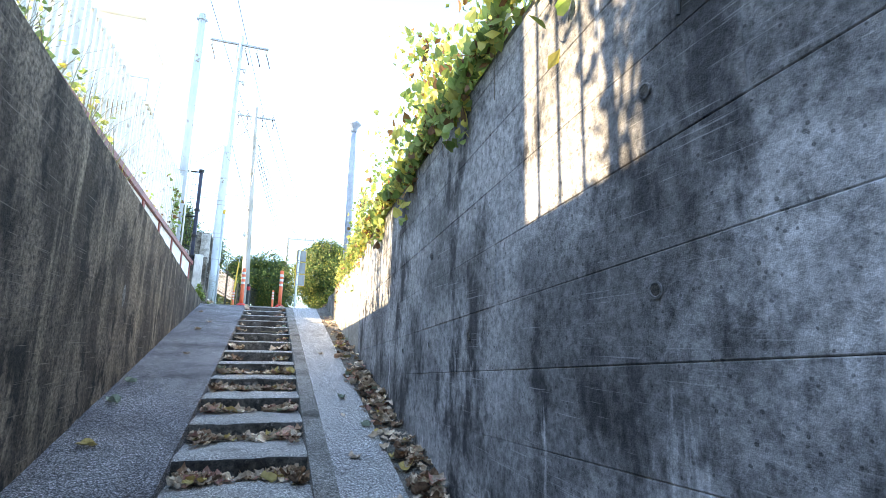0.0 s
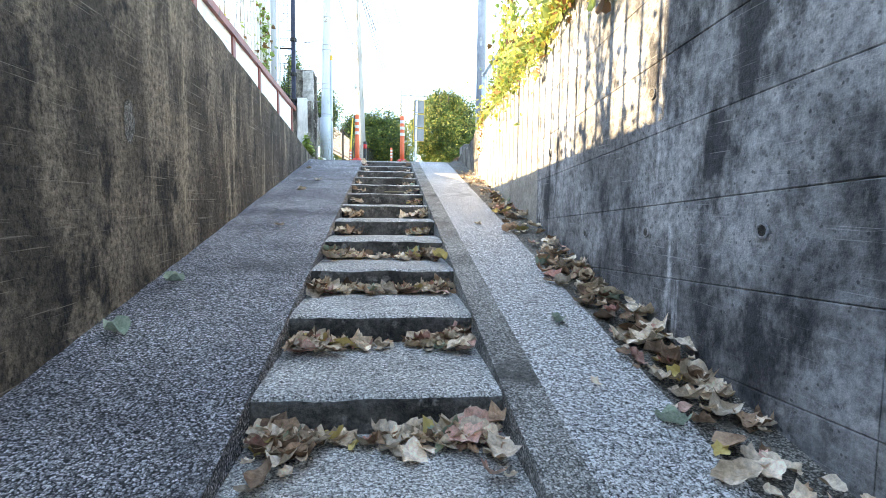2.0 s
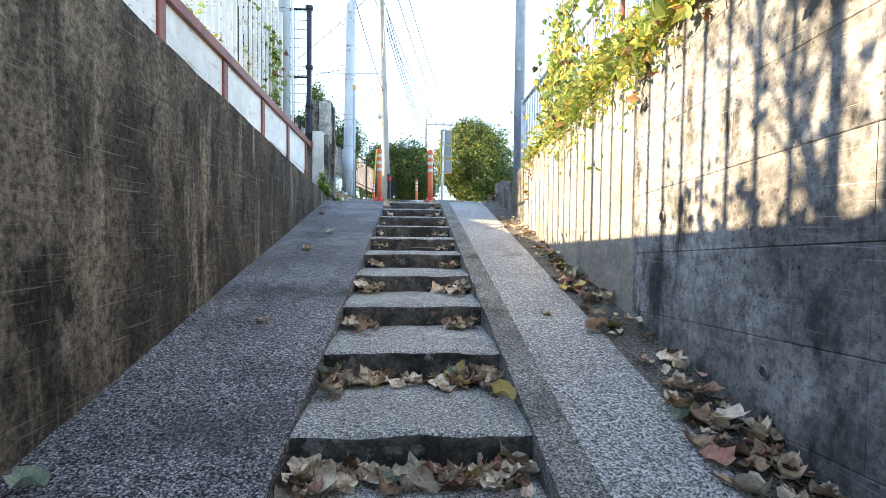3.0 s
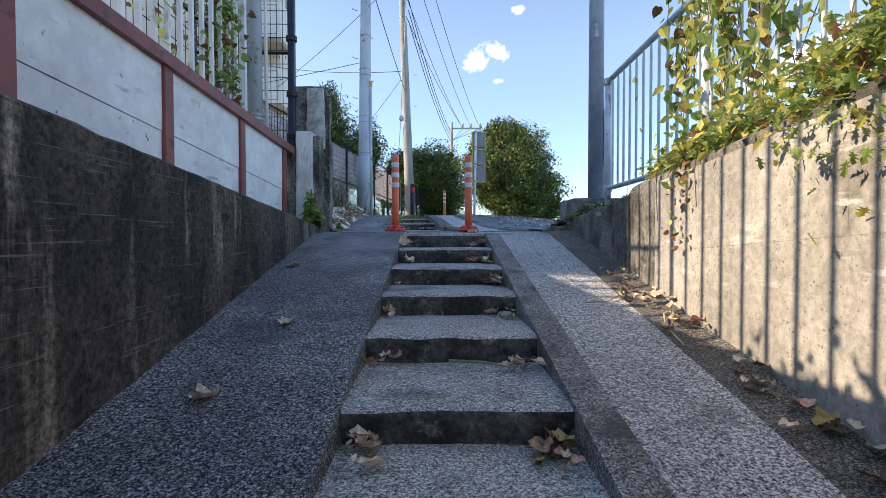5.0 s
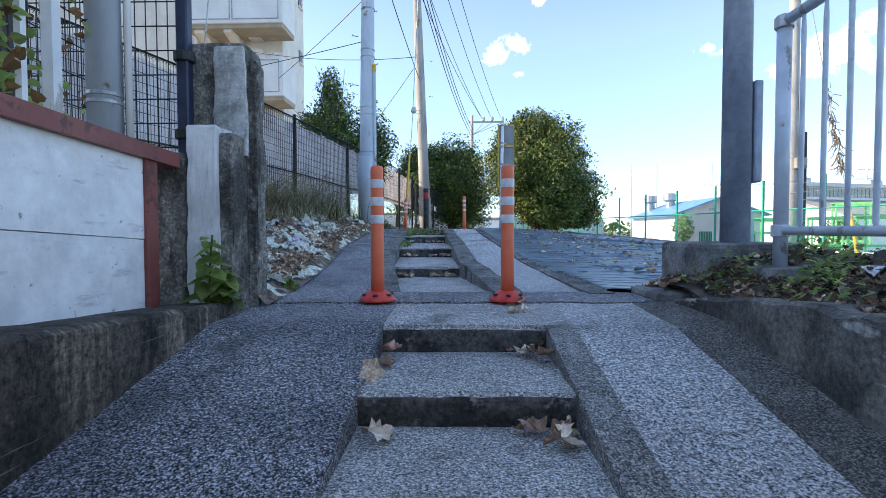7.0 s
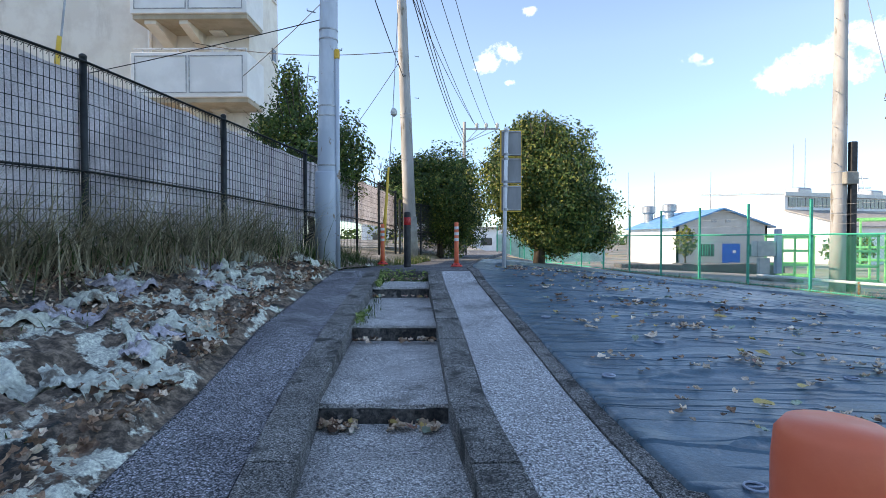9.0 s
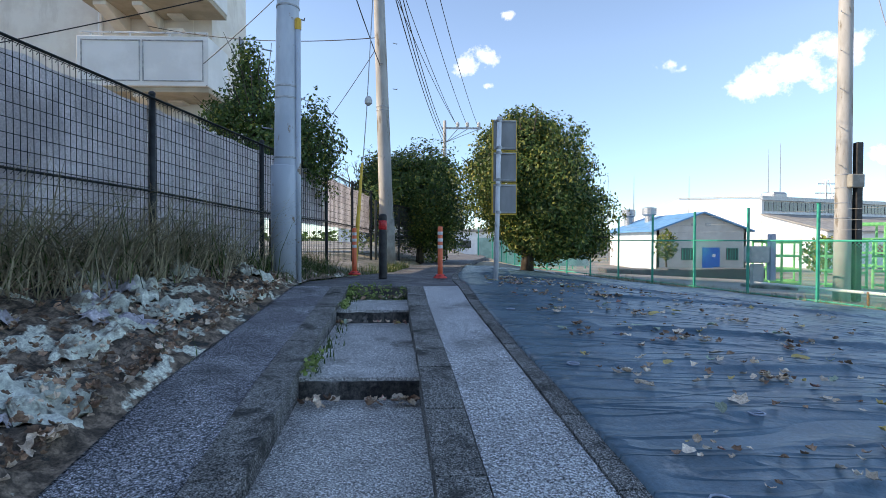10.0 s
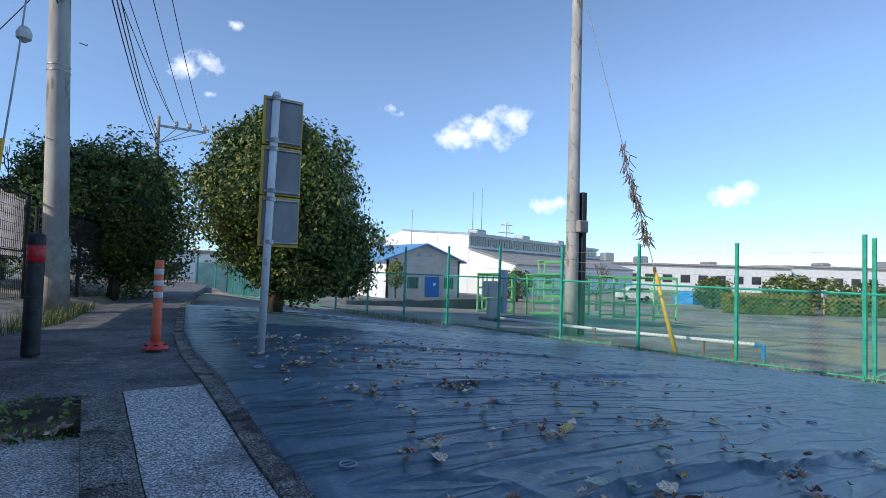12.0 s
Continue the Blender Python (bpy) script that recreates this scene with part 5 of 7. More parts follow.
# ---------- foliage ----------
LEAF_HEX = [(0, 0, 0), (0.28, -0.10, 0.10), (0.52, 0.16, 0.14), (0.44, 0.58, 0.02), (0.04, 1.12, -0.20), (-0.40, 0.60, 0.04), (-0.50, 0.18, 0.16), (-0.26, -0.08, 0.10), (0, 0.38, -0.07)]
HEX_F = [(k, (k + 1) % 8, 8) for k in range(8)]
LEAF_QUAD = [(0, 0, 0), (0.27, 0.5, 0.05), (0, 1.0, 0.0), (-0.27, 0.5, 0.05)]
QUAD_F = [(0, 1, 2), (0, 2, 3)]
CURL = []
_r = random.Random(3)
for q in range(8):
    # lobed or oval dry leaves, folded along the midrib and curled at the rim
    n, lobed, fold, curl = 16, q % 3 != 1, _r.uniform(0.1, 0.7), _r.uniform(0.2, 0.8)
    pts, ring = [(0, 0, 0)], []
    for k in range(n):
        a = 2 * math.pi * k / n
        rad = (0.58 if k % 3 == 0 else 0.46) * _r.uniform(0.80, 1.15) if lobed else 0.52 * _r.uniform(0.9, 1.08)
        u, v = rad * math.cos(a) * (0.9 if lobed else 0.58), rad * math.sin(a)
        pts.append((u * 0.55, v * 0.55, fold * abs(u) * 0.5 + _r.uniform(-0.03, 0.03)))
        ring.append((u, v, fold * abs(u) + curl * rad * rad * _r.uniform(-0.2, 1.6)))
    pts += ring
    CURL.append((pts, [(0, 1 + k, 1 + (k + 1) % n) for k in range(n)] + [(1 + k, 1 + n + k, 1 + n + (k + 1) % n, 1 + (k + 1) % n) for k in range(n)]))


class Cloud:
    """Gathers many small leaves into one mesh."""

    def __init__(self):
        self.v, self.f, self.m = [], [], []

    def add(self, shape, faces, loc, rot, size, mi):
        base = len(self.v)
        m3 = rot.to_matrix() if isinstance(rot, Euler) else rot
        for p in shape:
            self.v.append(tuple(m3 @ Vector((p[0] * size, p[1] * size, p[2] * size)) + Vector(loc)))
        for f in faces:
            self.f.append(tuple(base + i for i in f))
            self.m.append(mi)

    def blade(self, loc, h, lean, az, width, mi):
        base = len(self.v)
        x, y, z = loc
        ca, sa = math.cos(az), math.sin(az)
        for k in range(4):
            s = k / 3
            w = width * (1 - s) * 0.5 + 0.0004
            off = lean * s * s * h
            zz = z + h * (s - 0.3 * lean * s * s)
            self.v.append((x + ca * off - sa * w, y + sa * off + ca * w, zz))
            self.v.append((x + ca * off + sa * w, y + sa * off - ca * w, zz))
        for k in range(3):
            a = base + 2 * k
            self.f.append((a, a + 1, a + 3, a + 2))
            self.m.append(mi)

    def make(self, name, mats, parent=None, label="", smooth=False):
        me = bpy.data.meshes.new(name)
        me.from_pydata(self.v, [], self.f)
        for m in mats:
            me.materials.append(m)
        me.polygons.foreach_set("material_index", self.m)
        me.update()
        return meshed(name, me, None, parent, label, smooth)


def any_rot(r, tilt=3.14):
    return Euler((r.uniform(-tilt, tilt), r.uniform(-tilt, tilt), r.uniform(0, 6.283)))


def crown_cloud(r, blobs, n, size, weights, lumps=0.22, shell=0.72, gap=-0.28):
    c = Cloud()
    tot = sum(b[3] * b[4] + b[4] * b[5] + b[3] * b[5] for b in blobs)
    for cx, cy, cz, rx, ry, rz in blobs:
        cnt = int(n * (rx * ry + ry * rz + rx * rz) / tot)
        for _ in range(cnt):
            d = Vector((r.gauss(0, 1), r.gauss(0, 1), r.gauss(0, 1))).normalized()
            k = r.uniform(shell, 1.0) * (1 + lumps * fbm(d.x * 2.2 + cx, d.y * 2.2 + cy, d.z * 2.2 + cz, 3))
            p = (cx + d.x * rx * k, cy + d.y * ry * k, cz + d.z * rz * k)
            if fbm(p[0] * 1.4, p[1] * 1.4, p[2] * 1.4, 2) < gap:
                continue
            rot = (d + Vector((r.gauss(0, .5), r.gauss(0, .5), r.gauss(0, .5)))).to_track_quat("Z", "Y").to_matrix() @ Euler((r.uniform(-.4, .4), r.uniform(-.4, .4), r.uniform(0, 6.28))).to_matrix()
            x = r.random()
            mi = 0
            acc = 0
            for q, w in enumerate(weights):
                acc += w
                if x < acc:
                    mi = q
                    break
            c.add(LEAF_QUAD, QUAD_F, p, rot, size * r.uniform(0.7, 1.3), mi)
    return c


def tree(name, label, at, trunk_h, trunk_r, blobs, n, size, mats, weights, seed, limbs=7, lumps=0.22, shell=0.72, gap=-0.28):
    r = random.Random(seed)
    t = thing(name, label, "tree", at=at)
    bm = bmesh.new()
    tube(bm, [(0, 0, -0.2), (0.03, 0.02, trunk_h * 0.5), (-0.02, 0.03, trunk_h), (0, 0, trunk_h * 1.7)], [trunk_r * 1.2, trunk_r, trunk_r * 0.8, trunk_r * 0.3], 10)
    for k in range(limbs):
        b = blobs[k % len(blobs)]
        a = 2 * math.pi * k / limbs + r.uniform(-0.3, 0.3)
        e = (b[0] + 0.75 * b[3] * math.cos(a), b[1] + 0.75 * b[4] * math.sin(a), b[2] + r.uniform(-0.3, 0.6) * b[5])
        z0 = trunk_h * r.uniform(0.6, 1.2)
        mid = (e[0] * 0.45, e[1] * 0.45, z0 + (e[2] - z0) * 0.6)
        tube(bm, [(0, 0, z0), mid, e], [trunk_r * 0.5, trunk_r * 0.3, trunk_r * 0.08], 6)
        for _ in range(3):
            e2 = (e[0] + r.uniform(-.5, .5), e[1] + r.uniform(-.5, .5), e[2] + r.uniform(-.2, .6))
            tube(bm, [mid, ((mid[0] + e2[0]) / 2, (mid[1] + e2[1]) / 2, (mid[2] + e2[2]) / 2 + 0.1), e2], [trunk_r * 0.22, trunk_r * 0.14, trunk_r * 0.05], 4)
    part("trunk", bm, M_BARK, t, "dark forked trunk", True)
    crown_cloud(r, blobs, n, size, weights, lumps, shell, gap).make("crown", mats, t, "dense leafy crown")
    return t


tree("evergreen_tree", "round dense evergreen tree with yellowish sunlit top", (2.6, 26.6, 2.12), 0.7, 0.16,
     [(-0.05, 0, 2.5, 1.9, 1.8, 1.6), (0.55, 0, 1.5, 1.75, 1.7, 0.95), (-0.15, 0, 3.4, 1.15, 1.15, 0.9), (1.0, 0.2, 0.75, 1.3, 1.3, 0.6), (0.65, 0, 0.85, 1.35, 1.3, 0.75)], 105000, 0.10, [M_LEAFD, M_LEAFY], [0.74, 0.26], 11, 9, 0.34, 0.5, -0.5)
tree("evergreen_shrub", "tall dark evergreen shrub behind the footpath fence", (-0.45, 31.0, 2.05), 0.8, 0.14,
     [(0, 0, 2.4, 1.5, 1.6, 1.9), (0.6, 0, 1.5, 1.3, 1.4, 1.5), (-0.8, 0.4, 2.9, 0.9, 1.0, 1.2), (0.7, 0.3, 3.1, 0.8, 0.8, 0.9), (-1.5, 0.3, 2.9, 0.8, 0.8, 1.2), (-1.9, 0.5, 2.0, 0.8, 0.8, 1.2)], 64000, 0.105, [M_LEAFD, M_LEAFY], [0.84, 0.16], 12, 7, 0.42, 0.5, -0.4)
tree("holly_shrub", "loose dark-leaved evergreen shrub behind the mesh fence", (-3.15, 22.4, 2.35), 1.2, 0.08,
     [(0.05, 0, 1.9, 1.1, 1.0, 1.0), (-0.35, 0, 2.9, 0.75, 0.8, 0.9), (-0.4, 0, 3.7, 0.36, 0.4, 0.65), (0.75, 0.2, 2.3, 0.6, 0.7, 0.95), (-0.95, 0, 2.8, 0.38, 0.4, 0.45)], 19000, 0.08, [M_LEAFD, M_LEAFY], [0.9, 0.1], 13, 9, 0.45, 0.4, -0.45)
tree("yellowing_bush", "thin yellow-green bush beyond the mesh fence", (-1.5, 29.5, 2.2), 0.8, 0.05,
     [(-0.4, 0, 1.4, 0.8, 0.8, 1.2), (-1.2, 0.3, 1.6, 0.7, 0.7, 0.9)], 1500, 0.12, [M_VINEG, M_VINEY], [0.6, 0.4], 14, 8, 0.5)

# creeper and weeds along the top of the right wall
r = random.Random(21)
vine = Cloud()
stems = bmesh.new()
for _ in range(15000):
    y = 9.35 - 7.9 * r.random() ** 0.9
    dens = 0.55 + 0.45 * math.sin(y * 2.1 + 1) * math.sin(y * 0.9)
    if r.random() > dens + 0.25:
        continue
    u = r.random()
    tz = top_r(y)
    if y > 6.4 and (y > 9.2 or r.random() < 0.7):
        continue
    if u < (0.22 if y < 6.4 else 0.02):
        hang = abs(r.gauss(0, 0.13)) * (1.2 if math.sin(y * 5.3) > 0.6 else 0.35)
        p = (wall_rx(y) - 0.03 - 0.06 * r.random(), y, tz + 0.06 - hang)
    elif u < 0.6:
        p = (r.uniform(wall_rx(y), rail_x(y) + 0.1), y, tz + abs(r.gauss(0, 0.16)))
    else:
        hmax = (1.75 if y < 6.6 else 1.15) * (0.62 + 0.38 * math.sin(y * 3.1 + 0.6))
        p = (rail_x(y) - 0.06 + r.gauss(0, 0.16), y, tz + hmax * r.random() ** (0.8 if y < 6.6 else 1.6))
    x = r.random()
    far = y < 6.5
    mi = (0 if x < 0.62 else 1 if x < 0.88 else 2) if far else (0 if x < 0.5 else 1 if x < 0.88 else 2)
    if r.random() < (0.3 if y < 6.4 else 0.6):
        vine.add(LEAF_QUAD, QUAD_F, p, any_rot(r, 1.4), r.uniform(0.05, 0.10), mi)
        continue
    vine.add(LEAF_HEX, HEX_F, p, Euler((r.uniform(0.9, 2.6), r.uniform(-0.9, 0.9), r.uniform(0, 6.28))), r.uniform(0.035, 0.085) * (1.0 if y < 6 else 0.62), mi)
for cy in (8.7,):
    for _ in range(40):
        p = (wall_rx(cy) - 0.03 - 0.04 * r.random(), cy + r.gauss(0, 0.06), top_r(cy) - 0.02 - 0.5 * r.random() ** 1.5)
        vine.add(LEAF_HEX, HEX_F, p, any_rot(r, 1.5), r.uniform(0.018, 0.036), r.choice((0, 1, 2, 2)))
for _ in range(1100):
    cy = r.choice((6.3, 6.75, 7.1, 7.5, 7.95, 8.4, 8.8))
    y = cy + r.gauss(0, 0.13)
    h = (0.34 if cy < 8 else 0.16)
    p = (wall_rx(y) + r.gauss(0.06, 0.09), y, top_r(y) + r.gauss(h * 0.35, h * 0.45))
    if p[2] < top_r(y) + 0.01 and y > 7:
        continue
    if p[2] < top_r(y) + 0.01 and p[0] > wall_rx(y) - 0.02:
        p = (wall_rx(y) - 0.03 - 0.05 * r.random(), y, p[2])
    vine.add(LEAF_QUAD, QUAD_F, p, any_rot(r, 1.5), r.uniform(0.03, 0.065), 0 if r.random() < 0.6 else 1)
# feathery weeds spilling over the wall's top edge
LOBED = [(0, 0.42, -0.03), (0, 0, 0), (0.07, 0.18, 0), (0.34, 0.26, 0.05), (0.11, 0.38, 0), (0.42, 0.60, 0.06), (0.12, 0.62, 0), (0.24, 0.92, 0.03), (0, 1.15, -0.08), (-0.24, 0.92, 0.03), (-0.12, 0.62, 0), (-0.42, 0.60, 0.06), (-0.11, 0.38, 0), (-0.34, 0.26, 0.05), (-0.07, 0.18, 0)]
LOBED_F = [(0, 1 + k, 1 + (k + 1) % 14) for k in range(14)]
for cy, n, spread, rise in ((5.7, 520, 0.20, 0.18), (6.2, 520, 0.20, 0.22), (6.8, 760, 0.22, 0.26), (7.3, 1000, 0.22, 0.28), (7.75, 700, 0.16, 0.20), (8.35, 260, 0.14, 0.09), (8.75, 320, 0.16, 0.11), (9.1, 280, 0.12, 0.12)):
    for _ in range(n):
        y = cy + r.gauss(0, spread)
        if y > 9.42:
            continue
        d = Vector((r.gauss(0, 1), r.gauss(0, 0.6), abs(r.gauss(0, 1)))).normalized()
        x = wall_rx(y) + 0.10 + d.x * rise * 0.75
        z = top_r(y) + 0.02 + d.z * rise * r.uniform(0.5, 1.15)
        if x < wall_rx(y) - 0.02:
            x = wall_rx(y) - 0.03 - 0.10 * r.random()
            z -= abs(r.gauss(0, rise * 0.6))
        roll = r.random()
        vine.add(LOBED, LOBED_F, (x, y, z), Euler((r.uniform(-1.3, 0.5), r.uniform(-0.6, 0.6), r.uniform(0, 6.28))), r.uniform(0.028, 0.058), 0 if roll < 0.72 else 1 if roll < 0.90 else 2)
# leafy strands hanging over the railing
for k in range(42):
    y = r.uniform(8.45, 9.5) if k < 38 else r.uniform(7.0, 8.2)
    ztop, drop = r.uniform(3.05, 3.95), r.uniform(0.35, 1.0)
    x, q = rail_x(y) - r.uniform(0.0, 0.16), 0.0
    pts = []
    while q < drop:
        pts.append((x, y, ztop - q))
        roll = r.random()
        vine.add(LEAF_HEX, HEX_F, (x + r.gauss(0, 0.03), y + r.gauss(0, 0.03), ztop - q), Euler((r.uniform(-2.4, -1.1), r.uniform(-0.5, 0.5), r.uniform(0, 6.28))), r.uniform(0.035, 0.07), 0 if roll < 0.66 else 1 if roll < 0.9 else 2)
        q += r.uniform(0.02, 0.06)
        x += r.gauss(0, 0.008)
        y += r.gauss(0, 0.012)
    if len(pts) > 2:
        tube(stems, pts, 0.003, 4)
creeper = thing("creeper", "yellow-green creeper and weeds over the wall and railing", "climbing plant", kind="stuff")
vine.make("leaves", [M_VINEG, M_VINEY, M_VINEB], creeper)
for k in range(46):
    y = r.uniform(1.5, 9.25)
    z = top_r(y)
    if k % 3 == 0:
        tube(stems, [(wall_rx(y) - 0.02, y, z + 0.02), (wall_rx(y) - 0.03, y + r.uniform(-.02, .02), z - 0.08), (wall_rx(y) - 0.022, y + r.uniform(-.03, .03), z - r.uniform(0.12, 0.35))], 0.0022, 4)
    else:
        a = y + r.uniform(-0.3, 0.3)
        tube(stems, [(rail_x(y), y, z), (rail_x(y) + r.uniform(-.1, .1), (y + a) / 2, z + 0.4), (rail_x(a) + r.uniform(-.1, .1), a, z + r.uniform(0.5, 1.1))], 0.003, 4)
part("stems", stems, M_TWIG, creeper, "thin brown stems")

# ivy on the left fence by the pole, weeds
ivy = Cloud()
for _ in range(900):
    y = 9.2 + 1.7 * r.random()
    cl = 10.35 if r.random() < 0.6 else y
    ivy.add(LEAF_HEX, HEX_F, (BX + r.uniform(-0.12, 0.06), (cl + r.gauss(0, 0.14)) if cl == 10.35 else y, 2.6 + 1.3 * r.random() ** (1.0 if cl == 10.35 else 3)), any_rot(r, 1.2), r.uniform(0.03, 0.07), 0 if r.random() < 0.75 else 2)
for _ in range(1700):
    y = r.uniform(2.0, 9.5)
    if math.sin(y * 2.7) + 0.6 * math.sin(y * 7.1) < 0.1 and y > 6:
        continue
    ivy.add(LEAF_HEX, HEX_F, (BX + r.uniform(0, 0.2), y, red_top(y) + abs(r.gauss(0, 0.13 if y > 6 else 0.22))), any_rot(r, 1.2), r.uniform(0.025, 0.06), 0 if r.random() < 0.7 else 1)
for _ in range(260):
    ivy.add(LEAF_HEX, HEX_F, (-2.02 + r.gauss(0, 0.05), 10.2 + r.random() * 1.1, 2.7 + 1.6 * r.random()), any_rot(r, 1.5), r.uniform(0.025, 0.05), 2)
tagged(ivy.make("ivy", [M_VINEG, M_VINEY, M_VINEB]), "sparse ivy and weeds growing through the bar fence", "climbing plant", kind="stuff")


def weed(at, seed, n=16, h=0.35, size=0.12):
    r = random.Random(seed)
    t = thing("weed", "leafy green weed growing at the wall's foot", "weed", "weeds", at=at)
    c = Cloud()
    bm = bmesh.new()
    tube(bm, [(0, 0, -0.02), (0.01, 0, h * 0.6), (0.02, 0.01, h)], 0.005, 5)
    for k in range(n):
        a = k * 2.4
        z = h * (0.1 + 0.9 * k / n)
        c.add(LEAF_HEX, HEX_F, (0.01, 0, z), Euler((r.uniform(-0.7, 0.1), 0, a)), size * (1.1 - 0.6 * k / n), 0)
    part("stem", bm, M_GRASS, t)
    c.make("leaves", [M_VINEG], t)
    return t


weed((-1.40, 11.12, 1.90), 1, 18, 0.36, 0.13)
weed((-1.33, 11.18, 1.89), 2, 12, 0.2, 0.10)
weed((-1.32, 12.1, 1.86), 6, 12, 0.1, 0.08)

# grasses
grass = Cloud()
for _ in range(5600):
    s = r.random()
    i = min(int(s * 5), 4)
    f = s * 5 - i
    x = FP[i][0] + (FP[i + 1][0] - FP[i][0]) * f + abs(r.gauss(0, 0.45)) + 0.05
    y = FP[i][1] + (FP[i + 1][1] - FP[i][1]) * f
    if x > asph_l(y) - 0.1:
        continue
    grass.blade((x, y, bank_z(x, y) - 0.02), r.uniform(0.4, 1.3) * (1 if y < 19 else 0.4), r.uniform(0.4, 2.4), r.uniform(0, 6.28), 0.012, 0 if r.random() < (0.8 if y < 19 else 0.2) else 1)
for _ in range(420):
    s = r.random() * 3.2
    i = int(s)
    f = s - i
    x = FP[i][0] + (FP[i + 1][0] - FP[i][0]) * f + abs(r.gauss(0.1, 0.3)) + 0.06
    y = FP[i][1] + (FP[i + 1][1] - FP[i][1]) * f
    grass.blade((x, y, bank_z(x, y) - 0.02), r.uniform(0.7, 1.35), r.uniform(0.5, 1.5), r.uniform(-0.8, 2.2), 0.022, 0)
for _ in range(3200):
    y = r.uniform(18.6, 27)
    x = asph_l(y) - abs(r.gauss(0, 0.3)) - 0.02
    grass.blade((x, y, path_z(y) - 0.03), r.uniform(0.08, 0.30), r.uniform(0.1, 0.8), r.uniform(0, 6.28), 0.010, 1 if r.random() < 0.8 else 0)
for _ in range(500):
    y = r.uniform(18.2, 18.62) if r.random() < 0.75 else r.uniform(15.5, 18.3)
    x = up_l(y) + 0.03 + abs(r.gauss(0, 0.06)) if y < 18.2 or r.random() < 0.3 else r.uniform(up_l(y), up_r(y))
    grass.blade((x, y, (2.19 if y > 17.45 else 2.05)), r.uniform(0.02, 0.09), r.uniform(0.1, 0.9), r.uniform(0, 6.28), 0.012, 1)
for _ in range(500):
    x, y = r.uniform(-3.2, -1.6), r.uniform(12.3, 18)
    if fbm(x * 1.3, y * 1.3, 8.0) < 0.15:
        continue
    grass.blade((x, y, bank_z(x, y)), r.uniform(0.03, 0.10), r.uniform(0.2, 0.9), r.uniform(0, 6.28), 0.008, 1)
for _ in range(3000):
    y = r.uniform(16, 34)
    x = fence_x(y) + r.gauss(-0.15, 0.3)
    grass.blade((x, y, 1.30), r.uniform(0.06, 0.32), r.uniform(0.2, 1.0), r.uniform(0, 6.28), 0.016, 0 if r.random() < 0.7 else 1)
tagged(grass.make("grass", [M_STRAW, M_GRASS]), "dry straw-coloured grass and green tufts", "grass", kind="stuff")
weedy = Cloud()
for _ in range(330):
    y = r.uniform(18.22, 18.62)
    x = r.uniform(up_l(y), up_r(y)) if r.random() < 0.6 else up_l(y) + abs(r.gauss(0, 0.08))
    weedy.add(LEAF_HEX, HEX_F, (x, y, 2.2 + 0.06 * r.random() + 0.3 * (y - 18.28)), any_rot(r, 0.9), r.uniform(0.015, 0.035), 0)
for _ in range(120):
    y = 15.75 + r.gauss(0, 0.12)
    weedy.add(LEAF_HEX, HEX_F, (up_l(y) + 0.03 + 0.06 * r.random(), y, 2.07 + 0.06 * r.random()), any_rot(r, 0.9), r.uniform(0.015, 0.03), 0)
for _ in range(120):
    y = 17.62 + r.gauss(0, 0.12)
    weedy.add(LEAF_HEX, HEX_F, (up_l(y) + 0.03 + 0.06 * r.random(), y, 2.2 + 0.06 * r.random()), any_rot(r, 0.9), r.uniform(0.015, 0.03), 0)
tagged(weedy.make("low_weeds", [M_VINEG]), "low green weeds at the head of the steps", "weeds", kind="stuff")
dg = Cloud()
for _ in range(900):
    y = r.uniform(1.0, 5.2)
    dg.blade((-1.3 - 0.35 * r.random(), y, top_l(y) - 0.05), r.uniform(0.2, 0.65), r.uniform(0.1, 0.8), r.uniform(0, 6.28), 0.010, 0 if r.random() < 0.7 else 1)
tagged(dg.make("dry_grass", [M_STRAW, M_VINEY]), "pale dry grass tufts on a wall top", "grass", kind="stuff")

# ---------- fallen leaves ----------
DRY = [M_DRY1, M_DRY2, M_DRY3, M_DRY4, M_DRY5]


def pick_dry(x):
    return 0 if x < 0.56 else 1 if x < 0.85 else 2 if x < 0.88 else 3 if x < 0.92 else 4


def litter(c, loc, size, tilt=0.6):
    s, f = CURL[r.randrange(8)]
    c.add(s, f, loc, Euler((r.uniform(-tilt, tilt), r.uniform(-tilt, tilt), r.uniform(0, 6.28))), size, pick_dry(r.random()))


c = Cloud()
for _ in range(1050):
    y = r.uniform(-0.5, 9.6)
    if y > 5.6 and r.random() < 0.55:
        continue
    clump = 0.5 + 0.5 * math.sin(y * 4.7) * math.sin(y * 1.9 + 1)
    if r.random() > 0.4 + clump:
        continue
    off = abs(r.gauss(0.08, 0.07)) + 0.01
    x = wall_rx(y) - 0.02 - off
    small = 0.6 if y > 7.5 else 1.0
    litter(c, (x, y, slope_z(y) + 0.03 + max(0, 0.05 - off * 0.4) * r.random()), small * (0.03 + 0.10 * r.random() ** 2), 0.4)
tagged(c.make("leaf_litter", DRY), "drift of dry brown leaves along the wall's foot", "leaves", kind="stuff")
c = Cloud()
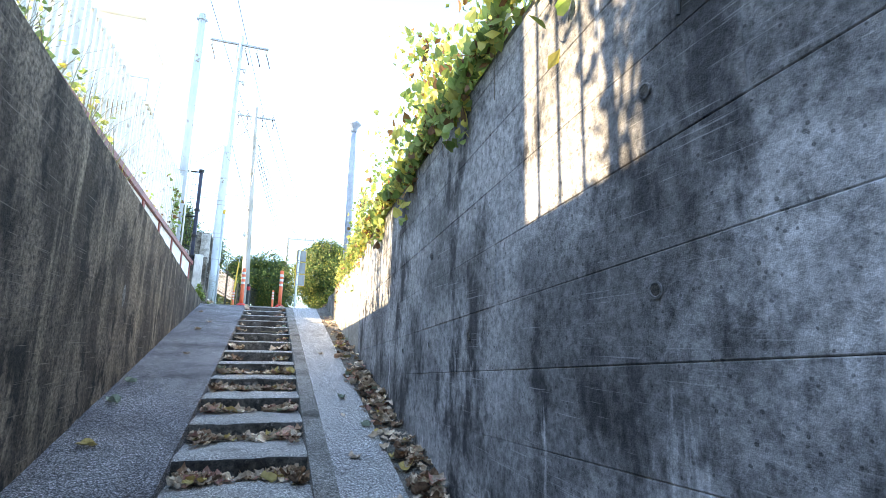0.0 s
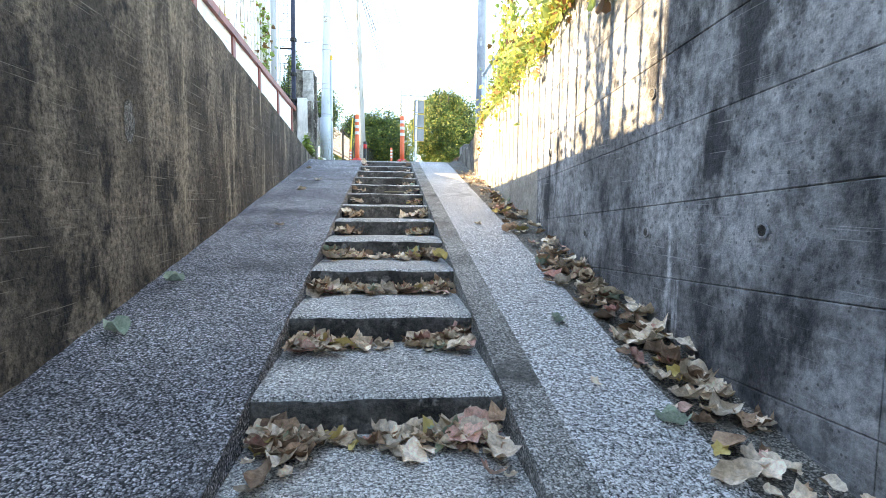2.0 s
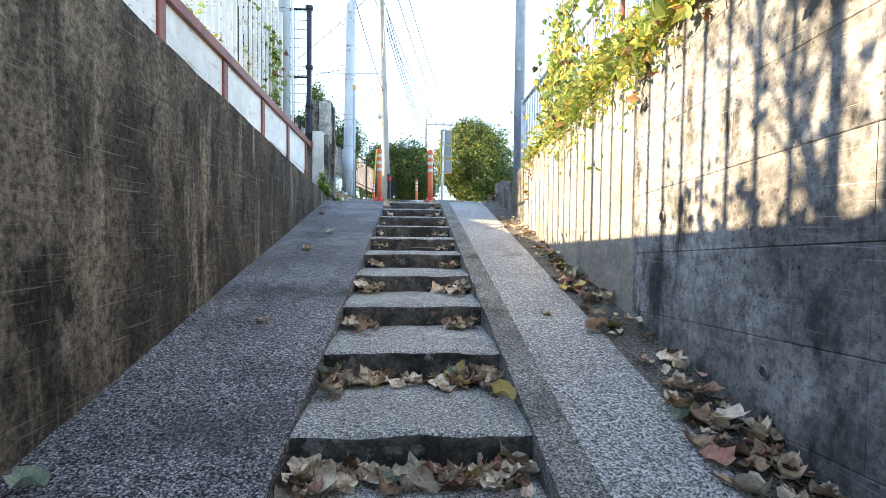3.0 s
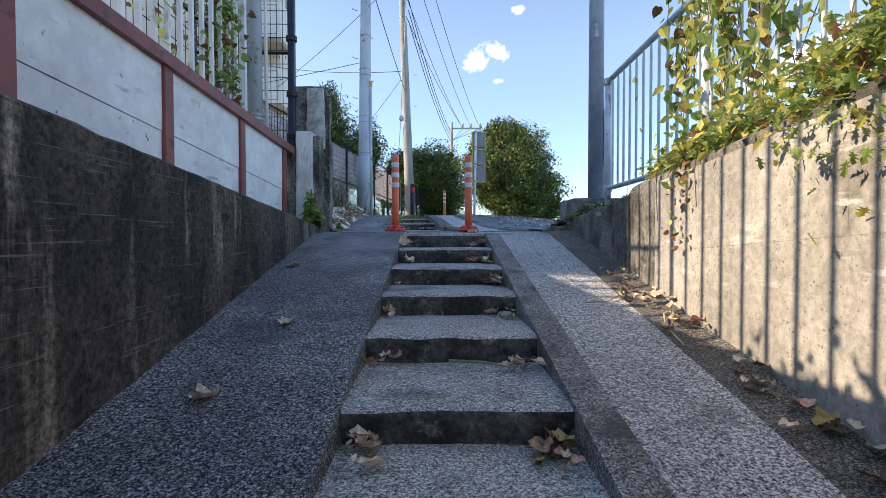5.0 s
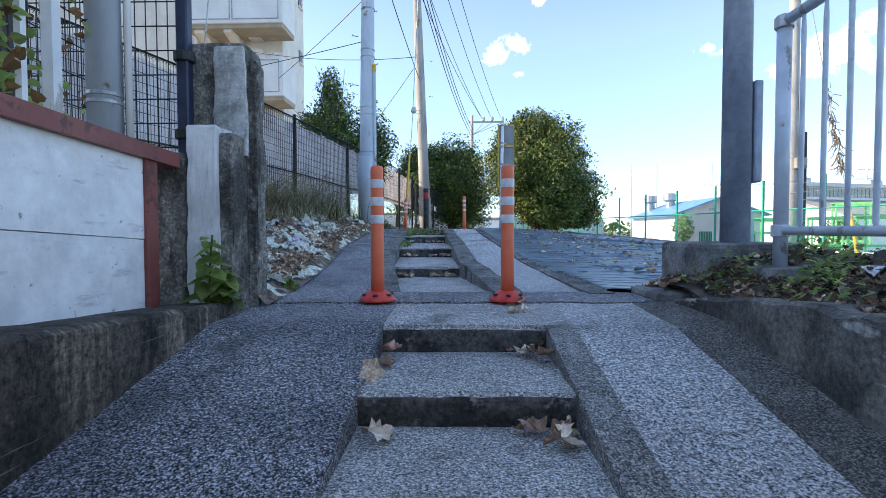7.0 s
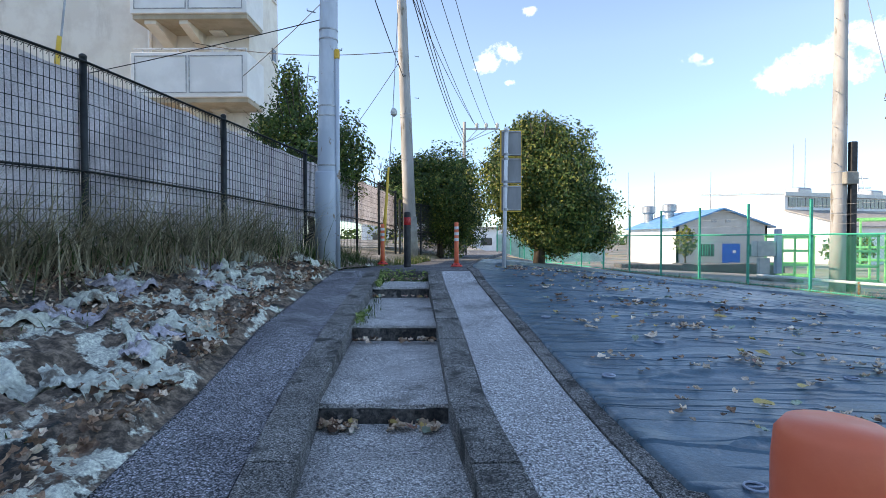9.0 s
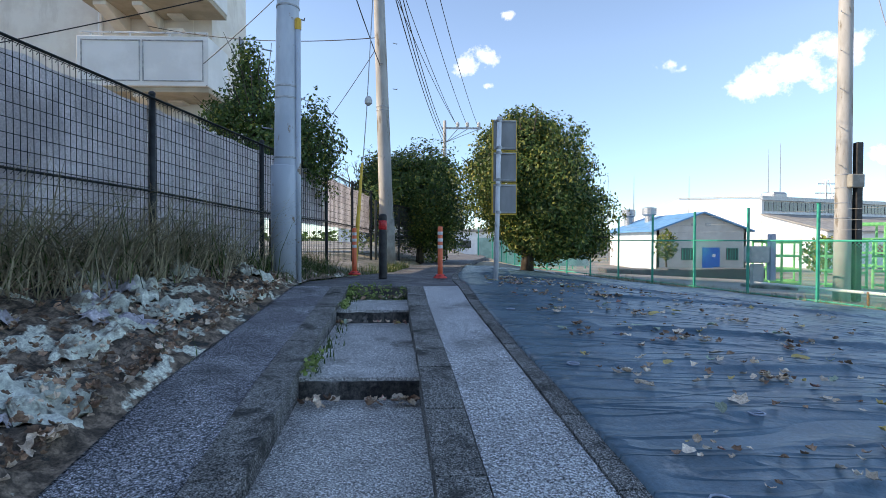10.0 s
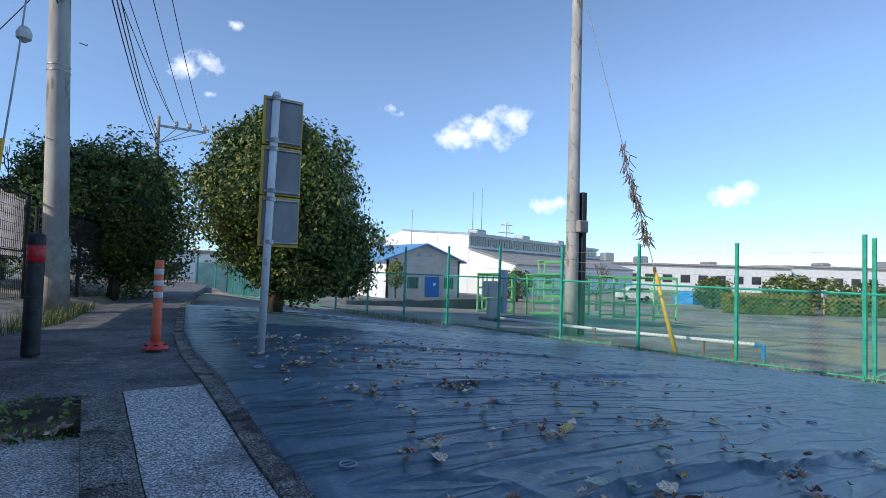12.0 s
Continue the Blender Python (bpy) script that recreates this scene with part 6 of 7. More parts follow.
for k in range(0, 20):
    y0, z0 = TOP_Y - RUN * k, TOP_Z - RISE * k
    amount = 12 if k < 6 else 30 if k < 9 else 85
    for side in (0, 1):
        for _ in range(int(amount * (1.0 if side else (0.35 if k < 7 else 1.0)))):
            dx = min(abs(r.gauss(0, 0.15 if k > 8 else 0.07)), 0.5)
            x = STAIR_L + 0.04 + dx if side == 0 else STAIR_R - 0.04 - dx
            y = y0 + RUN - 0.04 - abs(r.gauss(0, 0.055 + 0.06 * max(0, 1 - dx * 6)))
            litter(c, (x, y, z0 + 0.012 + 0.05 * r.random() * max(0, 1 - dx * 5)), (0.03 + 0.085 * r.random() ** 1.6) * (0.8 if k < 7 else 1), 0.5)
for (y0, z0, n) in ((13.93, 1.80, 60), (15.50, 1.935, 34), (17.40, 2.075, 16), (18.3, 2.21, 14)):
    for _ in range(n):
        s = r.random()
        s = s * 0.3 if r.random() < 0.4 else 1 - s * 0.45
        x = up_l(y0) + 0.03 + (up_r(y0) - up_l(y0) - 0.06) * s
        litter(c, (x, y0 - abs(r.gauss(0, 0.05)) - 0.02, z0 + 0.02 * r.random()), r.uniform(0.03, 0.075))
tagged(c.make("leaf_litter", DRY), "dry curled leaves gathered in the corners of the steps", "leaves", kind="stuff")
c = Cloud()
for _ in range(900):
    y = r.uniform(12.6, 21.5)
    x = edge_r(y) + 0.3 + abs(r.gauss(0.6, 1.3))
    if r.random() < 0.5:
        x, y = round(x * 1.2) / 1.2 + r.gauss(0, 0.1) + 0.2, round(y * 1.1) / 1.1 + r.gauss(0, 0.08)
    if x < edge_r(y) + 0.12 or x > 8:
        continue
    litter(c, (x, y, tarp_surf(x, y) + 0.012), r.uniform(0.025, 0.06), 0.35)
tagged(c.make("leaf_litter", DRY), "scattered dry leaves on the tarpaulin", "leaves", kind="stuff")
c = Cloud()
for _ in range(2600):
    y = r.uniform(11.9, 19.2)
    x = asph_l(y) - 0.15 - 2.6 * r.random()
    if fbm(x * 1.1, y * 1.1, 3.0) < -0.05 and x > -3.0:
        continue
    litter(c, (x, y, bank_z(x, y) + 0.04 + 0.05 * r.random()), r.uniform(0.02, 0.05), 0.9)
for _ in range(1800):
    y = r.uniform(12.2, 18.6)
    x = asph_l(y) - 0.05 - abs(r.gauss(0, 0.12)) if r.random() < 0.4 else asph_l(y) - 1.5 - 1.2 * r.random()
    litter(c, (x, y, bank_z(x, y) + 0.04 + 0.03 * r.random()), r.uniform(0.02, 0.06), 0.8)
for _ in range(260):
    x, y = 1.1 + abs(r.gauss(0, 0.22)), r.uniform(11.6, 12.3)
    litter(c, (x, y, heap_z(x, y) + 0.02), r.uniform(0.02, 0.06), 0.9)
tagged(c.make("leaf_litter", [M_DRY2, M_DRY1, M_TWIG, M_DRY2, M_DRY2]), "brown leaf litter over the bank", "leaves", kind="stuff")
c = Cloud()
for _ in range(2600):
    y = r.uniform(9.7, 12.4)
    x = wall_rx(min(y, 11.6)) + 0.08 + abs(r.gauss(0.15, 0.35))
    litter(c, (x, y, heap_z(x, y) + 0.01 + 0.02 * r.random()), r.uniform(0.012, 0.036), 1.0)
tagged(c.make("leaf_litter", [M_DRY2, M_BARK, M_TWIG, M_DRY1, M_BARK]), "dark dead leaves and crumbs on the soil heap", "leaves", kind="stuff")
c = Cloud()
for cx, cy, n in ((1.34, 11.30, 70), (1.42, 10.85, 90), (1.62, 11.0, 80), (1.30, 10.6, 40), (1.75, 11.30, 50), (1.25, 11.5, 30)):
    for _ in range(n):
        x, y = cx + r.gauss(0, 0.07), cy + r.gauss(0, 0.10)
        c.add(LOBED, LOBED_F, (x, y, heap_z(x, y) + 0.01 + 0.05 * r.random()), Euler((r.uniform(-0.2, 0.9), r.uniform(-0.4, 0.4), r.uniform(0, 6.28))), r.uniform(0.025, 0.05), 0)
tagged(c.make("low_weeds", [M_VINEG]), "low feathery green weeds on the soil heap", "weeds", kind="stuff")
leaf_meshes = []
for q in range(6):
    me = bpy.data.meshes.new("fallen_leaf")
    me.from_pydata(CURL[q][0], [], CURL[q][1])
    me.materials.append(DRY[(0, 2, 1, 0, 3, 2)[q]])
    me.update()
    leaf_meshes.append(me)
SINGLE = [(-1.07, 4.55, 0.10, 1), (-1.10, 5.12, 0.08, 1), (-0.98, 3.7, 0.09, 4), (0.84, 3.17, 0.12, 4), (0.72, 3.9, 0.08, 1), (0.62, 4.6, 0.075, 1), (0.55, 3.35, 0.07, 0), (0.70, 2.75, 0.08, 3), (-0.95, 7.9, 0.08, 0), (-0.88, 8.6, 0.07, 0), (-1.15, 9.7, 0.07, 3), (-0.85, 6.3, 0.06, 0), (0.8, 5.4, 0.09, 1), (0.6, 6.4, 0.05, 0)]
for x, y, s, q in SINGLE:
    ob = tagged(new("fallen_leaf", leaf_meshes[q]), "single curled fallen leaf on the ramp", "leaf", "fallen leaves")
    ob.matrix_world = pose(x, y, slope_z(y) + 0.02, 5, -5, r.uniform(0, 360)) @ Matrix.Scale(s * 1.25, 4)
ob = tagged(new("fallen_leaf", leaf_meshes[0]), "pale upright leaf leaning on a step", "leaf", "fallen leaves")
ob.matrix_world = pose(-0.445, 10.40, 1.77, 75, 0, 10) @ Matrix.Scale(0.09, 4)
for k in range(46):
    y = r.uniform(13, 20)
    x = edge_r(y) + 0.35 + abs(r.gauss(0.5, 1.5))
    ob = tagged(new("fallen_leaf", leaf_meshes[r.randrange(6)]), "dry curled leaf lying on the tarpaulin", "leaf", "fallen leaves")
    ob.matrix_world = pose(x, y, tarp_surf(x, y) + 0.015, r.uniform(-15, 15), r.uniform(-15, 15), r.uniform(0, 360)) @ Matrix.Diagonal((*([r.uniform(0.06, 0.11)] * 2), 0.05, 1))

# sticks and a paper scrap
def stick(pts, rad, label):
    return tagged(part("stick", tubed(pts, [rad * (1 - 0.5 * i / len(pts)) for i in range(len(pts))], 6), M_STRAW), label, "stick", "dry sticks")


k5 = TOP_Z - RISE * 5
stick([(-0.12, TOP_Y - RUN * 4 - 0.10, k5 + 0.030), (0.02, TOP_Y - RUN * 4 - 0.13, k5 + 0.032), (0.13, TOP_Y - RUN * 4 - 0.20, k5 + 0.028)], 0.007, "pale dry stick lying on a step")
stick([(0.92, 9.2, slope_z(9.2) + 0.03), (0.84, 9.0, slope_z(9.0) + 0.026), (0.74, 8.9, slope_z(8.9) + 0.022), (0.62, 8.88, slope_z(8.88) + 0.022)], 0.004, "thin curved dry stem on the ramp")
stick([(0.95, 8.7, slope_z(8.7) + 0.03), (0.88, 8.52, slope_z(8.52) + 0.026), (0.86, 8.3, slope_z(8.3) + 0.026)], 0.004, "thin curved dry stem on the ramp")
vs = [(1.50 + 0.09 * i, 10.62 + 0.07 * j, heap_z(1.50 + 0.09 * i, 10.62 + 0.07 * j) + 0.02 + 0.03 * ((i + j) % 2)) for j in range(3) for i in range(3)]
tagged(raw("paper_scrap", vs, [(j * 3 + i, j * 3 + i + 1, (j + 1) * 3 + i + 1, (j + 1) * 3 + i) for j in range(2) for i in range(2)], M_WHITE), "crumpled white paper scrap on the soil", "paper")

# scraps of old sheet lying on the bank, edges sunk into the litter
for k in range(52):
    rr = random.Random(100 + k)
    y = 12.1 + 6.9 * k / 52 + rr.uniform(-0.2, 0.2)
    x = asph_l(y) - 0.16 - 1.9 * rr.random() ** 1.2
    w, d, turn = rr.uniform(0.16, 0.50), rr.uniform(0.10, 0.30), rr.uniform(0, 6.28)
    n = 18
    vs = []
    for i in range(n + 1):
        for j in range(n + 1):
            u, v = 2 * i / n - 1, 2 * j / n - 1
            u, v = u * math.sqrt(1 - v * v / 2), v * math.sqrt(1 - u * u / 2)
            rad = math.hypot(u, v)
            ed = 0.62 + 0.30 * fbm(u * 2.1 / (rad + 0.2) + k, v * 2.1 / (rad + 0.2), 1.0, 4)
            du, dv = u * w * ed, v * d * ed
            px_, py_ = x + du * math.cos(turn) - dv * math.sin(turn), y + du * math.sin(turn) + dv * math.cos(turn)
            px_ = min(px_, asph_l(py_) - 0.05)
            base = bank_z(px_, py_) + 0.09 * fbm(px_ * 2.2, py_ * 2.2, 2.0, 5) + 0.05 * abs(fbm(px_ * 5, py_ * 5, 5.0, 4))
            lump = 0.026 + 0.085 * abs(fbm(px_ * 5 + k, py_ * 5, 2.0, 3)) + 0.03 * fbm(px_ * 17, py_ * 17, 4.0, 2)
            vs.append((px_, py_, base + lump - 0.035 * max(0, rad - 0.75) * 4 * rr.uniform(0.5, 1)))
    fs = [(i * (n + 1) + j, (i + 1) * (n + 1) + j, (i + 1) * (n + 1) + j + 1, i * (n + 1) + j + 1) for i in range(n) for j in range(n)]
    tagged(raw("sheet_scrap", vs, fs, M_CLOTH if k % 3 else M_CLOTHL, smooth=True), "crumpled pale weathered sheet scrap on the bank" if k % 3 else "crumpled lilac-grey weathered sheet scrap on the bank", "scrap", "sheet scraps on the bank")

# patches: mortar on the ramp, filler on the wall
def blob(name, cx, cy, rx, ry, seed, n=26):
    pts = [(cx, cy)]
    for k in range(n):
        a = 2 * math.pi * k / n
        q = 1 + 0.25 * fbm(math.cos(a) * 1.5 + seed, math.sin(a) * 1.5, seed)
        pts.append((cx + rx * q * math.cos(a), cy + ry * q * math.sin(a)))
    return pts, [(0, 1 + k, 1 + (k + 1) % n) for k in range(n)]


pts, fs = blob("p", -0.86, 2.12, 0.16, 0.30, 2.0)
tagged(raw("mortar_patch", [(x, y, slope_z(y) + 0.024) for x, y in pts], fs, M_KERB), "smooth pale mortar patch on the ramp", "patch", kind="structure")
pts, fs = blob("p", 4.965, 1.473, 0.055, 0.085, 5.0)
tagged(raw("filler_patch", [(wall_lx(y) - 0.006 * fbm(y * 2.2, z * 2.2, 7.0) + 0.0016, y, z) for y, z in pts], fs, M_KERB), "pale filler patch on the dark wall", "patch", kind="structure")

# ---------- apartment house behind the fence ----------
ap = thing("apartment_building", "cream rendered apartment building with white balconies", "building")
Y = 30.2
part("wall", boxed(-30, -8.1, Y, Y + 5, 1.5, 19, 0.02), M_BUILD, ap)
part("roof", boxed(-30.3, -8.0, Y - 0.3, Y + 5.2, 19, 19.5, 0.05), M_BALC, ap)
for z0 in (4.35, 7.2, 10.05, 12.9):
    bal = part("balcony", boxed(-10.95, -7.0, Y - 1.45, Y, z0 + 0.26, z0 + 0.48, 0.01), M_SOFFIT, ap, "balcony slab with brown soffit")
    part("parapet", boxed(-10.98, -6.97, Y - 1.55, Y - 1.43, z0 + 0.42, z0 + 1.95, 0.015), M_BALC, bal, "white panel parapet")
    part("parapet", boxed(-7.09, -6.97, Y - 1.43, Y, z0 + 0.42, z0 + 1.95, 0.01), M_BALC, bal)
    for xa, xb in ((-10.85, -9.05), (-8.98, -7.12)):
        for za in (z0 + 0.56, z0 + 1.80):
            part("panel_frame", boxed(xa, xb, Y - 1.575, Y - 1.55, za, za + 0.035, 0.005), M_GALV, bal, "thin grey panel edge")
        for xc in (xa, xb - 0.035):
            part("panel_frame", boxed(xc, xc + 0.035, Y - 1.575, Y - 1.55, z0 + 0.6, z0 + 1.80, 0.005), M_GALV, bal, "thin grey panel edge")
    part("hand_rail", boxed(-10.9, -7.0, Y - 1.52, Y - 1.46, z0 + 2.05, z0 + 2.10, 0.01), M_WHITE, bal, "white hand rail")
    for xx in (-10.6, -9.4, -8.2, -7.05):
        part("rail_post", boxed(xx, xx + 0.04, Y - 1.51, Y - 1.47, z0 + 1.95, z0 + 2.06), M_WHITE, bal)
    part("beam", prism([(Y - 1.35, z0 + 0.258), (Y - 1.35, z0 + 0.14), (Y, z0 - 0.25), (Y, z0 + 0.258)], -10.6, -10.2), M_BUILD, bal)
    part("beam", prism([(Y - 1.35, z0 + 0.258), (Y - 1.35, z0 + 0.14), (Y, z0 - 0.25), (Y, z0 + 0.258)], -9.4, -9.1), M_BUILD, bal)
    w = part("window", boxed(-10.3, -9.0, Y - 0.03, Y + 0.02, z0 + 0.3, z0 + 2.3), M_GLASS, ap, "dark balcony window")
    part("frame", boxed(-9.68, -9.62, Y - 0.05, Y - 0.03, z0 + 0.3, z0 + 2.3), M_GALV, w)
    part("air_conditioner", boxed(-8.1, -7.4, Y - 0.4, Y - 0.05, z0 + 0.9, z0 + 1.5, 0.02), M_SOFFIT, ap, "beige air-conditioning unit")
    part("column", boxed(-8.75, -8.25, Y - 0.5, Y, z0 + 0.2, z0 + 2.63), M_BUILD, ap)
for zz in (5.0, 7.9, 10.8, 13.6):
    for yy in (Y + 1.5, Y + 3.0, Y + 4.4):
        w = part("window", boxed(-8.12, -8.06, yy - 0.25, yy + 0.25, zz, zz + 0.6), M_GLASS, ap)
        part("sill", boxed(-8.1, -8.0, yy - 0.3, yy + 0.3, zz - 0.06, zz), M_BALC, w)
part("drain_pipe", tubed([(-11.15, Y - 0.1, 2), (-11.15, Y - 0.1, 18.5)], 0.07, 10), M_BALC, ap, "pale drain pipe", True)
part("stair_flank", prism([(Y, 2), (Y + 3.2, 2), (Y + 3.2, 7.6), (Y + 2.2, 8.6), (Y + 2.2, 10.5), (Y + 1.0, 11.8), (Y + 1.0, 13.5), (Y, 14.5)], -8.1, -7.5), M_BUILD, ap, "stepped stair flank")
# unseen block, added out of view to shade the upper path
shade_block = thing("apartment_wing", "plain unseen block added to shade the upper path and tarpaulin", "building")
part("wall", boxed(-26, -15.0, 9.49, 23.0, 1.0, 15.2, 0.02), M_BUILD, shade_block)
part("roof", boxed(-26.2, -14.9, 9.49, 23.1, 15.2, 15.5, 0.03), M_BALC, shade_block)
# Unseen blocks added to shade the right wall; the gap leaves a sun patch.
hs = thing("neighbour_house", "plain unseen house shape added to shade the lower right wall", "building")
part("wall", boxed(-12, -5.2, 1.85, 4.55, 1.0, 6.6, 0.02), M_BUILD, hs)
part("wall", boxed(-12, -5.2, -8, 1.15, 1.0, 6.9, 0.02), M_BUILD, hs)
part("roof", prism([(-8.3, 6.9), (1.15, 6.9), (-3.5, 8.9)], -12.3, -5.0), M_ROOFG, hs)

# ---------- green fence and yard ----------
gf = thing("chain_link_fence", "green chain-link fence with posts and top rail", "fence")
G = []
y = 18.75
for k in range(14):
    G.append((fence_x(y), y))
    y += 1.94
for k in range(1, 3):
    G.insert(0, (fence_x(18.75 - 2.3 * k), 18.75 - 2.3 * k))
GZ = 1.34
for i, (x, y) in enumerate(G):
    tall = 2.42 if i != 2 else 2.55
    part("fence_post", boxed(x - 0.03, x + 0.03, y - 0.03, y + 0.03, GZ - 0.3, GZ + tall, 0.004), M_GREEN, gf)
    part("post_cap", boxed(x - 0.034, x + 0.034, y - 0.034, y + 0.034, GZ + tall, GZ + tall + 0.015), M_GREEN, gf)
x, y = G[2]
part("gate_post", boxed(x + 0.02, x + 0.08, y - 0.15, y - 0.09, GZ - 0.3, GZ + 2.5, 0.004), M_GREEN, gf, "green gate post")
part("gate_brace", tubed([(x, y - 0.15, GZ + 0.1), (x + 0.5, y - 2.2, GZ + 1.5)], 0.02, 6), M_GREEN, gf)
for i in range(len(G) - 1):
    (xa, ya), (xb, yb) = G[i], G[i + 1]
    for zz, hh in ((1.52, 0.05), (0.06, 0.045)):
        part("rail", tubed([(xa, ya, GZ + zz), (xb, yb, GZ + zz)], hh / 2, 6), M_GREEN, gf)
    for zz in (1.78, 2.0, 2.25):
        part("barbed_wire", tubed([(xa, ya, GZ + zz), (xb, yb, GZ + zz)], 0.003, 3), M_GALV, gf)
    bm = bmesh.new()
    L = math.hypot(xb - xa, yb - ya)
    H, pitch = 1.44, 0.085 if i < 8 else 0.13
    for sgn in (1, -1):
        k = -H
        while k < L:
            a, b2 = max(k, 0), min(k + H, L)
            za, zb = (a - k), (b2 - k)
            if sgn < 0:
                za, zb = H - za, H - zb
            if b2 > a:
                tube(bm, [(xa + (xb - xa) * a / L, ya + (yb - ya) * a / L, GZ + 0.07 + za), (xa + (xb - xa) * b2 / L, ya + (yb - ya) * b2 / L, GZ + 0.07 + zb)], 0.0032 if i < 6 else 0.0028, 3, False)
            k += pitch
    part("chain_link", bm, M_GREEN, gf, "green wire netting")

pipe = thing("water_pipe", "pale blue pipe on rusty stakes along the fence", "pipe")
part("pipe", tubed([(11.6, 21.0, 1.62), (10.6, 24.0, 1.60), (10.0, 28.0, 1.55)], 0.04, 8), M_BALC, pipe)
part("elbow", tubed([(11.6, 21.0, 1.62), (11.68, 20.85, 1.6), (11.68, 20.85, 1.2)], 0.045, 8), M_BLUESH, pipe, "blue elbow")
for xx, yy in ((11.5, 21.4), (11.35, 22.0), (10.5, 24.5)):
    part("stake", tubed([(xx, yy, 1.1), (xx, yy, 1.62)], 0.03, 6), M_RUST, pipe)

cb = thing("control_box", "grey electrical box on a steel stand with a louvre panel", "electrical box", at=(11.9, 30.8, 1.1))
part("stand", boxed(-0.2, 0.2, -0.1, 0.1, 0, 0.9, 0.01), M_GALV, cb)
part("cabinet", boxed(-0.35, 0.35, -0.2, 0.2, 0.95, 1.55, 0.02), M_GALV, cb, "grey cabinet")
part("slab", boxed(-0.3, 1.2, -0.5, 0.5, -0.1, 0.15, 0.02), M_BLKCONC, cb)
part("louvre", boxed(0.45, 0.65, -0.1, 0.1, 0.3, 2.0, 0.01), M_DKSTEEL, cb)

st = thing("stone_stack", "low long stack of dark cut stones", "stone stack")
for k in range(14):
    part("block", boxed(9.6 + 0.75 * k, 10.3 + 0.75 * k, 40 + 0.15 * k, 41.3 + 0.15 * k, 0.4, 1.25 + rng.uniform(-0.06, 0.06), 0.03), M_GRAVEL, st)


def rack(x, y, z, h=2.3):
    t = thing("steel_rack", "yellow-green painted steel storage rack", "rack", "green racks in the yard", at=(x, y, z))
    for dx in (0, 1.5):
        for dy in (0, 1.3):
            part("upright", boxed(dx, dx + 0.09, dy, dy + 0.09, 0, h, 0.01), M_GREEN2, t)
    for zz in (0.15, 0.8, 1.5, h - 0.1):
        for dy in (0, 1.3):
            part("beam", boxed(0, 1.59, dy, dy + 0.08, zz, zz + 0.1, 0.01), M_GREEN2, t)
    for k in range(6):
        part("slat", boxed(-0.05, 1.65, 0.05 + k * 0.24, 0.17 + k * 0.24, h, h + 0.06, 0.005), M_GREEN2, t)
    return t


rk = rack(16.3, 36.5, 0.55)
for k in range(1, 5):
    copy_thing(rk, pose(16.3 + 1.85 * k, 36.5 - 1.1 * k, 0.55 + 0.02 * k, 0, 0, -30 + 4 * k))
copy_thing(rk, pose(17.8, 39, 0.5, 0, 0, -25))
copy_thing(rk, pose(20.8, 37.4, 1.4, 0, 0, -28))

hut = thing("site_hut", "white single-storey hut with a blue gable roof", "building")
x0, x1, y0, y1, zb = 22.5, 31.4, 62, 75, -0.3
part("wall", prism([(y0, zb), (y1, zb), (y1, 4.0), (y0, 4.0)], x0, x0 + 0.2), M_HUTW, hut)
bm = bmesh.new()
ga = [bm.verts.new(p) for p in ((x0, y0, zb), (x1, y0, zb), (x1, y0, 4.0), ((x0 + x1) / 2, y0, 5.55), (x0, y0, 4.0))]
gb = [bm.verts.new((v.co.x, y0 + 0.2, v.co.z)) for v in ga]
bm.faces.new(ga)
bm.faces.new(gb[::-1])
for k in range(5):
    bm.faces.new((ga[k], gb[k], gb[(k + 1) % 5], ga[(k + 1) % 5]))
part("gable_wall", bm, M_HUT_SHADED, hut, "gable wall with its shade in the beige colour")
part("wall", boxed(x1 - 0.2, x1, y0, y1, zb, 4.0), M_HUTW, hut)
for sx, xm in ((x0 - 0.6, 1), (x1 + 0.6, -1)):
    bm = bmesh.new()
    xr = (x0 + x1) / 2
    q = [bm.verts.new(p) for p in ((sx, y0 - 0.5, 3.85), (xr, y0 - 0.5, 5.7), (xr, y1, 5.7), (sx, y1, 3.85), (sx, y0 - 0.5, 3.7), (xr, y0 - 0.5, 5.55), (xr, y1, 5.55), (sx, y1, 3.7))]
    for f in ((0, 1, 2, 3), (7, 6, 5, 4), (0, 4, 5, 1), (3, 2, 6, 7), (0, 3, 7, 4)):
        bm.faces.new([q[i] for i in f])
    part("roof", bm, M_ROOFB, hut, "blue metal roof")
d = part("door", boxed(27.0, 28.75, y0 - 0.06, y0, zb + 0.3, 2.15, 0.01), M_DOORB, hut, "blue double door")
part("door_window", boxed(28.0, 28.3, y0 - 0.08, y0 - 0.06, 1.2, 1.5), M_HUTW, d)
for xa, xb in ((24.9, 26.2), (29.4, 30.6)):
    w = part("window", boxed(xa, xb, y0 - 0.05, y0, 0.9, 2.1), M_GLASS, hut, "window with green bars")
    for k in range(5):
        part("bar", boxed(xa + 0.1 + k * 0.26, xa + 0.16 + k * 0.26, y0 - 0.08, y0 - 0.05, 0.9, 2.1), M_GREEN, w)
for xx in (25.9, 27.3):
    part("vent", boxed(xx, xx + 0.5, y0 - 0.05, y0, 4.25, 4.55), M_GALV, hut)
for xx, yy in ((25.2, 70), (24.4, 74)):
    part("roof_ventilator", turned([(0.5, 4.6), (0.5, 5.6), (0.8, 5.8), (0.8, 6.5), (0.5, 6.6)], 14, (xx, yy, 0)), M_GALV, hut, "round roof ventilator")

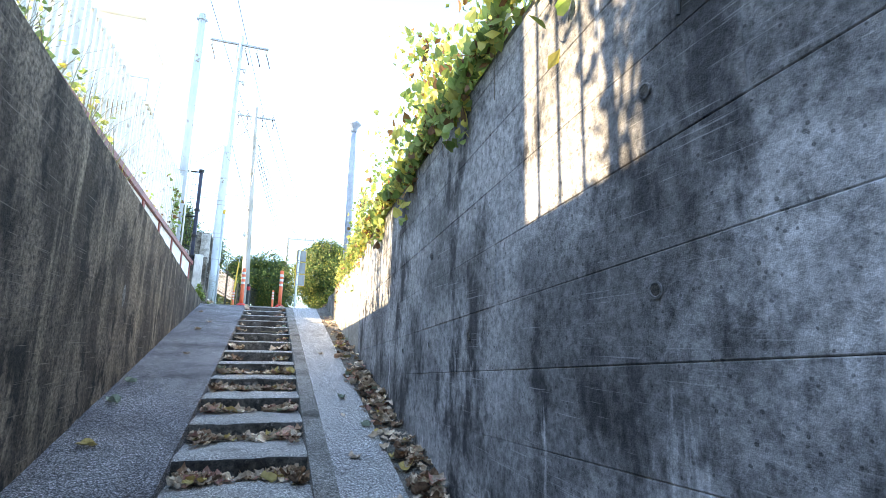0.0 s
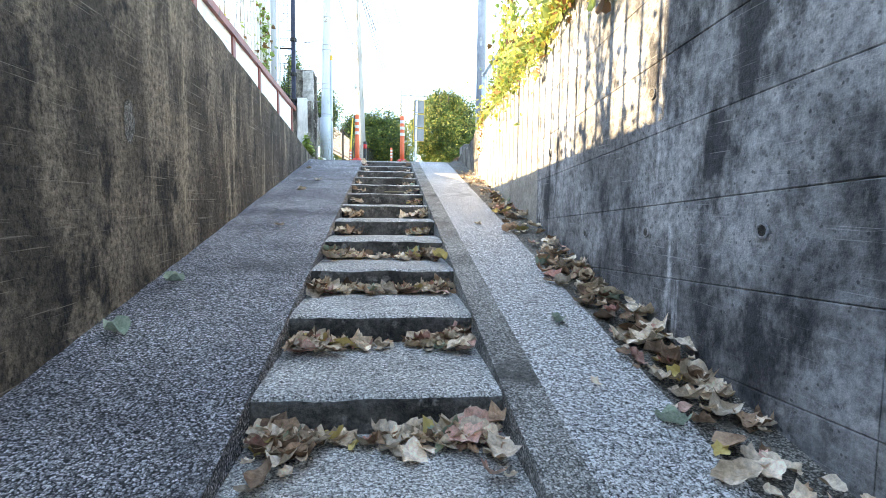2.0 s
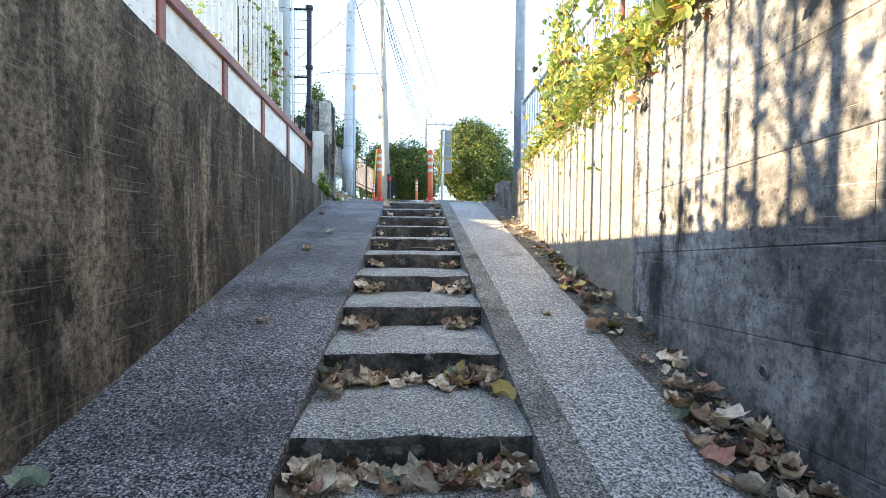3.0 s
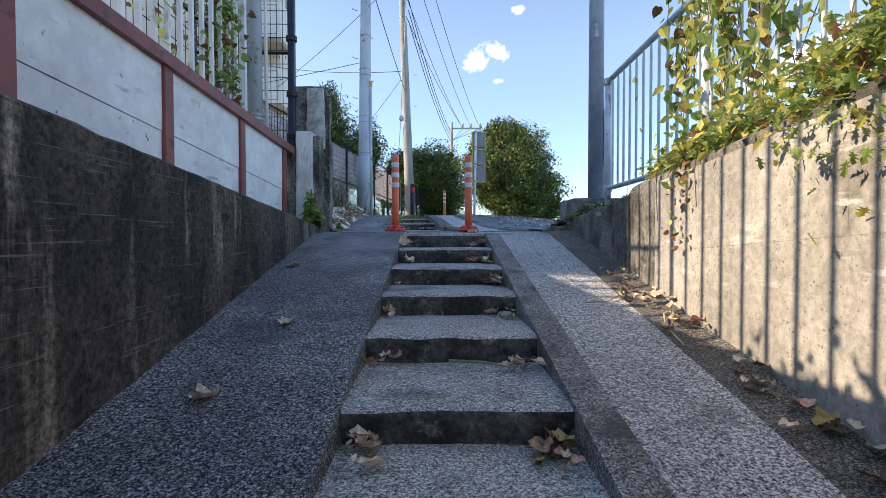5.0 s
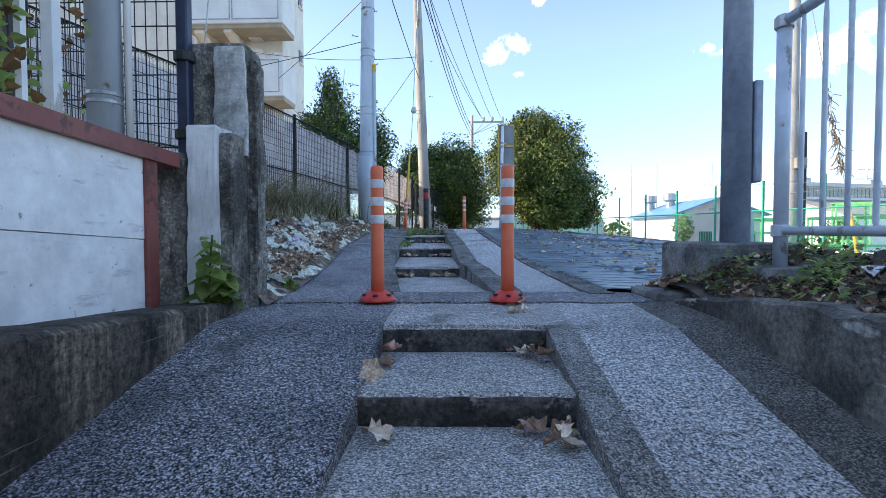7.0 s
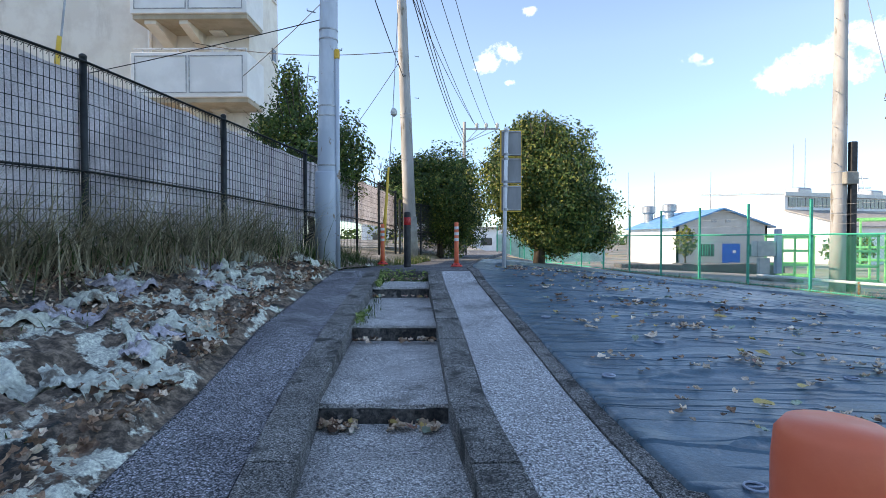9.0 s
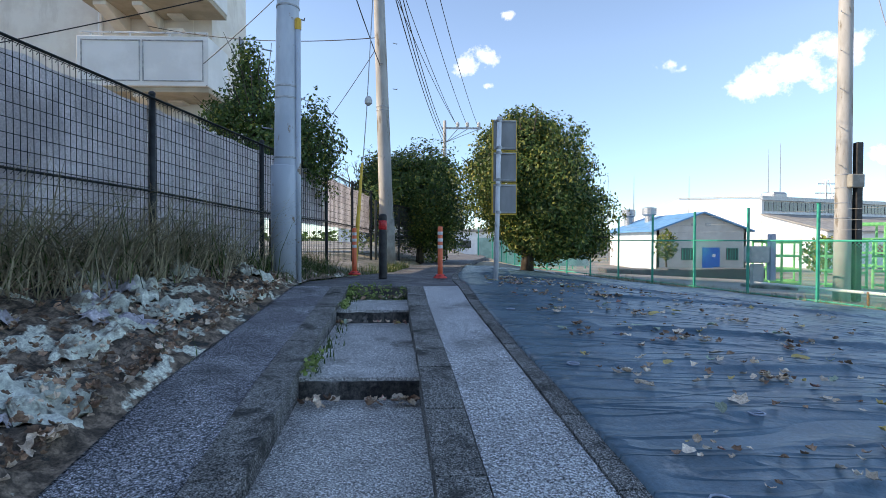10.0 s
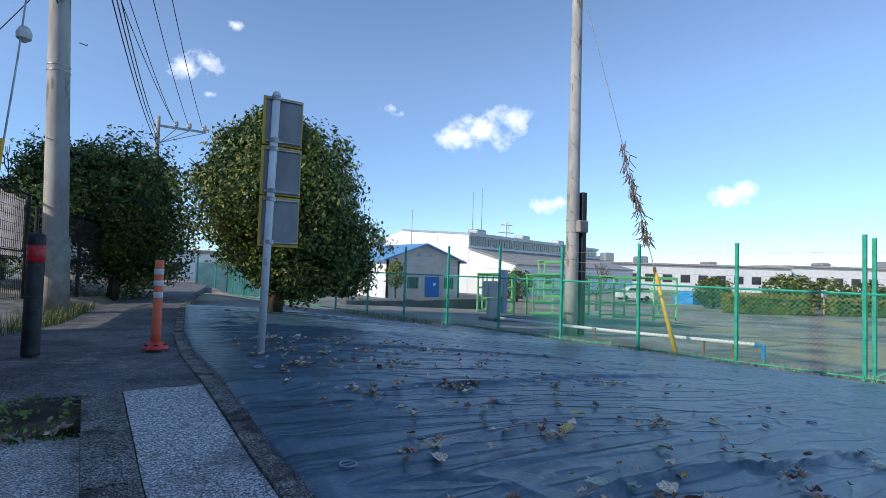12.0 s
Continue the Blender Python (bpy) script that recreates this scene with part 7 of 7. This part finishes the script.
fa = thing("factory_hall", "white factory hall with a clerestory window band and lean-to", "building", at=(41.3, 74.5, 0))
fa.rotation_euler = (0, 0, radians(19.3))
part("hall", prism([(0, -0.5), (26, -0.5), (26, 5.2), (13, 8.9), (0, 8.1)], 0, 47), M_HUTW, fa, "white gable hall")
part("lean_to", prism([(-7.7, -0.5), (-0.02, -0.5), (-0.02, 6.0), (-7.7, 3.9)], 0.03, 47), M_HUTW, fa)
part("lean_to_roof", prism([(-8.1, 3.85), (-0.03, 6.05), (-0.03, 6.2), (-8.1, 4.0)], -0.3, 47.2), M_ROOFG, fa, "brown-grey lean-to roof")
part("fascia", boxed(-0.3, 47.2, -0.35, 0.0, 7.85, 8.35, 0.02), M_GALV, fa)
part("verge", prism([(0.0, 8.15), (13, 8.95), (13, 9.12), (0.0, 8.32)], -0.25, 0.1), M_GALV, fa)
for k in range(31):
    w = part("clerestory_window", boxed(0.5 + k * 1.5, 1.8 + k * 1.5, -0.08, -0.02, 6.55, 7.7), M_GLASS, fa)
    part("frame", boxed(1.12 + k * 1.5, 1.18 + k * 1.5, -0.11, -0.08, 6.55, 7.7), M_GALV, w)
for xx in (5, 19, 33):
    part("roof_ventilator", boxed(xx, xx + 2.6, 2.0, 4.0, 8.3, 9.3, 0.3, 2), M_GALV, fa)
for xx in (8, 22, 36):
    part("window", boxed(xx, xx + 2.4, -7.78, -7.7, 1.0, 2.4), M_GLASS, fa)

mast = thing("lightning_mast", "thin steel lightning mast", "mast", "thin masts over the yard", at=(24.0, 80, 0))
part("shaft", tubed([(0, 0, 0), (0, 0, 11.5)], [0.10, 0.03], 6), M_GALV, mast)
for x, y in ((27.5, 80), (35.0, 80), (47.5, 80), (48.6, 84)):
    copy_thing(mast, pose(x, y, 0 if x < 40 else 4.5))
py = thing("pylon", "far pale lattice transmission tower", "pylon", at=(150, 200, 0))
for sx in (-1, 1):
    for sy in (-1, 1):
        part("leg", tubed([(sx * 4, sy * 4, 0), (sx * 0.5, sy * 0.5, 26)], 0.25, 4), M_BALC, py)
for zz, ww in ((17, 5), (20.5, 4.5), (24, 3.5)):
    part("arm", boxed(-ww, ww, -0.3, 0.3, zz, zz + 0.4), M_BALC, py)


def hedge(x, y, rot, L, d, h, seed, mats, name="hedge", label="low clipped yellow-green hedge on bare ground"):
    r = random.Random(seed)
    t = thing(name, label, "hedge", "clipped hedges in the yard", at=(x, y, 0.0))
    t.rotation_euler = (0, 0, radians(rot))
    c = Cloud()
    for _ in range(int(900 * L / 4)):
        p = [r.uniform(-L / 2, L / 2), r.uniform(-d / 2, d / 2), r.uniform(0, h)]
        ax = r.randrange(3)
        if ax == 0:
            p[2] = h + r.gauss(0, 0.05)
        elif ax == 1:
            p[1] = (-1) ** r.randrange(2) * (d / 2 + r.gauss(0, 0.05))
        else:
            p[0] = p[0] if r.random() < 0.7 else (-1) ** r.randrange(2) * L / 2
        c.add(LEAF_QUAD, QUAD_F, p, any_rot(r), r.uniform(0.2, 0.4), 0)
    c.make("leaves", mats, t)
    part("core", boxed(-L / 2 + 0.1, L / 2 - 0.1, -d / 2 + 0.1, d / 2 - 0.1, 0, h - 0.1), M_LEAFD, t)
    return t


hedge(48.0, 38.0, -33, 7.2, 1.6, 1.5, 31, [M_HEDGE])
hedge(55.0, 34.0, -33, 4.6, 1.6, 1.4, 32, [M_HEDGE])
for k, (x, y, s) in enumerate(((50, 44, 1.5), (56.5, 40.5, 1.7), (60.5, 38, 1.6), (64, 36, 1.5), (35.5, 57, 1.6), (68, 44, 1.8))):
    tree("clipped_shrub", "rounded dark green shrub in the yard", (x, y, 0.0), 0.8, 0.1, [(0, 0, 1.7 * s / 1.6, s * 1.2, s * 1.2, s)], 1500, 0.35, [M_LEAFD, M_LEAFY], [0.8, 0.2], 40 + k, 5)


def bare_tree(x, y, z, h, seed):
    r = random.Random(seed)
    t = thing("bare_tree", "leafless brown tree with fine twigs", "tree", at=(x, y, z))
    bm = bmesh.new()

    def grow(p, d, L, rad, depth):
        q = p + d * L
        tube(bm, [p, (p + q) / 2 + Vector((r.gauss(0, .04), r.gauss(0, .04), 0)) * L, q], [rad, rad * 0.8, rad * 0.6], 4 if depth else 6, False)
        if depth < 5:
            for _ in range(3):
                nd = (d + Vector((r.gauss(0, .5), r.gauss(0, .5), r.gauss(0.1, .35)))).normalized()
                grow(q, nd, L * r.uniform(0.6, 0.8), rad * 0.6, depth + 1)

    grow(Vector((0, 0, -0.1)), Vector((0, 0, 1)), h * 0.3, h * 0.03, 0)
    part("branches", bm, M_TWIG, t)
    return t


def thin_shrub(x, y, z, h, seed, leaves):
    """A slender shrub of bare branches with a few yellowing leaves left on the twigs."""
    r = random.Random(seed)
    t = thing("thin_shrub", "slender half-bare shrub with yellowing leaves above the wall", "shrub", "thin shrubs", at=(x, y, z))
    bm, c, tips = bmesh.new(), Cloud(), []

    def grow(p, d, L, rad, depth):
        q = p + d * L
        tube(bm, [p, (p + q) / 2 + Vector((r.gauss(0, .05), r.gauss(0, .05), 0)) * L, q], [rad, rad * 0.85, rad * 0.65], 5, False)
        tips.append(q)
        if depth < 4:
            for _ in range(3 if depth < 2 else 2):
                grow(q, (d + Vector((r.gauss(0, .35), r.gauss(0, .45), r.gauss(0.15, .25)))).normalized(), L * r.uniform(0.6, 0.85), rad * 0.62, depth + 1)

    grow(Vector((0, 0, -0.1)), Vector((0, 0, 1)), h * 0.34, h * 0.014, 0)
    for _ in range(leaves):
        p = r.choice(tips[4:]) + Vector((r.gauss(0, .09), r.gauss(0, .09), r.gauss(0, .09)))
        c.add(LEAF_HEX, HEX_F, p, any_rot(r), r.uniform(0.03, 0.07), 0 if r.random() < 0.35 else 1)
    part("branches", bm, M_TWIG, t)
    c.make("leaves", [M_VINEG, M_VINEY], t)
    return t


thin_shrub(-2.35, 4.95, 2.3, 2.5, 3, 130)
thin_shrub(-2.5, 4.1, 2.35, 2.2, 4, 110)
# this one is unseen, added to mottle the sun patch on the right wall
thin_shrub(-2.6, 1.25, 2.5, 2.3, 6, 900)
bare_tree(33.5, 44.5, 0.1, 4.2, 5)
bare_tree(52, 46, 0.1, 3.2, 6)
bare_tree(-3.0, 33.0, 2.2, 4.0, 7)
lt = tree("small_tree", "small dark tree by the hut", (21.5, 58, 0), 1.2, 0.08, [(0, 0, 2.4, 0.9, 0.9, 1.4)], 700, 0.3, [M_LEAFD, M_LEAFY], [0.7, 0.3], 60, 5)

bs = thing("covered_stack", "stack covered with blue plastic sheet", "stack", at=(57.5, 50.0, 0.0))
rough_block("cover", -3.2, 3.2, -1.2, 1.2, -0.2, 1.3, M_BLUESH, bs, "", 8, 0.08)


def car(x, y, rot):
    t = thing("car", "white parked van-shaped car", "car", "parked white cars", at=(x, y, 0.0))
    t.rotation_euler = (0, 0, radians(rot))
    part("body", prism([(-2.0, 0.35), (2.0, 0.35), (2.05, 0.9), (1.4, 1.0), (0.8, 1.55), (-1.7, 1.6), (-2.05, 1.0)], -0.8, 0.8), M_CARPAINT, t)
    part("side_window", prism([(-1.6, 1.02), (1.2, 1.02), (0.72, 1.48), (-1.5, 1.5)], -0.815, 0.815), M_GLASS, t)
    for wx in (-0.82, 0.66):
        for wy in (-1.25, 1.3):
            bm = turned([(0.30, 0), (0.32, 0.03), (0.32, 0.14), (0.30, 0.16)], 14)
            bmesh.ops.transform(bm, matrix=pose(wx, wy, 0.32, 0, 90, 0), verts=bm.verts)
            part("wheel", bm, M_BLACK, t)
    return t


car(51.5, 54.5, 60)
car(54.5, 56.5, 60)
sg2 = thing("notice_board", "small white notice board on a post", "sign", at=(53.5, 35.8, 0.0))
part("post", tubed([(0, 0, 0), (0, 0, 1.6)], 0.05, 6), M_WHITE, sg2)
part("board", boxed(-0.4, 0.4, -0.05, 0.05, 1.5, 2.2, 0.02), M_WHITE, sg2)

# low works buildings on the horizon
def works(x, y, rot, L, d, h, seed):
    r = random.Random(seed)
    t = thing("works_building", "long low white works building with roof ducts", "building", "works buildings on the horizon", at=(x, y, -0.5))
    t.rotation_euler = (0, 0, radians(rot))
    part("wall", boxed(-L / 2, L / 2, -d / 2, d / 2, 0, h, 0.05), M_HUTW, t)
    part("roof", boxed(-L / 2 - 0.5, L / 2 + 0.5, -d / 2 - 0.5, d / 2 + 0.5, h, h + 0.5, 0.1), M_ROOFG, t)
    k = -L / 2 + 3
    while k < L / 2 - 3:
        part("window", boxed(k, k + 2.2, -d / 2 - 0.08, -d / 2, h * 0.35, h * 0.65), M_GLASS, t)
        if r.random() < 0.35:
            part("roof_duct", boxed(k, k + 2.5, -d / 4, 0, h + 0.5, h + 0.5 + r.uniform(0.8, 2.5), 0.4, 2), M_GALV, t)
        k += 4.2
    return t


works(118, 92, -32, 46, 16, 6.0, 1)
works(158, 70, -32, 44, 16, 6.5, 2)
works(95, 118, -32, 30, 16, 7.5, 3)
works(190, 40, -32, 60, 18, 6.0, 4)
works(8, 120, 0, 26, 12, 5.0, 5)
works(-8, 150, 0, 30, 12, 7.0, 6)
r = random.Random(77)
hill = Cloud()
for _ in range(5200):
    a = radians(r.uniform(-30, 95))
    dd = r.uniform(230, 300)
    hill.add(LEAF_QUAD, QUAD_F, (dd * math.sin(a), dd * math.cos(a), r.uniform(-1, 5.5 + 2.5 * fbm(a * 9, 0))), any_rot(r), r.uniform(2, 4), 0)
tagged(hill.make("far_woods", [M_LEAFD]), "far line of low woods on the horizon", "woods", kind="stuff")
# green-sheeted site hoarding beyond the footpath
gh = thing("site_netting", "pale green netting fence beyond the footpath", "fence")
for k in range(9):
    part("post", tubed([(3.0 + k * 0.9, 44 + k * 0.2, 1.0), (3.0 + k * 0.9, 44 + k * 0.2, 3.6)], 0.04, 6), M_GREEN, gh)
part("netting", boxed(3.0, 10.2, 44.9, 44.93, 1.2, 3.0), M_NETTING, gh)
